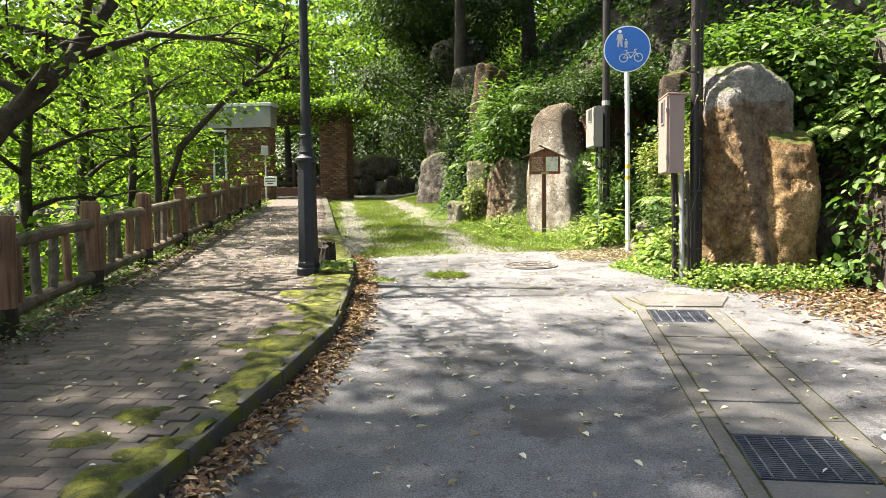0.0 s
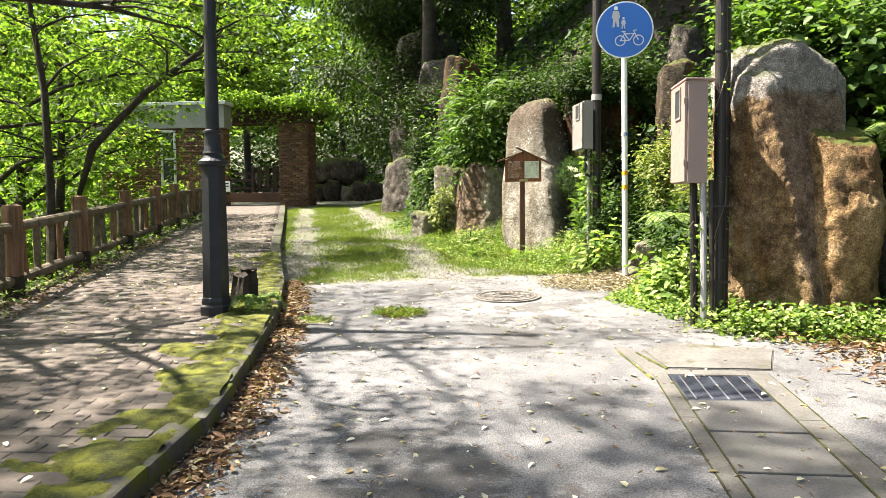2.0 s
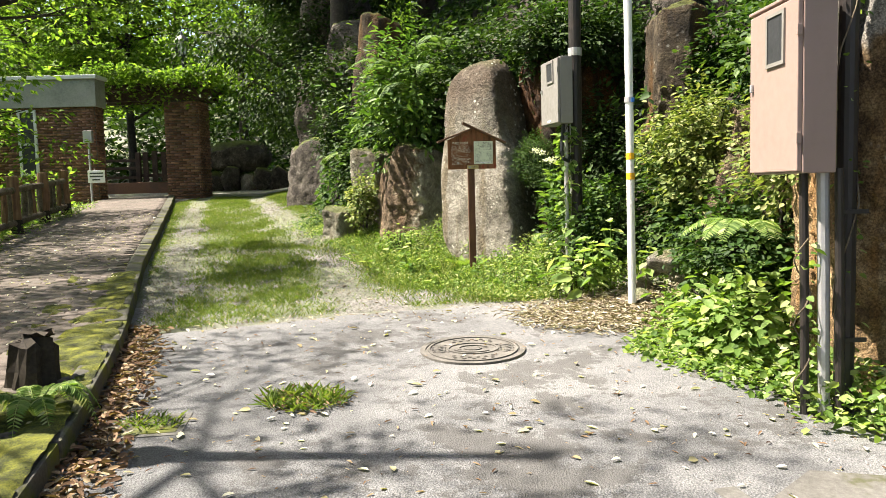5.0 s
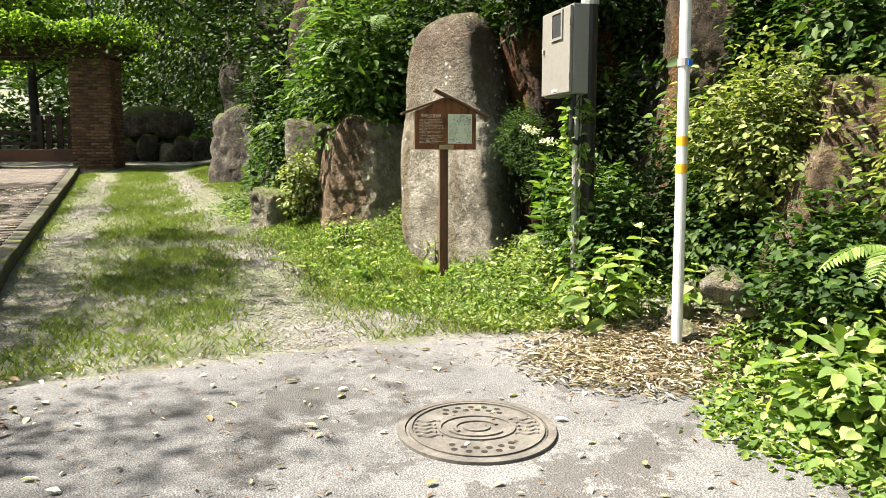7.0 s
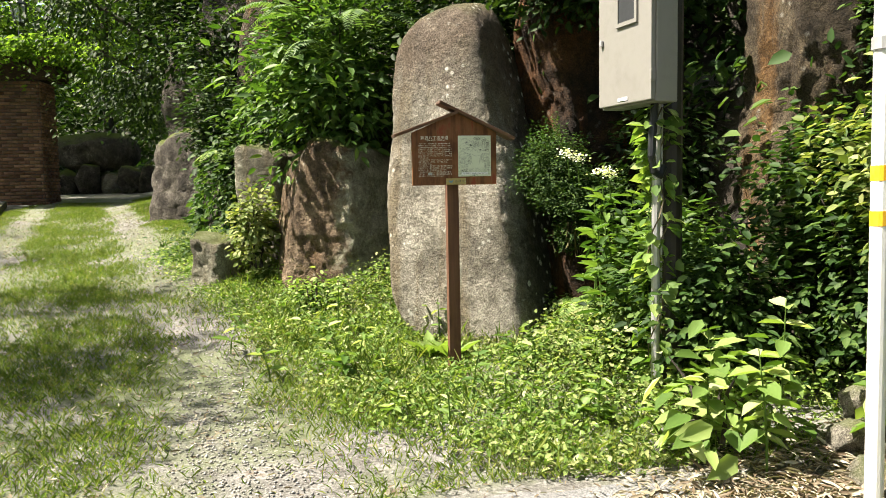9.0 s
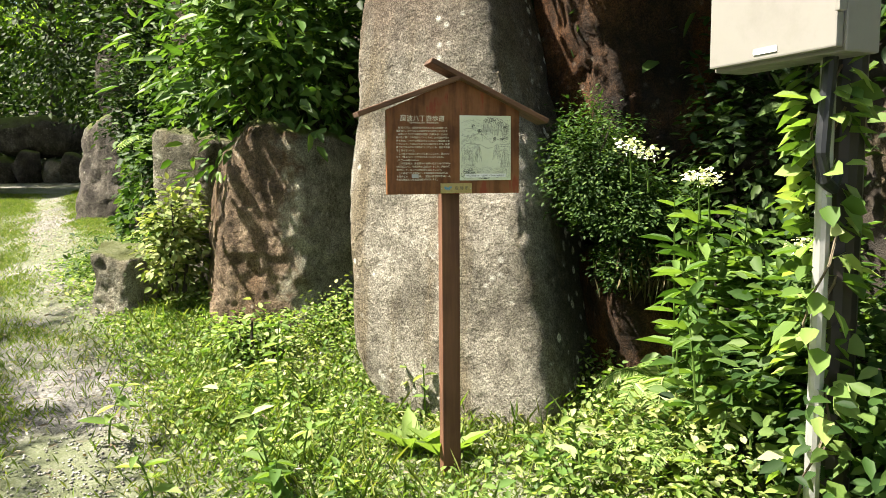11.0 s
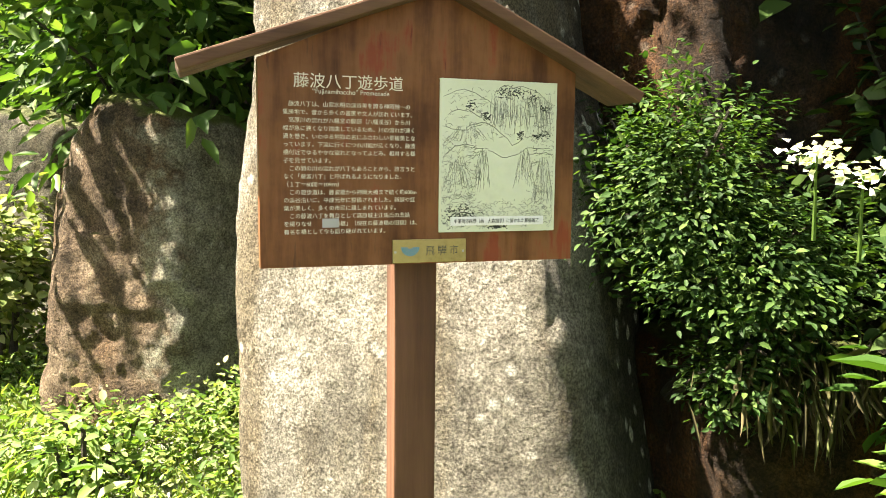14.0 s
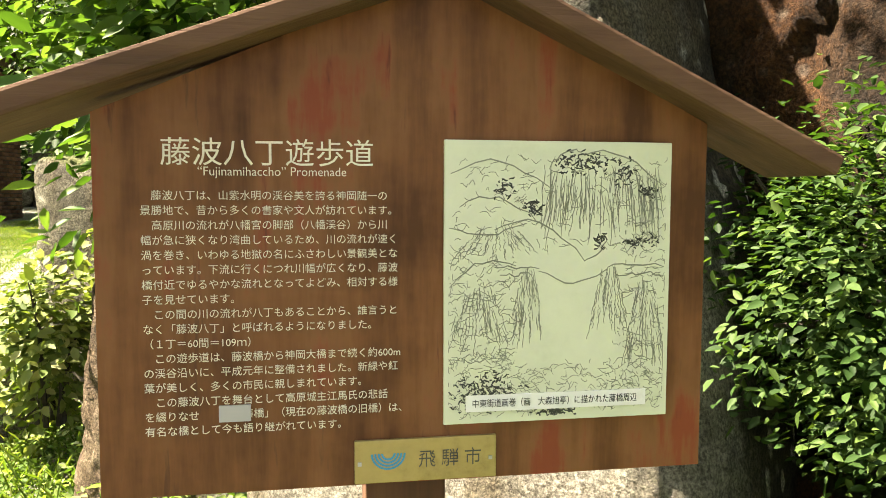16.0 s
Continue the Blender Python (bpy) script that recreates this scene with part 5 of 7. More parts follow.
def draw_picture(parent):
    """Brush strokes of a river gorge with cliffs, a bridge and trees."""
    r = random.Random(4)
    fine, bold = bmesh.new(), bmesh.new()

    def stroke(bm, pts, w):
        ps = [Vector((0.021 + 0.188 * u, 0, 0.049 + 0.225 * v)) for u, v in pts]
        prev = None
        for i, p in enumerate(ps):
            d = (ps[min(i + 1, len(ps) - 1)] - ps[max(i - 1, 0)]).normalized()
            n = Vector((-d.z, 0, d.x)) * w * (0.5 + 0.5 * math.sin(math.pi * (i + 0.5) / len(ps))) * 0.5
            pair = [bm.verts.new((q.x, -0.0169, q.z)) for q in (p + n, p - n)]
            if prev:
                bm.faces.new((prev[0], prev[1], pair[1], pair[0]))
            prev = pair

    def wavy(u0, v0, u1, v1, bow=0.0, n=8, j=0.008):
        return [(u0 + (u1 - u0) * k / n + r.uniform(-j, j), v0 + (v1 - v0) * k / n + bow * math.sin(math.pi * k / n) + r.uniform(-j, j)) for k in range(n + 1)]

    def keep(p):
        return [(min(0.99, max(0.01, u)), min(0.99, max(0.01, v))) for u, v in p]

    for u0, v0, u1, v1, bow in ((0.02, 0.9, 0.45, 0.84, 0.07), (0.05, 0.78, 0.4, 0.72, 0.06), (0.0, 0.7, 0.35, 0.72, -0.03), (0.2, 0.7, 0.62, 0.58, 0.08), (0.62, 0.58, 0.72, 0.66, -0.02), (0.45, 0.92, 0.6, 0.98, 0.03), (0.6, 0.97, 0.98, 0.85, 0.05), (0.02, 0.5, 0.3, 0.56, 0.05), (0.72, 0.56, 0.98, 0.56, 0.0), (0.74, 0.53, 0.98, 0.53, 0.0), (0.4, 0.55, 0.72, 0.55, -0.05), (0.2, 0.56, 0.4, 0.56, 0.0), (0.24, 0.53, 0.38, 0.535, 0.0)):
        stroke(fine, keep(wavy(u0, v0, u1, v1, bow)), 0.0012)
    for k in range(120):
        u, top = r.uniform(0.42, 0.95), r.uniform(0.8, 0.93)
        stroke(fine, keep(wavy(u, top, u + 0.1 * (u - 0.66) + r.uniform(-0.02, 0.02), top - r.uniform(0.05, 0.2), 0, 5, 0.004)), 0.0007)
    # the four crags: ridges that spread from a narrow head to a broad foot
    for cx, top, low, broad in ((0.36, 0.56, 0.25, 0.1), (0.73, 0.57, 0.28, 0.11), (0.14, 0.52, 0.26, 0.16), (0.9, 0.52, 0.16, 0.12), (0.22, 0.72, 0.58, 0.22)):
        for k in range(60):
            e, f0 = r.uniform(-1, 1), r.random() * 0.7
            f1 = min(1, f0 + r.uniform(0.12, 0.35))
            stroke(fine, keep(wavy(cx + e * broad * (0.25 + 0.75 * f0), top + (low - top) * f0, cx + e * broad * (0.25 + 0.75 * f1), top + (low - top) * f1, 0, 5, 0.005)), 0.0006)
    # roofs, walls and fields drawn in short level strokes
    for k in range(900):
        u, v = r.choice(((r.uniform(0, 0.3), r.uniform(0.2, 0.62)), (r.uniform(0.78, 1), r.uniform(0.05, 0.75)), (r.uniform(0.02, 0.98), r.uniform(0.62, 0.96)), (r.uniform(0.4, 0.98), r.uniform(0.03, 0.2)), (r.uniform(0.0, 0.4), r.uniform(0.02, 0.25))))
        stroke(fine, keep(wavy(u, v, u + r.uniform(-0.05, 0.07), v + r.uniform(-0.025, 0.025), r.uniform(-0.015, 0.015), 4, 0.004)), 0.0006)
    for n, (u0, u1, v0, v1) in ((90, (0.46, 0.74, 0.88, 0.99)), (40, (0.74, 0.84, 0.84, 0.96)), (170, (0.0, 0.36, 0.02, 0.19)), (30, (0.2, 0.3, 0.8, 0.88)), (24, (0.66, 0.71, 0.62, 0.69)), (40, (0.34, 0.42, 0.74, 0.8)), (40, (0.78, 0.98, 0.62, 0.68)), (40, (0.86, 0.95, 0.8, 0.86)), (60, (0.36, 0.6, 0.0, 0.05))):
        for k in range(n):
            u, v = r.triangular(u0, u1), r.triangular(v0, v1)
            stroke(bold, keep(wavy(u, v, u + r.uniform(-0.025, 0.025), v + r.uniform(-0.012, 0.015), 0, 3, 0.004)), 0.0013)
    part("ink_drawing", fine, INK_GREY, parent, "grey brush strokes")
    part("ink_foliage", bold, INK, parent, "black brush strokes")


board_writing()

# ---- brick wall, pergola and gate at the far end ----
def brick_shell(x0, x1, y0, y1, z0, z1, sides, parent, course=0.075, long=0.22):
    """Bricks laid in running bond over the given sides of a block, as one mesh."""
    bm_v, bm_f = [], []

    def brick_box(ax, bx, ay, by, az, bz):
        n = len(bm_v) * 8
        bm_v.append(np.array([(x, y, z) for z in (az, bz) for y in (ay, by) for x in (ax, bx)]))
        bm_f.append(np.array([(0, 1, 5, 4), (2, 6, 7, 3), (0, 4, 6, 2), (1, 3, 7, 5), (4, 5, 7, 6), (0, 2, 3, 1)]) + n)

    j = 0
    z = z0
    while z < z1 - 0.02:
        zt = min(z + course - 0.014, z1)
        start = -(long / 2 if j % 2 else 0)
        out = 0.012 + 0.01 * (j % 2)
        for side in sides:
            lo, hi = (x0, x1) if side == "s" else (y0, y1)
            u = lo + start
            while u < hi:
                a, b = max(u, lo) + 0.006, min(u + long, hi) - 0.006
                if b - a > 0.02:
                    if side == "s":
                        brick_box(a, b, y0 - out, y0 + 0.02, z, zt)
                    elif side == "e":
                        brick_box(x1 - 0.02, x1 + out, a, b, z, zt)
                    else:
                        brick_box(x0 - out, x0 + 0.02, a, b, z, zt)
                u += long
        z += course
        j += 1
    ob = from_arrays("bricks", np.concatenate(bm_v), np.concatenate(bm_f), BRICK, parent)
    return tagged(ob, "red-brown bricks in running bond", kind="stuff")


WALL_GREY = surface("wall_grey", (0.16, 0.17, 0.15), (0.26, 0.27, 0.24), (0.33, 0.34, 0.3), 1.2, 25, 0.9, 0.3, 0.004)
COPING = paint("pale_coping", (0.55, 0.58, 0.55), 0.5, 0.0, (0.3, 0.33, 0.28), 0.4, 3.0)
DARK_BEAM = surface("dark_beam", (0.02, 0.013, 0.01), (0.05, 0.032, 0.024), (0.09, 0.06, 0.045), 3, 30, 0.85, 0.5, 0.01)


def small_house():
    z = base_z(24.5)
    t = thing("brick_house", "low brick hut with a grey parapet and pale coping", "building", (0, 0, 0))
    part("core", boxed(-13.6, -9.62, 24.5, 24.95, z - 3, z + 2.5), MORTAR, t)
    brick_shell(-13.6, -9.62, 24.5, 24.95, z - 0.4, z + 2.5, "se", t)
    part("parapet", boxed(-13.7, -9.55, 24.42, 25.0, z + 2.502, z + 3.2, bevel=0.01), WALL_GREY, t)
    part("coping", boxed(-13.76, -9.49, 24.36, 25.05, z + 3.2, z + 3.3, bevel=0.01), COPING, t)
    w = bmesh.new()
    for a in ((-11.62, -11.55, 0.75, 2.45), (-11.2, -11.13, 0.75, 2.45), (-11.55, -11.2, 2.38, 2.45), (-11.55, -11.2, 0.75, 0.82), (-11.55, -11.2, 1.55, 1.6)):
        box(w, a[0], a[1], 24.43, 24.47, z + a[2], z + a[3])
    f = part("window", w, COPING, t, "narrow pale-framed window")
    part("pane", boxed(-11.55, -11.2, 24.455, 24.474, z + 0.82, z + 2.38), WINDOW_DARK, f)
    return t


small_house()


def pillar():
    z = base_z(26)
    t = thing("brick_pillar", "square brick pergola pillar", "pillar", (0, 0, 0))
    part("core", boxed(-8.38, -7.44, 26.0, 26.9, z - 0.3, z + 2.68), MORTAR, t)
    brick_shell(-8.38, -7.44, 26.0, 26.9, z - 0.02, z + 2.66, "sew", t)


pillar()


def pergola():
    z = base_z(26) + 2.7
    t = thing("pergola", "dark timber pergola overgrown with climbing leaves", "pergola", (0, 0, 0))
    for y in (26.05, 26.8):
        part("beam", boxed(-10.3, -7.1, y - 0.07, y + 0.07, z + 0.002, z + 0.28, bevel=0.01), DARK_BEAM, t)
    for k in range(11):
        x = -10.2 + 0.3 * k
        part("rafter", boxed(x - 0.04, x + 0.04, 25.6, 27.6, z + 0.282, z + 0.4, bevel=0.006), DARK_BEAM, t)
    for y in (25.8, 26.4, 27.0, 27.5):
        part("batten", boxed(-10.4, -7.0, y - 0.03, y + 0.03, z + 0.401, z + 0.46), DARK_BEAM, t)


pergola()


def gate():
    z = base_z(29.5)
    t = thing("picket_gate", "dark wooden picket gate and rail fence", "gate", (-11, 29.5, z))
    for k in range(5):
        part("picket", boxed(0.55 + 0.3 * k, 0.72 + 0.3 * k, -0.03, 0.03, 0.35, 1.3 + 0.03 * (k % 2), bevel=0.01), DARK_BEAM, t)
    for zz in (0.5, 1.05):
        part("rail", boxed(0.4, 2.1, 0.031, 0.08, zz, zz + 0.1), DARK_BEAM, t)
    for zz in (0.45, 0.75, 1.0):
        part("bar", boxed(-1.2, 0.4, -0.03, 0.03, zz, zz + 0.09, bevel=0.008), DARK_BEAM, t)
    for x in (-1.2, 0.4):
        part("post", boxed(x - 0.07, x + 0.07, -0.07, 0.07, -0.3, 1.3, bevel=0.01), DARK_BEAM, t)
    part("sill", boxed(-1.4, 2.2, -0.2, 0.2, -0.4, 0.33, bevel=0.02), BRICK, t)


gate()


def wall_sign():
    z = base_z(23.9) + 0.12
    t = thing("warning_sign", "white notice plate with black lines on a thin post", "sign", (-9.55, 23.9, z))
    part("post", lathe([(0.03, -0.2), (0.03, 1.55)], 8), STEEL, t)
    p = part("plate", boxed(-0.05, 0.38, -0.055, -0.035, 0.45, 0.76, bevel=0.004), WHITE_SIGN, t)
    for zz, x1 in ((0.69, 0.34), (0.61, 0.34), (0.53, 0.26)):
        part("line", boxed(0.0 if x1 > 0.3 else 0.06, x1, -0.059, -0.056, zz - 0.02, zz + 0.015), INK, p)
    part("fitting", boxed(-0.11, 0.11, -0.07, 0.04, 1.45, 1.75, bevel=0.01), STEEL, t)


wall_sign()

# ---- trees ----
def tree(label, x, y, height, spread, seed, leaf_material, clumps=110, per=55, leaf=0.11, lean=(0, 0), radius=0.14, start=0.35, path=None, z=None, layered=True, weep=0.0, name="tree"):
    """Tapered trunk with limbs and a crown of many small leaves in loose layers."""
    r = random.Random(seed)
    g = np.random.default_rng(seed)
    z0 = ground_z(x, y) - 0.25 if z is None else z
    t = thing(name, label, "tree", (x, y, z0))
    if path:
        pts = [Vector(p) - Vector((x, y, z0)) for p in path]
    else:
        pts = [Vector((lean[0] * f + 0.12 * math.sin(seed + f * 5), lean[1] * f + 0.12 * math.cos(seed * 1.3 + f * 4), height * f)) for f in (0, 0.15, 0.3, 0.45, 0.6, 0.75, 0.9, 1.0)]
    n = len(pts)
    part("trunk", tubed(pts, [radius * (1 - 0.85 * i / (n - 1)) * (1.35 if i == 0 else 1) for i in range(n)], 12, 0.25), BARK, t, soft=True)
    limbs = bmesh.new()
    anchors = []
    count = 16
    for k in range(count):
        f = start + (1 - start) * (k + r.random()) / count
        i = min(int(f * (n - 1)), n - 2)
        b = pts[i].lerp(pts[i + 1], f * (n - 1) - i)
        ang = k * 2.4 + r.uniform(-0.5, 0.5)
        reach = spread * (1.05 - 0.6 * abs(f - start - 0.2)) * r.uniform(0.55, 1.1)
        d = Vector((math.cos(ang), math.sin(ang), r.uniform(0.1, 0.5)))
        e = b + d * reach
        m1 = b.lerp(e, 0.35) + Vector((0, 0, reach * 0.1))
        m2 = b.lerp(e, 0.7) + Vector((r.uniform(-0.2, 0.2), r.uniform(-0.2, 0.2), reach * 0.08))
        rr = radius * 0.42 * (1.1 - f * 0.6)
        tube(limbs, [b, m1, m2, e], [rr, rr * 0.7, rr * 0.42, rr * 0.15], 7, 0.2)
        chain = [b, m1, m2, e]
        for s in range(4):
            q = r.uniform(0.35, 0.95)
            i2 = min(int(q * 3), 2)
            c = chain[i2].lerp(chain[i2 + 1], q * 3 - i2)
            e2 = c + Vector((r.uniform(-1, 1), r.uniform(-1, 1), r.uniform(-0.15, 0.45))) * reach * 0.45
            tube(limbs, [c, c.lerp(e2, 0.5) + Vector((0, 0, 0.05)), e2], [rr * 0.35, rr * 0.22, rr * 0.08], 5)
            anchors += [c.lerp(e2, 0.6), e2]
        anchors += [m2, e]
    part("branchwork", limbs, BARK, t, soft=True)
    anchors.append(pts[-1])
    A = np.array(anchors)
    pick = g.integers(0, len(A), clumps)
    cen = A[pick] + g.normal(0, 0.22, (clumps, 3))
    size = g.uniform(0.35, 0.8, clumps) * spread / 2.6
    tot = clumps * per
    idx = np.repeat(np.arange(clumps), per)
    ang, rad = g.uniform(0, 2 * math.pi, tot), np.sqrt(g.random(tot))
    R = size[idx] * rad
    pos = cen[idx] + np.stack([np.cos(ang) * R, np.sin(ang) * R, g.normal(0, 0.1 if layered else 0.35, tot) * size[idx] - 0.22 * R * rad], 1)
    if weep:
        pos[:, 2] -= weep * g.random(tot) ** 1.5
    way = np.stack([np.cos(ang), np.sin(ang), g.normal(-0.35 - weep, 0.35, tot)], 1)
    up = g.normal(0, 0.38, (tot, 3))
    up[:, 2] += 1
    ob = leaf_cloud("crown", pos, way, up, g.uniform(0.7, 1.3, tot) * leaf, 0.62, leaf_material, t)
    return t


TREES = [
    (-9.0, 11.8, 6.5, 2.6, 2, LEAF_TREE, 140, 60, 0.12, 0.15), (-9.6, 8.6, 8, 2.8, 3, LEAF_TREE, 90, 50, 0.13, 0.2), (-10.2, 15.0, 9, 3.4, 4, LEAF_TREE, 130, 55, 0.13, 0.16),
    (-11.0, 18.2, 8, 2.8, 5, LEAF_TREE, 120, 55, 0.13, 0.13), (-13.5, 12, 8, 3.2, 6, LEAF_TREE, 130, 50, 0.16, 0.2), (-14, 21, 7.5, 3.4, 7, LEAF_TREE, 130, 50, 0.17, 0.2),
    (-11.5, 31, 8, 3.4, 8, LEAF_TREE, 150, 50, 0.17, 0.16), (-8.5, 34.5, 9, 3.6, 9, LEAF_TREE, 150, 50, 0.17, 0.18), (-15.5, 32, 8, 3.6, 10, LEAF_TREE, 150, 50, 0.19, 0.2),
    (-19, 17, 9, 4.0, 11, LEAF_TREE, 140, 45, 0.2, 0.2), (-20, 27, 9, 4.0, 12, LEAF_TREE, 140, 45, 0.22, 0.2), (-12, 3.5, 9, 3.4, 14, LEAF_TREE, 120, 50, 0.13, 0.18),
    (-18, 7, 8, 3.6, 16, LEAF_TREE, 120, 45, 0.2, 0.2), (-12.6, 30.6, 10, 3.4, 19, LEAF_TREE, 260, 55, 0.16, 0.2), (-13, 40, 12, 4.5, 17, LEAF_TREE, 140, 45, 0.22, 0.2), (-5.5, 38, 11, 4.5, 18, LEAF_DARK, 150, 45, 0.22, 0.2),
]
for x, y, h, sp, seed, m, cl, per, leaf, rad in TREES:
    tree("broad-leaved tree with light green layered foliage" if m is LEAF_TREE else "dark-leaved forest tree behind the path", x, y, h, sp, seed, m, cl, per, leaf, (0.3, 0), rad, 0.3)
# the leaning tree whose dark trunk crosses the view
tree("leaning tree with a dark crooked trunk over the railing", -6.5, 6.5, 6, 2.3, 31, LEAF_TREE, 70, 50, 0.085, radius=0.17, start=0.45,
     path=[(-6.5, 6.5, -0.6), (-6.2, 6.6, 0.9), (-5.87, 6.7, 1.54), (-5.43, 6.8, 2.11), (-4.83, 6.93, 2.68), (-4.34, 7.05, 3.34), (-4.1, 7.3, 4.2), (-4.0, 7.6, 5.0)])
tree("slender tree with thin dark stem and airy leaves", -5.9, 10.2, 6, 1.3, 32, LEAF_TREE, 60, 50, 0.08, radius=0.06, start=0.4,
     path=[(-5.75, 10.2, -0.2), (-5.73, 10.27, 1.6), (-5.81, 10.34, 2.82), (-5.97, 10.37, 3.79), (-6.15, 10.4, 4.6), (-6.4, 10.4, 5.4)])
tree("slender tree leaning over the walk", -6.9, 12.2, 6, 1.3, 33, LEAF_TREE, 50, 50, 0.08, radius=0.07, start=0.4,
     path=[(-7.1, 12.1, 0.0), (-6.39, 12.24, 2.32), (-5.64, 12.41, 3.12), (-4.88, 12.56, 3.69), (-4.7, 12.67, 4.1), (-4.6, 12.7, 4.5)])
# deep shade at the bend, part of it put into the dark leaf colour
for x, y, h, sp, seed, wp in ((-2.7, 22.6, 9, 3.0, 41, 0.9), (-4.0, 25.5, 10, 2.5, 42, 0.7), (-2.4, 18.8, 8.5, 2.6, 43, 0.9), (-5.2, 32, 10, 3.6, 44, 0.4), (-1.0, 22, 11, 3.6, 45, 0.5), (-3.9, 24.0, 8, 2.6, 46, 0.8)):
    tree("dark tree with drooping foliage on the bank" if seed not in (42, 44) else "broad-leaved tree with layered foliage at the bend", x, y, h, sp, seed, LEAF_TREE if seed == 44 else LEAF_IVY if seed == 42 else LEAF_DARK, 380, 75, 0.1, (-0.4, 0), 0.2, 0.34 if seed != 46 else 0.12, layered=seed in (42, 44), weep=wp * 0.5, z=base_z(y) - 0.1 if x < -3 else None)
# added trees, high crowns out of view, shading the near lane and bank
for x, y, h, sp, seed, lean in ((-8.2, 2.6, 14.0, 3.4, 61, 3.2), (-7.6, -0.2, 14.0, 3.8, 62, 3.4), (-7.6, -3.5, 14.0, 3.8, 63, 3.4), (-11.4, 0.6, 14.0, 3.2, 69, 1.6), (-11.8, 4.9, 14.0, 3.0, 70, 1.6)):
    tree("added shade tree, its high crown out of view beyond the railing", x, y, h, sp, seed, LEAF_TREE, 340 if seed in (62, 63, 70) else 170, 60, 0.15, (lean, 0.3), 0.1, 0.6, layered=seed == 61)
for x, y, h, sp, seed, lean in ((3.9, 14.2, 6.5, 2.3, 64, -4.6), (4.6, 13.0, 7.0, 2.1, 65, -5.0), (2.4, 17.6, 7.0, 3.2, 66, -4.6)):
    tree("added shade tree leaning out from the bank, crown above view", x, y, h, sp, seed, LEAF_DARK, 420, 60, 0.17, (lean, 0.0), 0.2, 0.6, layered=False)
# another added tree, crown above view, that shades the bend
tree("added shade tree leaning over the bend, crown above view", -2.2, 23.8, 11.5, 4.0, 68, LEAF_DARK, 420, 60, 0.18, (-5.2, 0.0), 0.2, 0.6, layered=False)
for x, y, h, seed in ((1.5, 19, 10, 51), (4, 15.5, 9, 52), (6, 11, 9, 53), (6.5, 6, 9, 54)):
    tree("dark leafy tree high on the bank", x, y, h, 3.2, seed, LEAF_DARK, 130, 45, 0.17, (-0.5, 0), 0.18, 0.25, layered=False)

# ---- plants ----
def bank_cover():
    """Creepers and shrubs over the steep bank."""
    g = np.random.default_rng(5)
    n = 52000
    y = np.concatenate([g.uniform(5, 19, int(n * 0.72)), g.uniform(0, 34, n - int(n * 0.72))])
    d = g.random(n) ** 1.5 * 6.5 - 0.08
    P, U = [], []
    for yy, dd in zip(y, d):
        x = cliff_x(yy) + dd
        if noise.noise((x * 1.1, yy * 1.1, dd * 0.7)) < -0.22:
            continue
        z = ground_z(x, yy)
        P.append((x, yy, z))
    P = np.array(P)
    bare = ((np.abs(P[:, 0] - 1.6) < 0.5) & (P[:, 1] > 11.3) & (P[:, 1] < 12.5)) | ((P[:, 0] < 1.75) & (P[:, 1] > 12.7) & (P[:, 1] < 13.6))
    P = P[~bare | (g.random(len(P)) < 0.12)]
    m = len(P)
    lift = g.random(m) ** 1.6
    bulge = np.array([max(0.0, noise.noise((p[0] * 1.6, p[1] * 1.6, p[2] * 1.6)) + 0.25) for p in P])
    P += np.stack([-0.55 * lift * bulge - 0.06, g.normal(0, 0.03, m), 0.35 * lift * bulge + 0.02], 1)
    way = np.stack([g.normal(-0.45, 0.5, m), g.normal(0, 0.6, m), g.normal(-0.35, 0.45, m)], 1)
    up = np.stack([g.normal(-0.5, 0.35, m), g.normal(-0.15, 0.35, m), g.normal(0.75, 0.3, m)], 1)
    size = g.uniform(0.05, 0.13, m)
    # nearer leaves take a lighter green: sunlight put into the leaf colour
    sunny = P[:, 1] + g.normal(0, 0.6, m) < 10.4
    for pick, leafy, label in ((~sunny, LEAF_IVY, "dense creepers and undergrowth covering the bank"), (sunny, LEAF_MID, "broad-leaved undergrowth on the near bank, sunlight put into its green")):
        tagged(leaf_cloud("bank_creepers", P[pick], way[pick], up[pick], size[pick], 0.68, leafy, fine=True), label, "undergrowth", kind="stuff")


bank_cover()


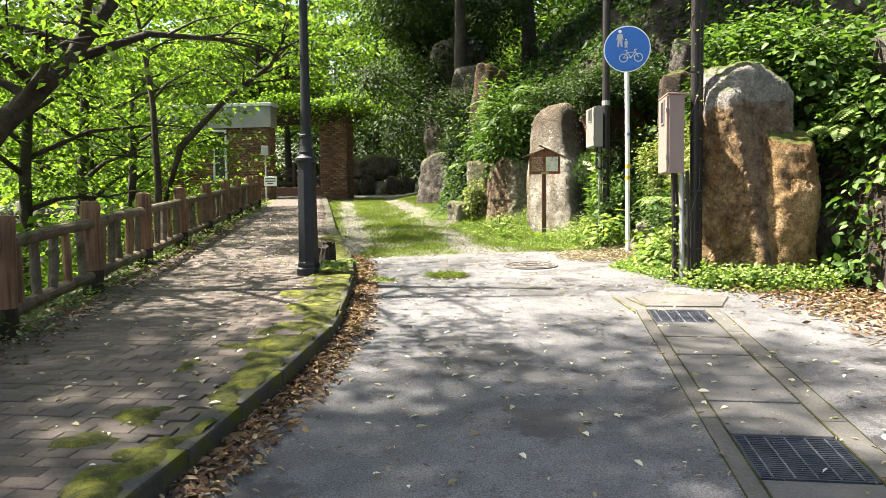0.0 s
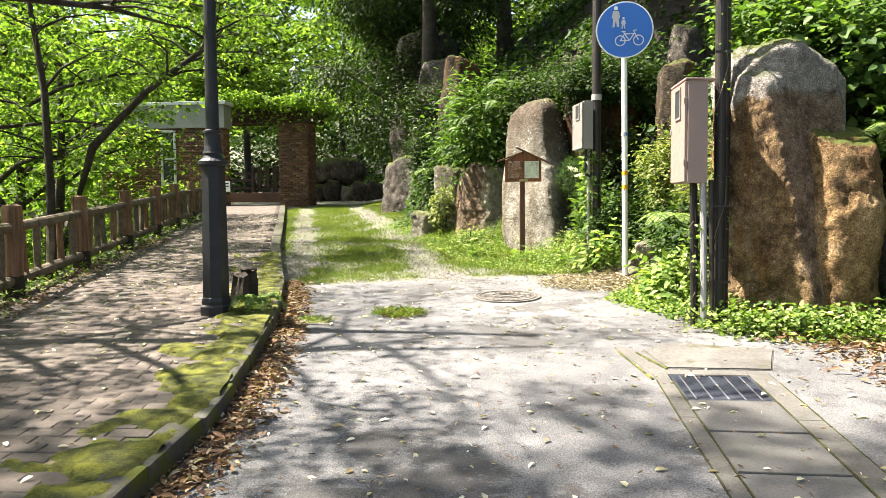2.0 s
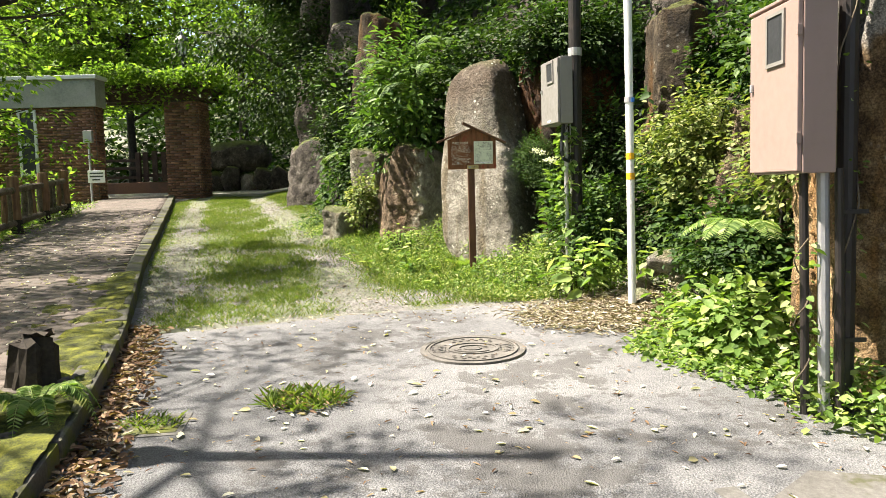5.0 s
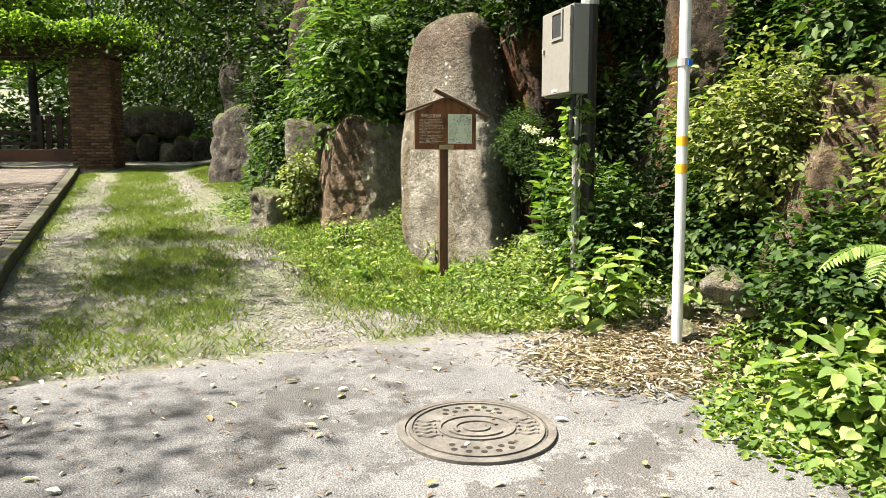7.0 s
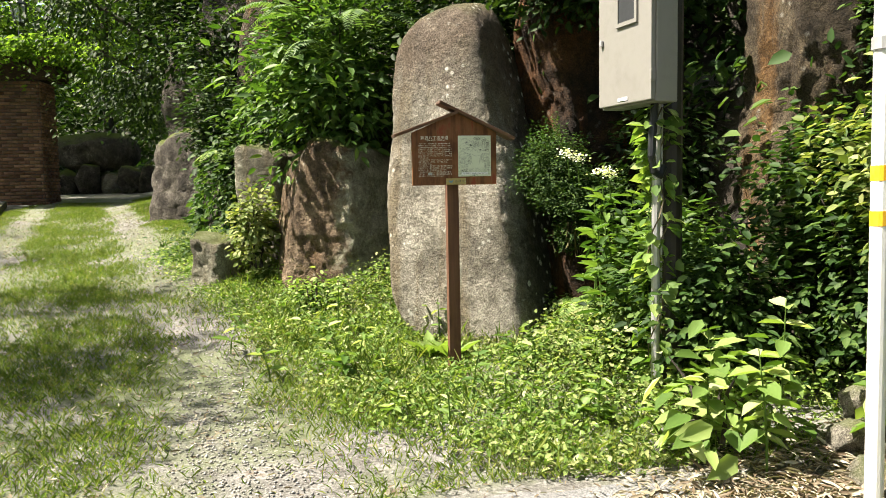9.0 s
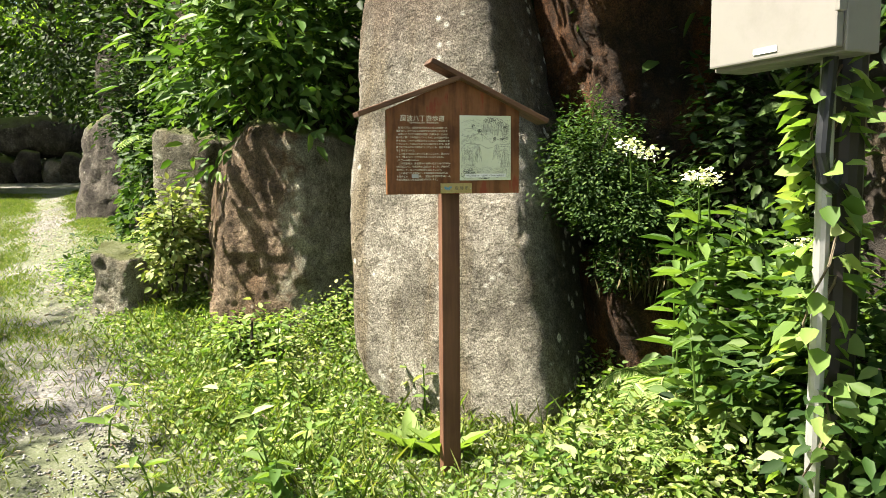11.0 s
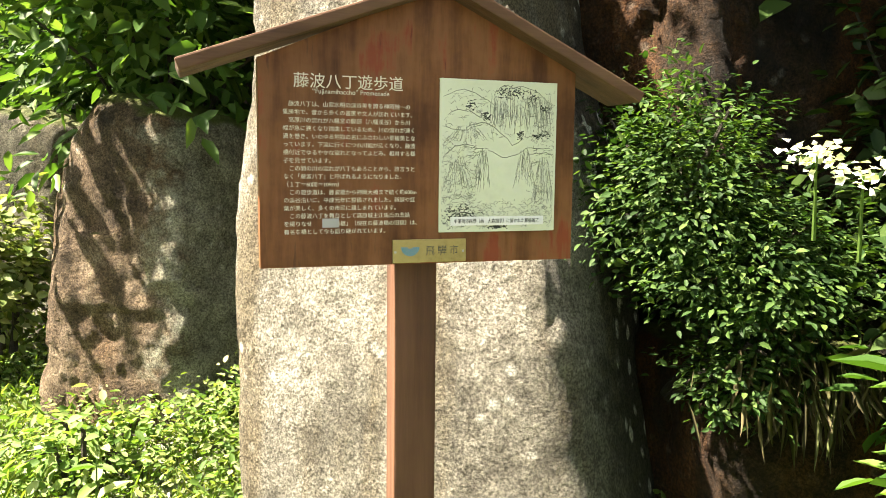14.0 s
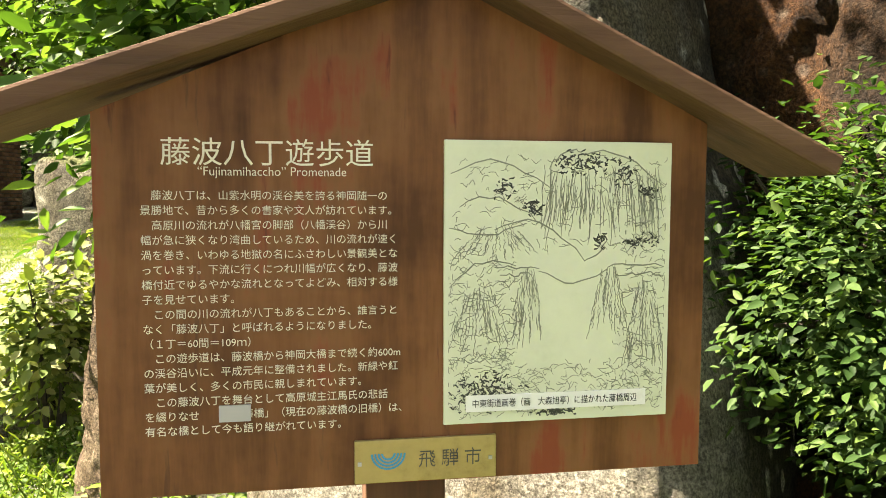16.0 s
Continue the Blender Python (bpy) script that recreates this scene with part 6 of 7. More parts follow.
def shrub(label, cx, cy, cz, rx, ry, rz, count, leaf, width, material, seed, name="shrub", upright=0.3):
    """A bush of stems and leaves round a middle; cz is the height of its centre."""
    g = np.random.default_rng(seed)
    z0 = ground_z(cx, cy)
    t = thing(name, label, "shrub", (cx, cy, z0))
    for k in range(7):
        a = k * 2.4
        q = Vector((math.cos(a) * rx * 0.8, math.sin(a) * ry * 0.8, cz - z0 + rz * (0.2 + 0.6 * math.sin(k))))
        low = max(-0.05, cz - z0 - rz * 1.1)
        part("stem", tubed([(0.05 * math.cos(a), 0.05 * math.sin(a) + (0.2 if low > 0.2 else 0), low), (q.x * 0.5, q.y * 0.5, (low + q.z) * 0.5 + 0.1), q], [0.012, 0.008, 0.003], 5), BARK, t)
    v = unit(g.normal(0, 1, (count, 3)))
    shell = 0.35 + 0.75 * g.random(count) ** 0.7
    lump = np.array([1 + 0.6 * noise.noise((a * 1.9 + seed, b * 1.9, c * 1.9)) + 0.6 * noise.noise((a * 5.0, b * 5.0 + seed, c * 5.0)) for a, b, c in v])
    pos = v * (shell * lump)[:, None] * [rx, ry, rz] + [0, 0, cz - z0]
    way = v * 0.7 + g.normal(0, 0.5, (count, 3)) - [0, 0, 0.25]
    up = v * 0.6 + g.normal(0, 0.3, (count, 3)) + [0, 0, 0.8]
    way[:, 2] *= 0.45
    leaf_cloud("foliage", pos, way, up, g.uniform(0.65, 1.3, count) * leaf, width, material, t, fine=True)
    return t


shrub("pale variegated shrub spilling over the bank", 1.5, 10.75, 1.82, 0.4, 0.5, 0.42, 7000, 0.048, 0.6, LEAF_PALE, 1)
shrub("pale creeper heaped beside the meter cabinet", 1.58, 9.2, 1.75, 0.3, 0.45, 0.4, 2800, 0.048, 0.6, LEAF_PALE, 2)
shrub("leafy green shrub under the cabinet", 1.22, 9.25, 0.68, 0.34, 0.5, 0.3, 1500, 0.075, 0.65, LEAF_LIGHT, 3)
shrub("dark azalea bush beside the standing stone", 0.42, 12.98, 1.86, 0.2, 0.24, 0.24, 7500, 0.022, 0.5, LEAF_IVY, 4)
shrub("dark azalea branches spreading over the hollow", 0.56, 12.86, 1.68, 0.22, 0.2, 0.15, 6500, 0.022, 0.5, LEAF_IVY, 28)
shrub("low azalea sprig at the standing stone's flank", 0.5, 12.84, 1.44, 0.11, 0.14, 0.1, 1200, 0.022, 0.5, LEAF_IVY, 38)
shrub("dark creepers overhanging the rust-brown rock", 0.75, 13.05, 3.15, 0.65, 0.45, 0.3, 5200, 0.06, 0.55, LEAF_DARK, 29)
shrub("tall green shrub with arching sprays above the rocks", -0.95, 14.75, 2.75, 0.75, 0.6, 0.8, 3600, 0.11, 0.4, LEAF_MID, 5)
shrub("light green shrub among the rocks", -1.7, 14.95, 1.42, 0.2, 0.22, 0.32, 1300, 0.055, 0.6, LEAF_PALE, 6)
shrub("leafy undergrowth round the conduits", 0.95, 11.75, 1.15, 0.45, 0.45, 0.42, 3600, 0.06, 0.5, LEAF_IVY, 7)
shrub("leafy undergrowth behind the sign post", 1.5, 11.2, 1.35, 0.42, 0.6, 0.7, 5200, 0.058, 0.5, LEAF_IVY, 8)
shrub("bright creepers and ferns on the bank beside the boulder", 3.15, 8.5, 2.0, 0.5, 0.5, 0.5, 2600, 0.09, 0.5, LEAF_MID, 45)
shrub("bright creepers hanging above the boulder", 2.2, 9.5, 3.1, 0.6, 0.5, 0.35, 2600, 0.08, 0.6, LEAF_MID, 46)
shrub("creepers draped over the rust-stained slab", 1.9, 11.72, 2.5, 0.22, 0.2, 0.5, 2200, 0.06, 0.55, LEAF_IVY, 47)
shrub("leafy creepers at the foot of the rust-stained slab", 1.62, 11.75, 1.75, 0.42, 0.3, 0.34, 3000, 0.06, 0.55, LEAF_IVY, 40)
shrub("dense green creepers over the rocks", -1.35, 15.7, 2.5, 0.55, 0.5, 0.65, 3600, 0.065, 0.6, LEAF_IVY, 15)
shrub("leafy creepers hanging beside the dark boulder", -1.95, 16.7, 2.0, 0.4, 0.45, 0.6, 2200, 0.065, 0.6, LEAF_IVY, 16)
shrub("dark creepers hanging over the bend boulder", -2.35, 17.3, 2.5, 0.4, 0.35, 0.6, 3000, 0.06, 0.55, LEAF_DARK, 34)
shrub("fern-like undergrowth at the bend boulder's foot", -2.35, 16.5, 1.0, 0.42, 0.35, 0.3, 2200, 0.055, 0.45, LEAF_IVY, 35)
shrub("small leafy plants at the rounded boulder's foot", -1.15, 14.0, 0.95, 0.24, 0.14, 0.14, 320, 0.05, 0.5, LEAF_LIGHT, 37)
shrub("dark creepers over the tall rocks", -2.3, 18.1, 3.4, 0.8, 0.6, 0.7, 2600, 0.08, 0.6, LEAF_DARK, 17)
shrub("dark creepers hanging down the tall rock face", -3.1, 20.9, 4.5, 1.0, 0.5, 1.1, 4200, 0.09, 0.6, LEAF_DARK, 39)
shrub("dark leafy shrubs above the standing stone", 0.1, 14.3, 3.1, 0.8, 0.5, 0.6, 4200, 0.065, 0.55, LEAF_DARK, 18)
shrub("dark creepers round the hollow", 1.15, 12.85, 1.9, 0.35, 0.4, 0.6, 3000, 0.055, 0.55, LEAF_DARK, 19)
shrub("leafy creepers over the rust-stained rock", 2.4, 11.95, 2.6, 0.4, 0.45, 0.55, 4200, 0.06, 0.6, LEAF_IVY, 24)
shrub("leafy creepers on the bank above the sign", 2.25, 10.95, 2.5, 0.5, 0.6, 0.6, 4200, 0.065, 0.6, LEAF_IVY, 25)
shrub("green creepers below the pale shrub", 1.42, 9.85, 1.1, 0.36, 0.55, 0.45, 3600, 0.055, 0.6, LEAF_IVY, 26)
shrub("mixed creepers on the upper bank", 1.3, 13.6, 3.2, 0.9, 0.7, 0.6, 4200, 0.07, 0.6, LEAF_IVY, 9)
shrub("broad-leaved creepers over the big boulder", 2.8, 9.1, 2.7, 0.9, 0.6, 0.55, 3000, 0.1, 0.75, LEAF_MID, 10)
shrub("low bright green plants at the boulder's foot", 2.05, 8.0, 0.5, 0.75, 0.22, 0.16, 1500, 0.06, 0.7, LEAF_LIGHT, 11)
shrub("leafy plants over the hollow", 0.88, 12.3, 1.2, 0.32, 0.3, 0.4, 1500, 0.075, 0.5, LEAF_MID, 14)
shrub("bright leafy sapling by the leaf litter", 0.55, 11.0, 0.86, 0.24, 0.22, 0.25, 110, 0.13, 0.5, LEAF_LIGHT, 12)


def carpet(name, label, count, region, size, width, material, height, seed, fine=True, rise=0.5, spread=0.5, category="ground cover"):
    """Leaves growing over a patch of ground; region(x, y) is the chance that one stands there."""
    g = np.random.default_rng(seed)
    P = []
    x0, x1, y0, y1, chance = region
    while len(P) < count:
        for x, y in zip(g.uniform(x0, x1, 4000), g.uniform(y0, y1, 4000)):
            c = chance(x, y)
            if c > 0 and g.random() < c:
                P.append((x, y, ground_z(x, y) + height(x, y) * g.random() ** 1.4))
        if not P:
            break
    P = np.array(P[:count])
    n = len(P)
    way = random_dirs(n, rise)
    up = near_up(n, spread)
    ob = leaf_cloud(name, P, way, up, g.uniform(size[0], size[1], n), width, material, None, fine=fine)
    return tagged(ob, label, category, kind="stuff")


def track_gap(x, y):
    """Distance to the nearer wheel track on the grassy lane."""
    a = lerp_at([(10, -2.95), (13, -3.55), (17, -4.8), (24, -6.9), (30, -8)], y)
    b = lerp_at([(10.3, -1.1), (11.4, -1.4), (14.5, -2.05), (17.7, -3.35), (24, -5.4), (30, -6.6)], y)
    return min(abs(x - a), abs(x - b))


def grass_chance(x, y):
    if x < kerb_x(y) + 0.05 or x > cliff_x(y) - 0.1 or y < lerp_at(ROAD_END, x) - 0.02:
        return 0
    g = smooth(0.12, 0.42, track_gap(x, y) + 0.16 * noise.noise((x * 2.5, y * 2.5, 4)))
    return g * (0.25 + 0.75 * smooth(-0.3, 0.3, noise.noise((x * 1.3, y * 1.3, 9)) + 0.4 * noise.noise((x * 5, y * 5, 2)))) + 0.015


def bank_edge(x, y):
    """0 on the open lane, 1 among the plants under the bank."""
    e = lerp_at([(10.6, 0.75), (11, -0.1), (11.6, -0.85), (12.5, -1.15), (13.5, -1.6), (15, -2.2), (17, -3.2), (20, -4)], y)
    return smooth(-0.2, 0.35, x - e)


def open_spot(x, y):
    """Bare litter round the board's post and before the standing stone, plants elsewhere in drifts."""
    bare = smooth(0.5, 0.12, math.hypot((x + 0.22) * 0.8, y - 12.55))
    return (1 - 0.8 * bare) * (0.35 + 0.65 * smooth(-0.35, 0.2, noise.noise((x * 2.3, y * 2.3, 12))))


def weed_height(x, y):
    low = smooth(0.75, 0.2, math.hypot((x + 0.25) * 0.6, y - 12.75))
    return (0.05 + 0.19 * bank_edge(x - 0.6, y) * (0.5 + smooth(-0.3, 0.4, noise.noise((x * 1.7, y * 1.7, 31))))) * (1 - 0.75 * low)


carpet("grass", "short patchy grass on the old lane", 115000, (-7.5, 0.9, 10.1, 26, grass_chance), (0.02, 0.06), 0.15, GRASS, lambda x, y: 0.01, 21, False, 1.2, 0.9, "grass")
carpet("tall_grass", "taller grass along the foot of the bank", 3200, (-2.6, 0.8, 10.9, 15, lambda x, y: bank_edge(x + 0.35, y) * (1 - 0.7 * bank_edge(x - 0.5, y)) * (x < cliff_x(y) - 0.2)), (0.035, 0.085), 0.08, GRASS, lambda x, y: 0.02, 22, False, 1.8, 0.9, "grass")
carpet("ground_plants", "low bright leafy weeds at the foot of the bank", 44000, (-3.6, 1.3, 10.9, 17, lambda x, y: bank_edge(x, y) * (x < cliff_x(y) + 0.1) * open_spot(x, y)), (0.014, 0.042), 0.55, LEAF_LIGHT, weed_height, 23)
carpet("tall_grass", "pale grass blades among the weeds", 1800, (-3.2, 1.2, 10.9, 15.5, lambda x, y: bank_edge(x, y) * (x < cliff_x(y) - 0.1) * (0.4 + 0.6 * noise.noise((x * 2, y * 2, 3)))), (0.05, 0.14), 0.05, GRASS, lambda x, y: 0.06, 29, False, 1.6, 0.7, "grass")
carpet("ground_plants", "pale small-leaved weeds along the bank", 9000, (-3.4, 1.2, 10.9, 16, lambda x, y: bank_edge(x + 0.1, y) * (x < cliff_x(y) - 0.05) * smooth(-0.1, 0.35, noise.noise((x * 1.6, y * 1.6, 7)))), (0.014, 0.036), 0.6, LEAF_PALE, lambda x, y: 1.2 * weed_height(x, y), 30)
carpet("ground_plants", "light green creeping weeds beside the asphalt", 12000, (0.3, 2.6, 7.55, 10.4, lambda x, y: smooth(0, 0.25, x - lerp_at([(7.6, 1.3), (8.07, 1.05), (8.43, 0.93), (8.83, 0.72), (9.4, 0.42), (10, 0.75), (10.5, 1.0)], y)) * (x < cliff_x(y)) * smooth(7.6, 7.9, y + 0.25 * max(0, x - 1.3))), (0.02, 0.06), 0.72, LEAF_LIGHT, lambda x, y: 0.03 + 0.2 * smooth(0.1, 0.9, x - 0.6), 24)
carpet("fence_weeds", "low weeds along the log railing", 5000, (-9, -3.2, 2.5, 22, lambda x, y: 1.0 if abs(x - fence_line(y) - 0.05) < 0.22 + 0.2 * noise.noise((y * 1.5, 0, 0)) else 0), (0.03, 0.08), 0.4, LEAF_LIGHT, lambda x, y: 0.16 + 0.1, 25)
carpet("gorge_undergrowth", "leafy undergrowth beyond the railing", 26000, (-13, -3.5, 2, 24, lambda x, y: 1.0 if x < fence_line(y) - 0.5 else 0), (0.08, 0.16), 0.6, LEAF_TREE, lambda x, y: 0.9, 26, False)


def road_z(x, y):
    return base_z(y) + 0.009


def scatter_flat(name, label, count, x0, x1, y0, y1, chance, size, width, material, seed, height=road_z, tilt=0.25, lift=0.004):
    g = np.random.default_rng(seed)
    P = []
    for _ in range(400):
        for x, y in zip(g.uniform(x0, x1, 2000), g.uniform(y0, y1, 2000)):
            if g.random() < chance(x, y):
                P.append((x, y, height(x, y) + lift * g.random()))
        if len(P) >= count:
            break
    P = np.array(P[:count])
    n = len(P)
    a = g.uniform(0, 2 * math.pi, n)
    way = np.stack([np.cos(a), np.sin(a), g.normal(S_UP * np.sin(a), tilt * 0.5, n)], 1)
    up = g.normal(0, tilt, (n, 3)) + [0, 0, 1]
    ob = leaf_cloud(name, P, way, up, g.uniform(size[0], size[1], n), width, material, None, fine=True, fold=0.3)
    return tagged(ob, label, "fallen leaves", kind="stuff")


def walk_z(x, y):
    return base_z(y) + 0.126


scatter_flat("leaf_litter", "brown dry leaves heaped along the kerb", 5200, -3, -1.2, 1.5, 10.2, lambda x, y: 1 - smooth(0.0, 0.34, x - kerb_x(y) + 0.07 * noise.noise((y * 3, 0, 0))) if x > kerb_x(y) else 0, (0.02, 0.07), 0.42, LITTER, 31, tilt=0.5, lift=0.03)
scatter_flat("fallen_leaves", "pale fallen leaves scattered on the asphalt", 620, -2.6, 2.9, 1.5, 10.6, lambda x, y: 0.5 if x > kerb_x(y) + 0.05 and x < lerp_at(ROAD_RIGHT, y) else 0, (0.025, 0.065), 0.5, FALLEN, 32)
scatter_flat("fallen_leaves", "brown leaves and twigs scattered on the asphalt", 1900, -2.6, 2.9, 1.5, 10.6, lambda x, y: 0.5 if x > kerb_x(y) + 0.05 and x < lerp_at(ROAD_RIGHT, y) else 0, (0.01, 0.05), 0.25, LITTER, 33)
scatter_flat("fallen_leaves", "pale and brown leaves scattered on the paved walk", 900, -7, -1.6, 1.5, 20, lambda x, y: 0.5 if fence_line(y) + 0.2 < x < kerb_x(y) - 0.15 else 0, (0.025, 0.065), 0.5, FALLEN, 34, walk_z)
scatter_flat("leaf_litter", "brown dry leaves along the railing", 2200, -6.5, -2.9, 1.5, 14, lambda x, y: 1 - smooth(0.1, 0.55, x - fence_line(y) - 0.05) if x > fence_line(y) else 0, (0.02, 0.06), 0.42, LITTER, 35, walk_z, 0.5, 0.03)
scatter_flat("leaf_litter", "pale dry bamboo leaves heaped by the sign post", 8000, -0.6, 1.6, 9.3, 11.4, lambda x, y: smooth(0.75, 0.2, math.hypot((x - 0.75) * 0.75, y - 10.35)), (0.02, 0.075), 0.2, LITTER_PALE, 36, lambda x, y: max(road_z(x, y), ground_z(x, y) + 0.01), 0.5, 0.03)
scatter_flat("leaf_litter", "dry brown leaves below the bank", 9000, 1.3, 3.9, 4.5, 8.6, lambda x, y: smooth(0, 1.0, x - 1.5 + 0.3 * (y - 7.2)) if y < 8.2 or x > 2.45 else 0, (0.03, 0.1), 0.3, LITTER, 37, lambda x, y: max(road_z(x, y), ground_z(x, y) + 0.01), 0.5, 0.04)
scatter_flat("leaf_litter", "pale dry leaves on the grassy lane", 9500, -7, 0.8, 10.3, 24, lambda x, y: 0.5 if x > kerb_x(y) + 0.05 and x < cliff_x(y) else 0, (0.012, 0.045), 0.26, LITTER_PALE, 38, lambda x, y: ground_z(x, y) + 0.012, 0.5, 0.02)


def tuft(label, x, y, r, n, size, seed):
    g = np.random.default_rng(seed)
    a, q = g.uniform(0, 6.283, n), np.sqrt(g.random(n)) * r
    P = np.stack([x + np.cos(a) * q * 1.3, y + np.sin(a) * q, np.zeros(n)], 1)
    P[:, 2] = [base_z(v) + 0.004 for v in P[:, 1]]
    ob = leaf_cloud("grass_tuft", P, random_dirs(n, 0.9), near_up(n, 0.9), g.uniform(size * 0.5, size, n), 0.14, GRASS)
    tagged(ob, label, "grass tuft", kind="stuff")


tuft("grass tuft growing through the asphalt", -1.29, 8.52, 0.17, 420, 0.1, 51)
tuft("small grass tuft beside the square cover", -1.98, 8.22, 0.11, 110, 0.08, 52)
scatter_flat("leaf_litter", "dry leaves caught in a grass tuft", 160, -1.6, -1.0, 8.25, 8.8, lambda x, y: smooth(0.24, 0.1, math.hypot((x + 1.29) / 1.3, y - 8.52)), (0.02, 0.06), 0.3, LITTER, 53, tilt=0.5, lift=0.03)


LEAF_SPRAY = leaf_mat("spray_leaf", [(0.0, (0.07, 0.13, 0.045)), (1.0, (0.17, 0.25, 0.1))], 0.35)


def fern(label, x, y, z, fronds, length, seed, group="ferns", fan=None, leafy=None, name="fern", kind="fern", slim=1.0, rise=0.75):
    """Arching fronds with two rows of leaflets."""
    g = np.random.default_rng(seed)
    leafy = leafy or LEAF_LIGHT
    t = thing(name, label, kind, (x, y, z), group)
    ribs = bmesh.new()
    pos, way, up, size = [], [], [], []
    for k in range(fronds):
        a = (fan[0] + (fan[1] - fan[0]) * (k + 0.5) / fronds if fan else k * 2 * math.pi / fronds) + g.uniform(-0.2, 0.2)
        L = length * g.uniform(0.75, 1.1)
        out = Vector((math.cos(a), math.sin(a), 0))
        pts = [out * (L * f * (1 - 0.12 * f)) + Vector((0, 0, L * (rise * f - (rise + 0.1) * f * f))) for f in np.linspace(0, 1, 9)]
        tube(ribs, pts, [0.004 * (1 - 0.8 * i / 8) for i in range(9)], 5)
        side = out.cross(Vector((0, 0, 1)))
        for f in np.linspace(0.12, 0.98, 26):
            i = min(int(f * 8), 7)
            p = pts[i].lerp(pts[i + 1], f * 8 - i)
            d = (pts[i + 1] - pts[i]).normalized()
            w = L * 0.2 * slim * math.sin(math.pi * min(1, f * 0.85 + 0.12)) + 0.008
            for s in (-1, 1):
                pos.append(p)
                way.append(side * s + d * 0.35 - Vector((0, 0, 0.15)))
                up.append(side.cross(d) * (1 if side.cross(d).z > 0 else -1))
                size.append(w)
    part("rib", ribs, leafy, t)
    leaf_cloud("frond_blade", np.array(pos), np.array(way), np.array(up), np.array(size), 0.26, leafy, t, fine=True)
    return t


fern("bright green fern at the foot of the lamp post", -2.42, 8.02, base_z(8) + 0.12, 9, 0.3, 1, rise=2.0)
fern("large pale fern hanging from the bank", 2.95, 8.55, 1.95, 7, 0.75, 2, fan=(2.6, 5.2))
fern("large fern hanging from the bank", 3.2, 8.3, 2.15, 6, 0.7, 3, fan=(2.6, 5.2))
fern("bright fern at the foot of the standing stone", 0.5, 12.36, 1.0, 9, 0.36, 4, rise=1.3)
fern("bright fern in the undergrowth", 0.66, 12.2, 0.95, 9, 0.38, 5, rise=1.3)
fern("bright fern among the weeds", 0.42, 12.12, 0.86, 8, 0.3, 8, rise=1.2)
fern("fern hanging beside the dark boulder", -2.1, 17.0, 2.1, 7, 0.6, 6, fan=(2.8, 5.6))
for k, (x, y, z, fan) in enumerate(((-0.95, 14.5, 2.75, (2.4, 4.6)), (-1.15, 14.6, 3.1, (2.2, 4.2)), (-0.7, 14.4, 2.95, (3.0, 5.4)), (-0.5, 14.4, 3.3, (2.2, 5.2)))):
    fern("arching branch of long paired leaflets over the rocks", x, y, z, 4, 0.75, 20 + k, "sumac sprays", fan, LEAF_SPRAY, "leaf_spray", "shrub", 0.6)
fern("fern beside the meter cabinet", 1.15, 8.95, 1.3, 6, 0.4, 7, fan=(2.8, 5.2))


WHITE_PETAL = leaf_mat("white_petal", [(0.0, (0.6, 0.6, 0.52)), (1.0, (0.8, 0.8, 0.76))], 0.3)


def flower_head(x, y, z, seed):
    g = np.random.default_rng(seed)
    n = 60
    t = thing("flower_head", "small white flower cluster on a leafy stem", "flower", (x, y, z), "white flowers")
    part("stalk", tubed([(0.02, 0.02, -0.14), (0.008, 0.008, -0.06), (0, 0, 0)], [0.004, 0.003, 0.002], 6), LEAF_LIGHT, t)
    P = g.normal(0, 1, (n, 3)) * [0.03, 0.025, 0.012]
    leaf_cloud("blossom", P, random_dirs(n, 0.3), near_up(n, 0.6), g.uniform(0.012, 0.022, n), 0.8, WHITE_PETAL, t)


for k, (x, y, z) in enumerate(((0.36, 12.42, 1.93), (0.43, 12.03, 1.82), (0.48, 12.06, 1.81), (0.4, 12.36, 1.9), (0.66, 11.8, 1.62))):
    flower_head(x, y, z, 80 + k)


def weed(label, x, y, height, pairs, leaf, seed, width=0.42, bare=0.25, lift=0.35, material=LEAF_LIGHT):
    """An upright weed: a stem with crossed pairs of broad leaves."""
    g = np.random.default_rng(seed)
    t = thing("weed", label, "weed", (x, y, ground_z(x, y) - 0.01), "weeds")
    bend = g.normal(0, 0.05, 2)
    pts = [Vector((bend[0] * f * f, bend[1] * f * f, height * f)) for f in (0, 0.33, 0.66, 1.0)]
    part("stem", tubed(pts, [0.005, 0.0045, 0.0035, 0.002], 6), LEAF_LIGHT, t)
    pos, way, up, size = [], [], [], []
    for k in range(pairs):
        f = bare + (1 - bare) * (k + 0.5) / pairs
        p = Vector((bend[0] * f * f, bend[1] * f * f, height * f))
        for s in range(2):
            a = k * 1.57 + s * math.pi + g.normal(0, 0.45)
            pos.append(p)
            way.append((math.cos(a), math.sin(a), lift - 0.25 * (1 - f) + g.normal(0, 0.28)))
            up.append((g.normal(0, 0.2), g.normal(0, 0.2), 1))
            size.append(leaf * g.uniform(0.75, 1.15) * (1.05 - 0.45 * f))
    leaf_cloud("weed_foliage", np.array(pos), np.array(way), np.array(up), np.array(size), width, material, t, fine=True, droop=0.3)


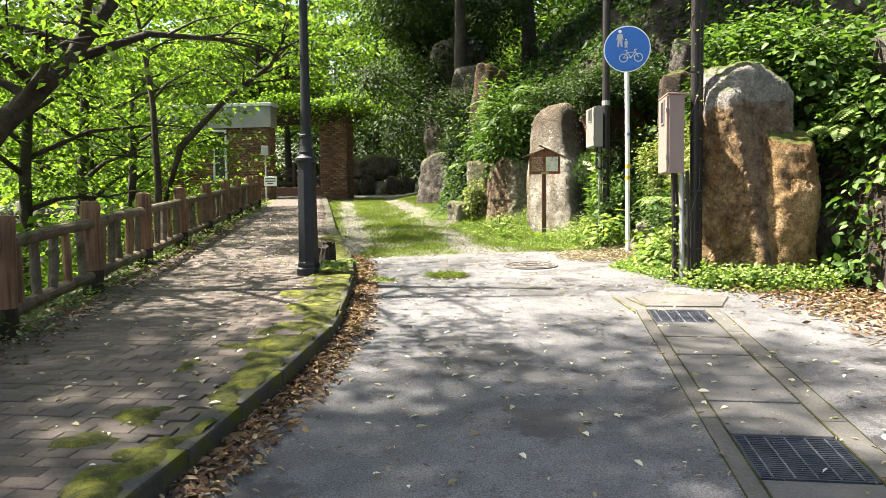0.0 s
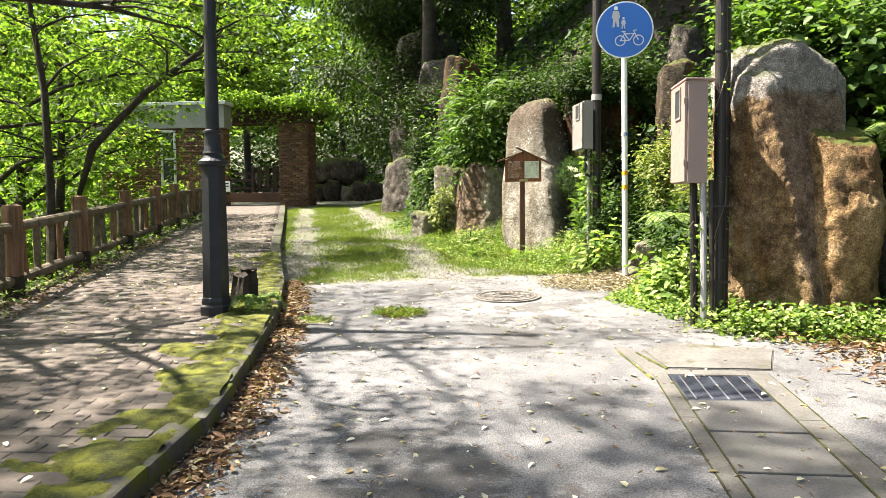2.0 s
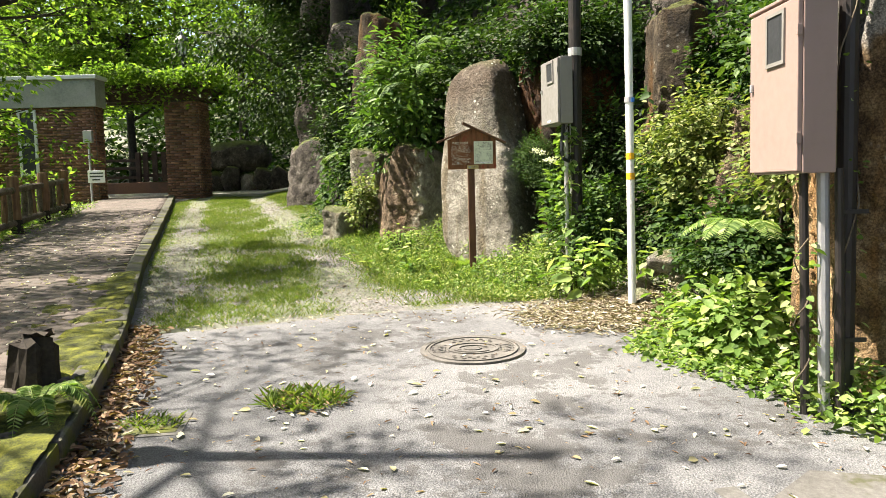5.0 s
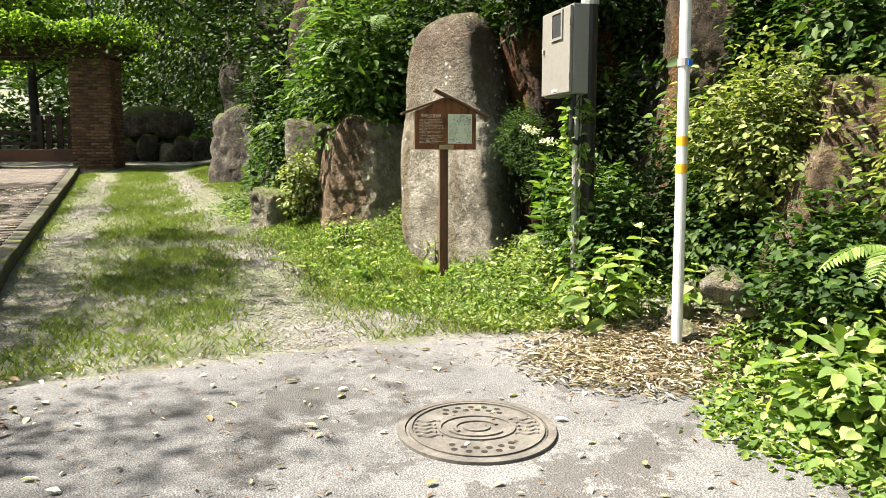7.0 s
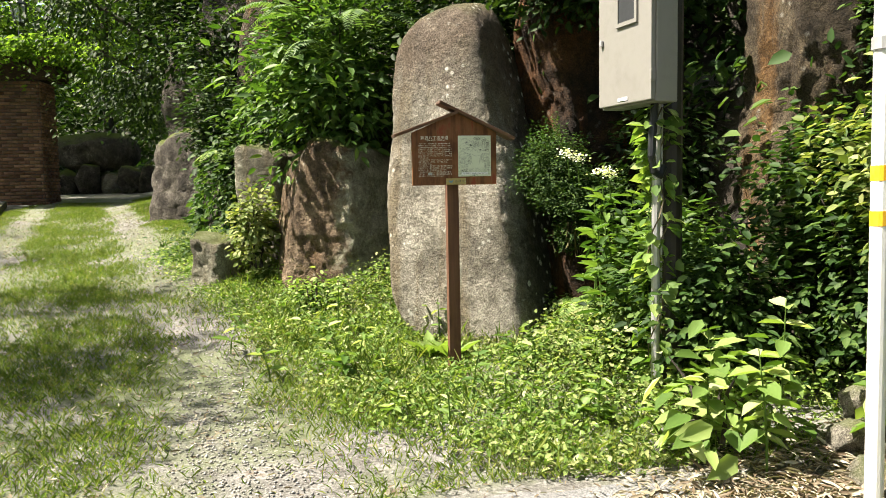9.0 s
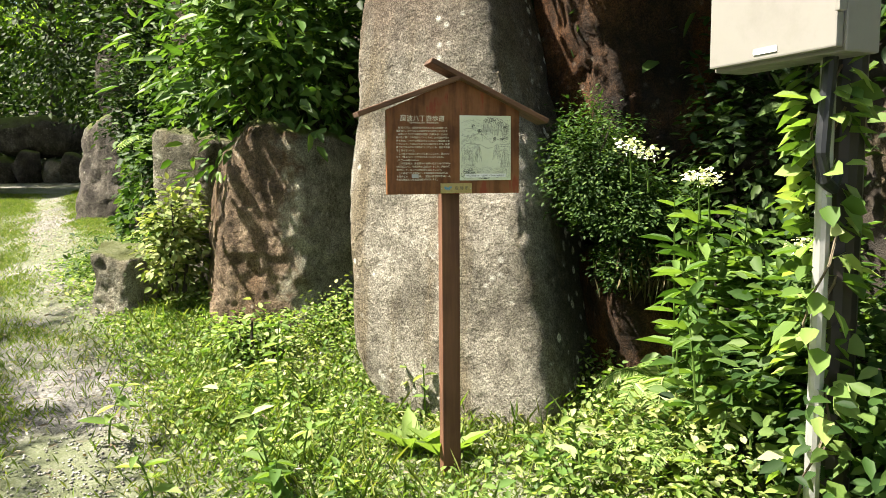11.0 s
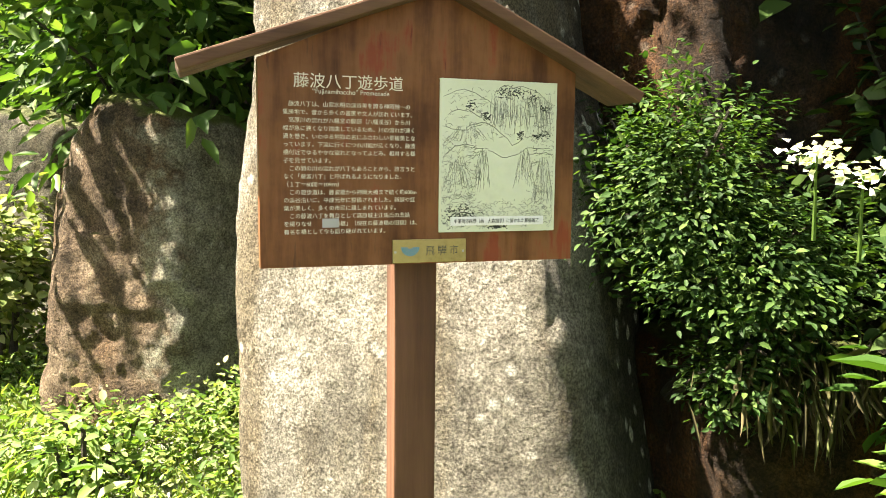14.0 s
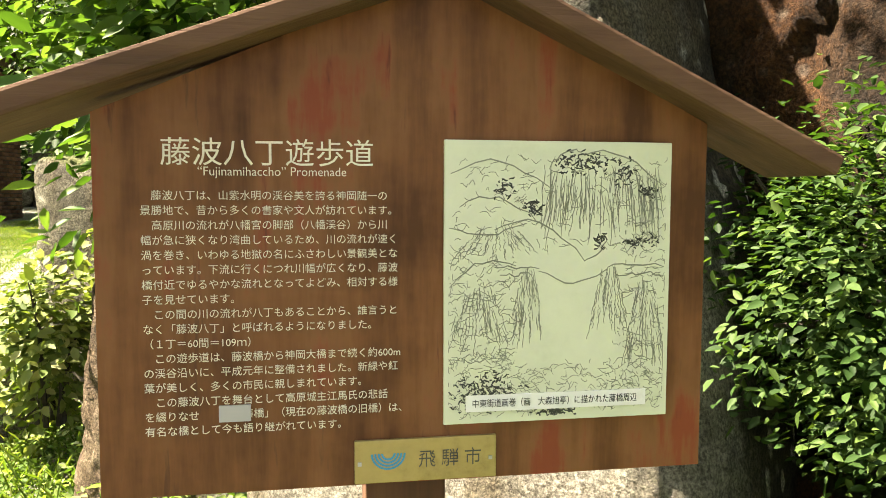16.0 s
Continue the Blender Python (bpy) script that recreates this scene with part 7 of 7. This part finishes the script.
for k, (x, y, h, n, l) in enumerate(((-0.98, 13.35, 0.42, 7, 0.12), (-1.25, 13.1, 0.3, 5, 0.1), (-1.65, 13.0, 0.28, 5, 0.13), (-0.7, 12.25, 0.2, 4, 0.09), (-0.85, 12.65, 0.24, 5, 0.1), (0.1, 12.15, 0.3, 6, 0.12), (0.3, 11.8, 0.34, 6, 0.12), (0.55, 11.65, 0.4, 7, 0.13), (0.2, 11.4, 0.28, 5, 0.1), (-0.45, 11.6, 0.18, 4, 0.07), (0.7, 11.3, 0.42, 7, 0.13), (-1.35, 12.4, 0.22, 4, 0.12), (-0.15, 11.75, 0.22, 5, 0.08), (1.0, 10.1, 0.3, 6, 0.1), (1.1, 9.6, 0.34, 6, 0.11), (0.95, 9.25, 0.22, 5, 0.09))):
    weed("upright weed with broad bright green leaves", x, y, h, n, l, 200 + k)


def dandelion(x, y, seed):
    g = np.random.default_rng(seed)
    t = thing("weed", "rosette of broad upright leaves at the stone's foot", "weed", (x, y, ground_z(x, y)), "weeds")
    n = 9
    a = np.linspace(0, 6.0, n) + g.normal(0, 0.2, n)
    for k in a:
        out = np.array([[math.cos(k), math.sin(k), 1.1]])
        leaf_cloud("leaf", np.zeros((1, 3)), out, out * [[-1, -1, 0]] + [[0, 0, 1]], g.uniform(0.13, 0.24, 1), 0.36, LEAF_LIGHT, t, fine=True, droop=0.25)


for k in range(16):
    a, q = k * 2.4, 0.08 + 0.05 * math.sqrt(k)
    x, y = 0.68 + 1.15 * q * math.cos(a), 12.1 + q * math.sin(a)
    weed("tall leafy plant with long bright leaves and white flowers", x, y, 0.62 + 0.34 * math.sin(k * 1.9) ** 2, 9, 0.17, 260 + k, 0.36, 0.4, 0.5, LEAF_MID)
scatter = random.Random(17)
for k in range(34):
    x, y = scatter.uniform(-1.5, 0.75), scatter.uniform(11.35, 13.4)
    if bank_edge(x, y) > 0.6 and x < cliff_x(y) - 0.4 and math.hypot(x + 0.25, y - 12.6) > 0.4:
        weed("young weed with soft green leaves among the ground plants", x, y, scatter.uniform(0.12, 0.3), scatter.choice((3, 4, 5)), scatter.uniform(0.06, 0.13), 300 + k, scatter.uniform(0.4, 0.62), 0.3, 0.3, LEAF_MID if k % 3 else LEAF_LIGHT)
for k, (x, y, h, l) in enumerate(((0.62, 10.72, 0.5, 0.16), (0.78, 10.9, 0.62, 0.17), (0.5, 10.95, 0.36, 0.15), (1.02, 10.7, 0.4, 0.13))):
    weed("tall weed with heart-shaped leaves by the leaf litter", x, y, h, 6, l, 350 + k, 0.66, 0.35, 0.2)
dandelion(-0.42, 12.72, 231)
dandelion(-0.3, 12.62, 232)


def pebbles():
    """Loose pale gravel on the two wheel tracks."""
    g = np.random.default_rng(99)
    P = []
    while len(P) < 15000:
        for x, y in zip(g.uniform(-7, 0.6, 3000), 10.2 + 12 * g.random(3000) ** 1.6):
            if x > kerb_x(y) + 0.05 and y > lerp_at(ROAD_END, x) - 0.05 and g.random() < 1.05 - smooth(0.08, 0.38, track_gap(x, y)) and x < cliff_x(y) - 0.3:
                P.append((x, y, ground_z(x, y) + 0.004))
    P = np.array(P[:15000])
    n = len(P)
    s = g.uniform(0.003, 0.0105, (n, 1))
    corner = np.array([(1, 0, 0), (-1, 0, 0), (0, 1, 0), (0, -1, 0), (0, 0, 0.6), (0, 0, -0.6)])
    a = g.uniform(0, 6.28, n)
    jig = corner[None] * g.uniform(0.6, 1.2, (n, 6, 1))
    rx = jig[:, :, 0] * np.cos(a)[:, None] - jig[:, :, 1] * np.sin(a)[:, None]
    ry = jig[:, :, 0] * np.sin(a)[:, None] + jig[:, :, 1] * np.cos(a)[:, None]
    v = np.stack([rx, ry, jig[:, :, 2]], 2) * s[:, None] + P[:, None]
    f = np.array([(0, 2, 4), (2, 1, 4), (1, 3, 4), (3, 0, 4), (2, 0, 5), (1, 2, 5), (3, 1, 5), (0, 3, 5)])
    F = (f[None] + 6 * np.arange(n)[:, None, None]).reshape(-1, 3)
    tagged(from_arrays("gravel", v.reshape(-1, 3), F, PEBBLE), "pale loose gravel on the wheel tracks", "gravel", kind="stuff")


STRAW = leaf_mat("dry_grass", [(0.0, (0.06, 0.05, 0.025)), (0.6, (0.14, 0.12, 0.06)), (1.0, (0.1, 0.13, 0.04))], 0.2, 0.8)


def dry_grass():
    """A shock of dry grass hanging over the edge of the hollow."""
    g = np.random.default_rng(404)
    n = 300
    P = np.stack([g.normal(0.68, 0.1, n), g.normal(12.78, 0.05, n), g.normal(1.46, 0.035, n)], 1)
    way = np.stack([g.normal(-0.15, 0.3, n), g.normal(-0.45, 0.25, n), g.normal(-0.7, 0.45, n)], 1)
    ob = leaf_cloud("dry_grass", P, way, near_up(n, 0.5), g.uniform(0.05, 0.15, n), 0.012, STRAW, fine=True, droop=0.3)
    tagged(ob, "dry straw-coloured grass hanging over the hollow", "grass", kind="stuff")


dry_grass()
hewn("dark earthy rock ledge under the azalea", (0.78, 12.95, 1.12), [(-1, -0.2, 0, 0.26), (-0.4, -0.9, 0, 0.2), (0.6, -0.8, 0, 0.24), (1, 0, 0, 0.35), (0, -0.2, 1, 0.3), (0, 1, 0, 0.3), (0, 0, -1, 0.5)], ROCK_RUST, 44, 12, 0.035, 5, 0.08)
PEBBLE = random_tint("pebble", [(0.0, (0.13, 0.125, 0.115)), (0.6, (0.26, 0.25, 0.23)), (1.0, (0.42, 0.41, 0.38))], 0.9, 0.3, 80.0, (0.2, 0.18, 0.14), 0.3)
pebbles()


def pergola_leaves():
    g = np.random.default_rng(61)
    n = 14000
    P = np.stack([g.uniform(-10.6, -6.6, n), g.uniform(25.0, 28, n), base_z(26) + 3.16 + 0.3 * g.random(n)], 1)
    P[:, 2] += np.array([0.25 * noise.noise((p[0] * 1.5, p[1] * 1.5, 0)) for p in P])
    lump = np.array([noise.noise((p[0] * 0.9, p[1] * 0.9, 4)) for p in P])
    P[:, 2] += 0.45 * np.maximum(lump, -0.2) * g.random(n)
    P = P[(lump > -0.25) | (g.random(n) < 0.3)]
    n = len(P)
    hang = g.random(n) < 0.1
    P[hang, 2] -= g.random(hang.sum()) * 0.7
    ob = leaf_cloud("climbing_vine", P, random_dirs(n, -0.3), near_up(n, 0.5), g.uniform(0.09, 0.17, n), 0.5, LEAF_TREE)
    tagged(ob, "climbing vine foliage covering the pergola", "vine", kind="stuff")


pergola_leaves()


def far_woods():
    """Leafy slopes across the gorge and behind the lane's end."""
    g = np.random.default_rng(71)
    n = 32000
    k = n // 2
    a = np.stack([g.uniform(-48, -24, k), g.uniform(-10, 75, k), np.zeros(k)], 1)
    b = np.stack([g.uniform(-45, 14, n - k), g.uniform(42, 62, n - k), np.zeros(n - k)], 1)
    P = np.concatenate([a, b])
    lump = np.array([noise.noise((p[0] * 0.22, p[1] * 0.22, 0)) for p in P])
    P[:, 2] = np.array([ground_z(p[0], p[1]) for p in P]) + g.random(n) * (4.5 + 6 * lump)
    ob = leaf_cloud("far_woods", P, random_dirs(n, -0.2), near_up(n, 0.5), g.uniform(0.45, 0.95, n), 0.7, LEAF_TREE)
    tagged(ob, "distant wooded slope across the gorge", "woods", kind="stuff")


far_woods()
carpet("gorge_undergrowth", "leafy undergrowth on the slope below the railing", 20000, (-27, -11, -2, 34, lambda x, y: 1.0 if x < fence_line(y) - 3 else 0), (0.2, 0.42), 0.6, LEAF_TREE, lambda x, y: 1.9, 27, False)
carpet("undergrowth", "dark undergrowth behind the lane's end", 15000, (-15, 3, 31.5, 43, lambda x, y: smooth(31.5, 34, y)), (0.16, 0.36), 0.6, LEAF_DARK, lambda x, y: 0.5 + 4.0 * smooth(33, 38, y), 28, False)


def moss_cushions():
    """Moss creeping over the kerb's inner edge and the last row of bricks."""
    bm = bmesh.new()
    n_w = 14
    grid = []
    for s in np.arange(12.5, 24.5, 0.035):
        x, y, a = smooth_arc(s)
        nx, ny = -math.cos(a), math.sin(a)
        row = []
        for k in range(n_w + 1):
            q = 0.02 + 0.6 * k / n_w
            px, py = x + nx * q, y + ny * q
            wide = 0.2 + 0.28 * smooth(3.5, 7.0, y) * smooth(11, 8.5, y)
            v = noise.fractal((px * 3.2, py * 3.2, 1.0), 0.8, 2.0, 5) * 0.9 + 0.62 * smooth(wide + 0.14, 0.1, q) - 0.16 - 0.5 * smooth(0.06, 0.0, q) - 0.12 * smooth(4.5, 3.0, y)
            row.append((px, py, base_z(py) + 0.113 + min(0.03, 0.09 * v) + 0.004 * noise.noise((px * 60, py * 60, 0)), v))
        grid.append(row)
    made = {}
    for j in range(len(grid) - 1):
        for i in range(n_w):
            quad = [(j, i + 1), (j, i), (j + 1, i), (j + 1, i + 1)]
            if max(grid[a][b][3] for a, b in quad) > 0.05:
                vs = []
                for key in quad:
                    if key not in made:
                        made[key] = bm.verts.new(grid[key[0]][key[1]][:3])
                    vs.append(made[key])
                bm.faces.new(vs)
    tagged(mesh_ob("moss", bm, MOSS, None, True), "yellow-green moss cushions along the kerb", "moss", kind="stuff")


moss_cushions()


def climber(label, x, y, z0, z1, r, n, leaf, seed, material=LEAF_LIGHT):
    """A vine winding up a pole."""
    g = np.random.default_rng(seed)
    t = thing("climbing_vine", label, "vine", (x, y, z0))
    h = z1 - z0
    part("stem", tubed([(math.cos(k * 1.1) * (r + 0.006), math.sin(k * 1.1) * (r + 0.006), h * k / 16) for k in range(17)], 0.004, 5), LOG_RAIL, t)
    f = g.random(n) ** 0.8
    a = g.uniform(0, 6.283, n)
    P = np.stack([np.cos(a) * (r + 0.02), np.sin(a) * (r + 0.02), f * h], 1)
    way = np.stack([np.cos(a), np.sin(a), g.normal(-0.3, 0.4, n)], 1)
    leaf_cloud("vine_foliage", P, way, near_up(n, 0.4), g.uniform(0.6, 1.3, n) * leaf, 0.7, material, t, fine=True)


climber("small-leaved vine winding up the black pole", 1.34, 8.24, base_z(8.24) + 0.1, 3.4, 0.05, 90, 0.035, 91)
climber("leafy vine climbing the steel conduit", 0.53, 11.55, base_z(11.5) + 0.1, 2.1, 0.03, 150, 0.075, 92)
climber("leafy vine climbing the grey conduit", 0.59, 11.61, base_z(11.6) + 0.1, 2.0, 0.03, 90, 0.07, 93)
climber("leafy vine climbing the cable pipes", 1.12, 8.2, base_z(8.2), 1.3, 0.03, 60, 0.05, 94)
sidewalk()
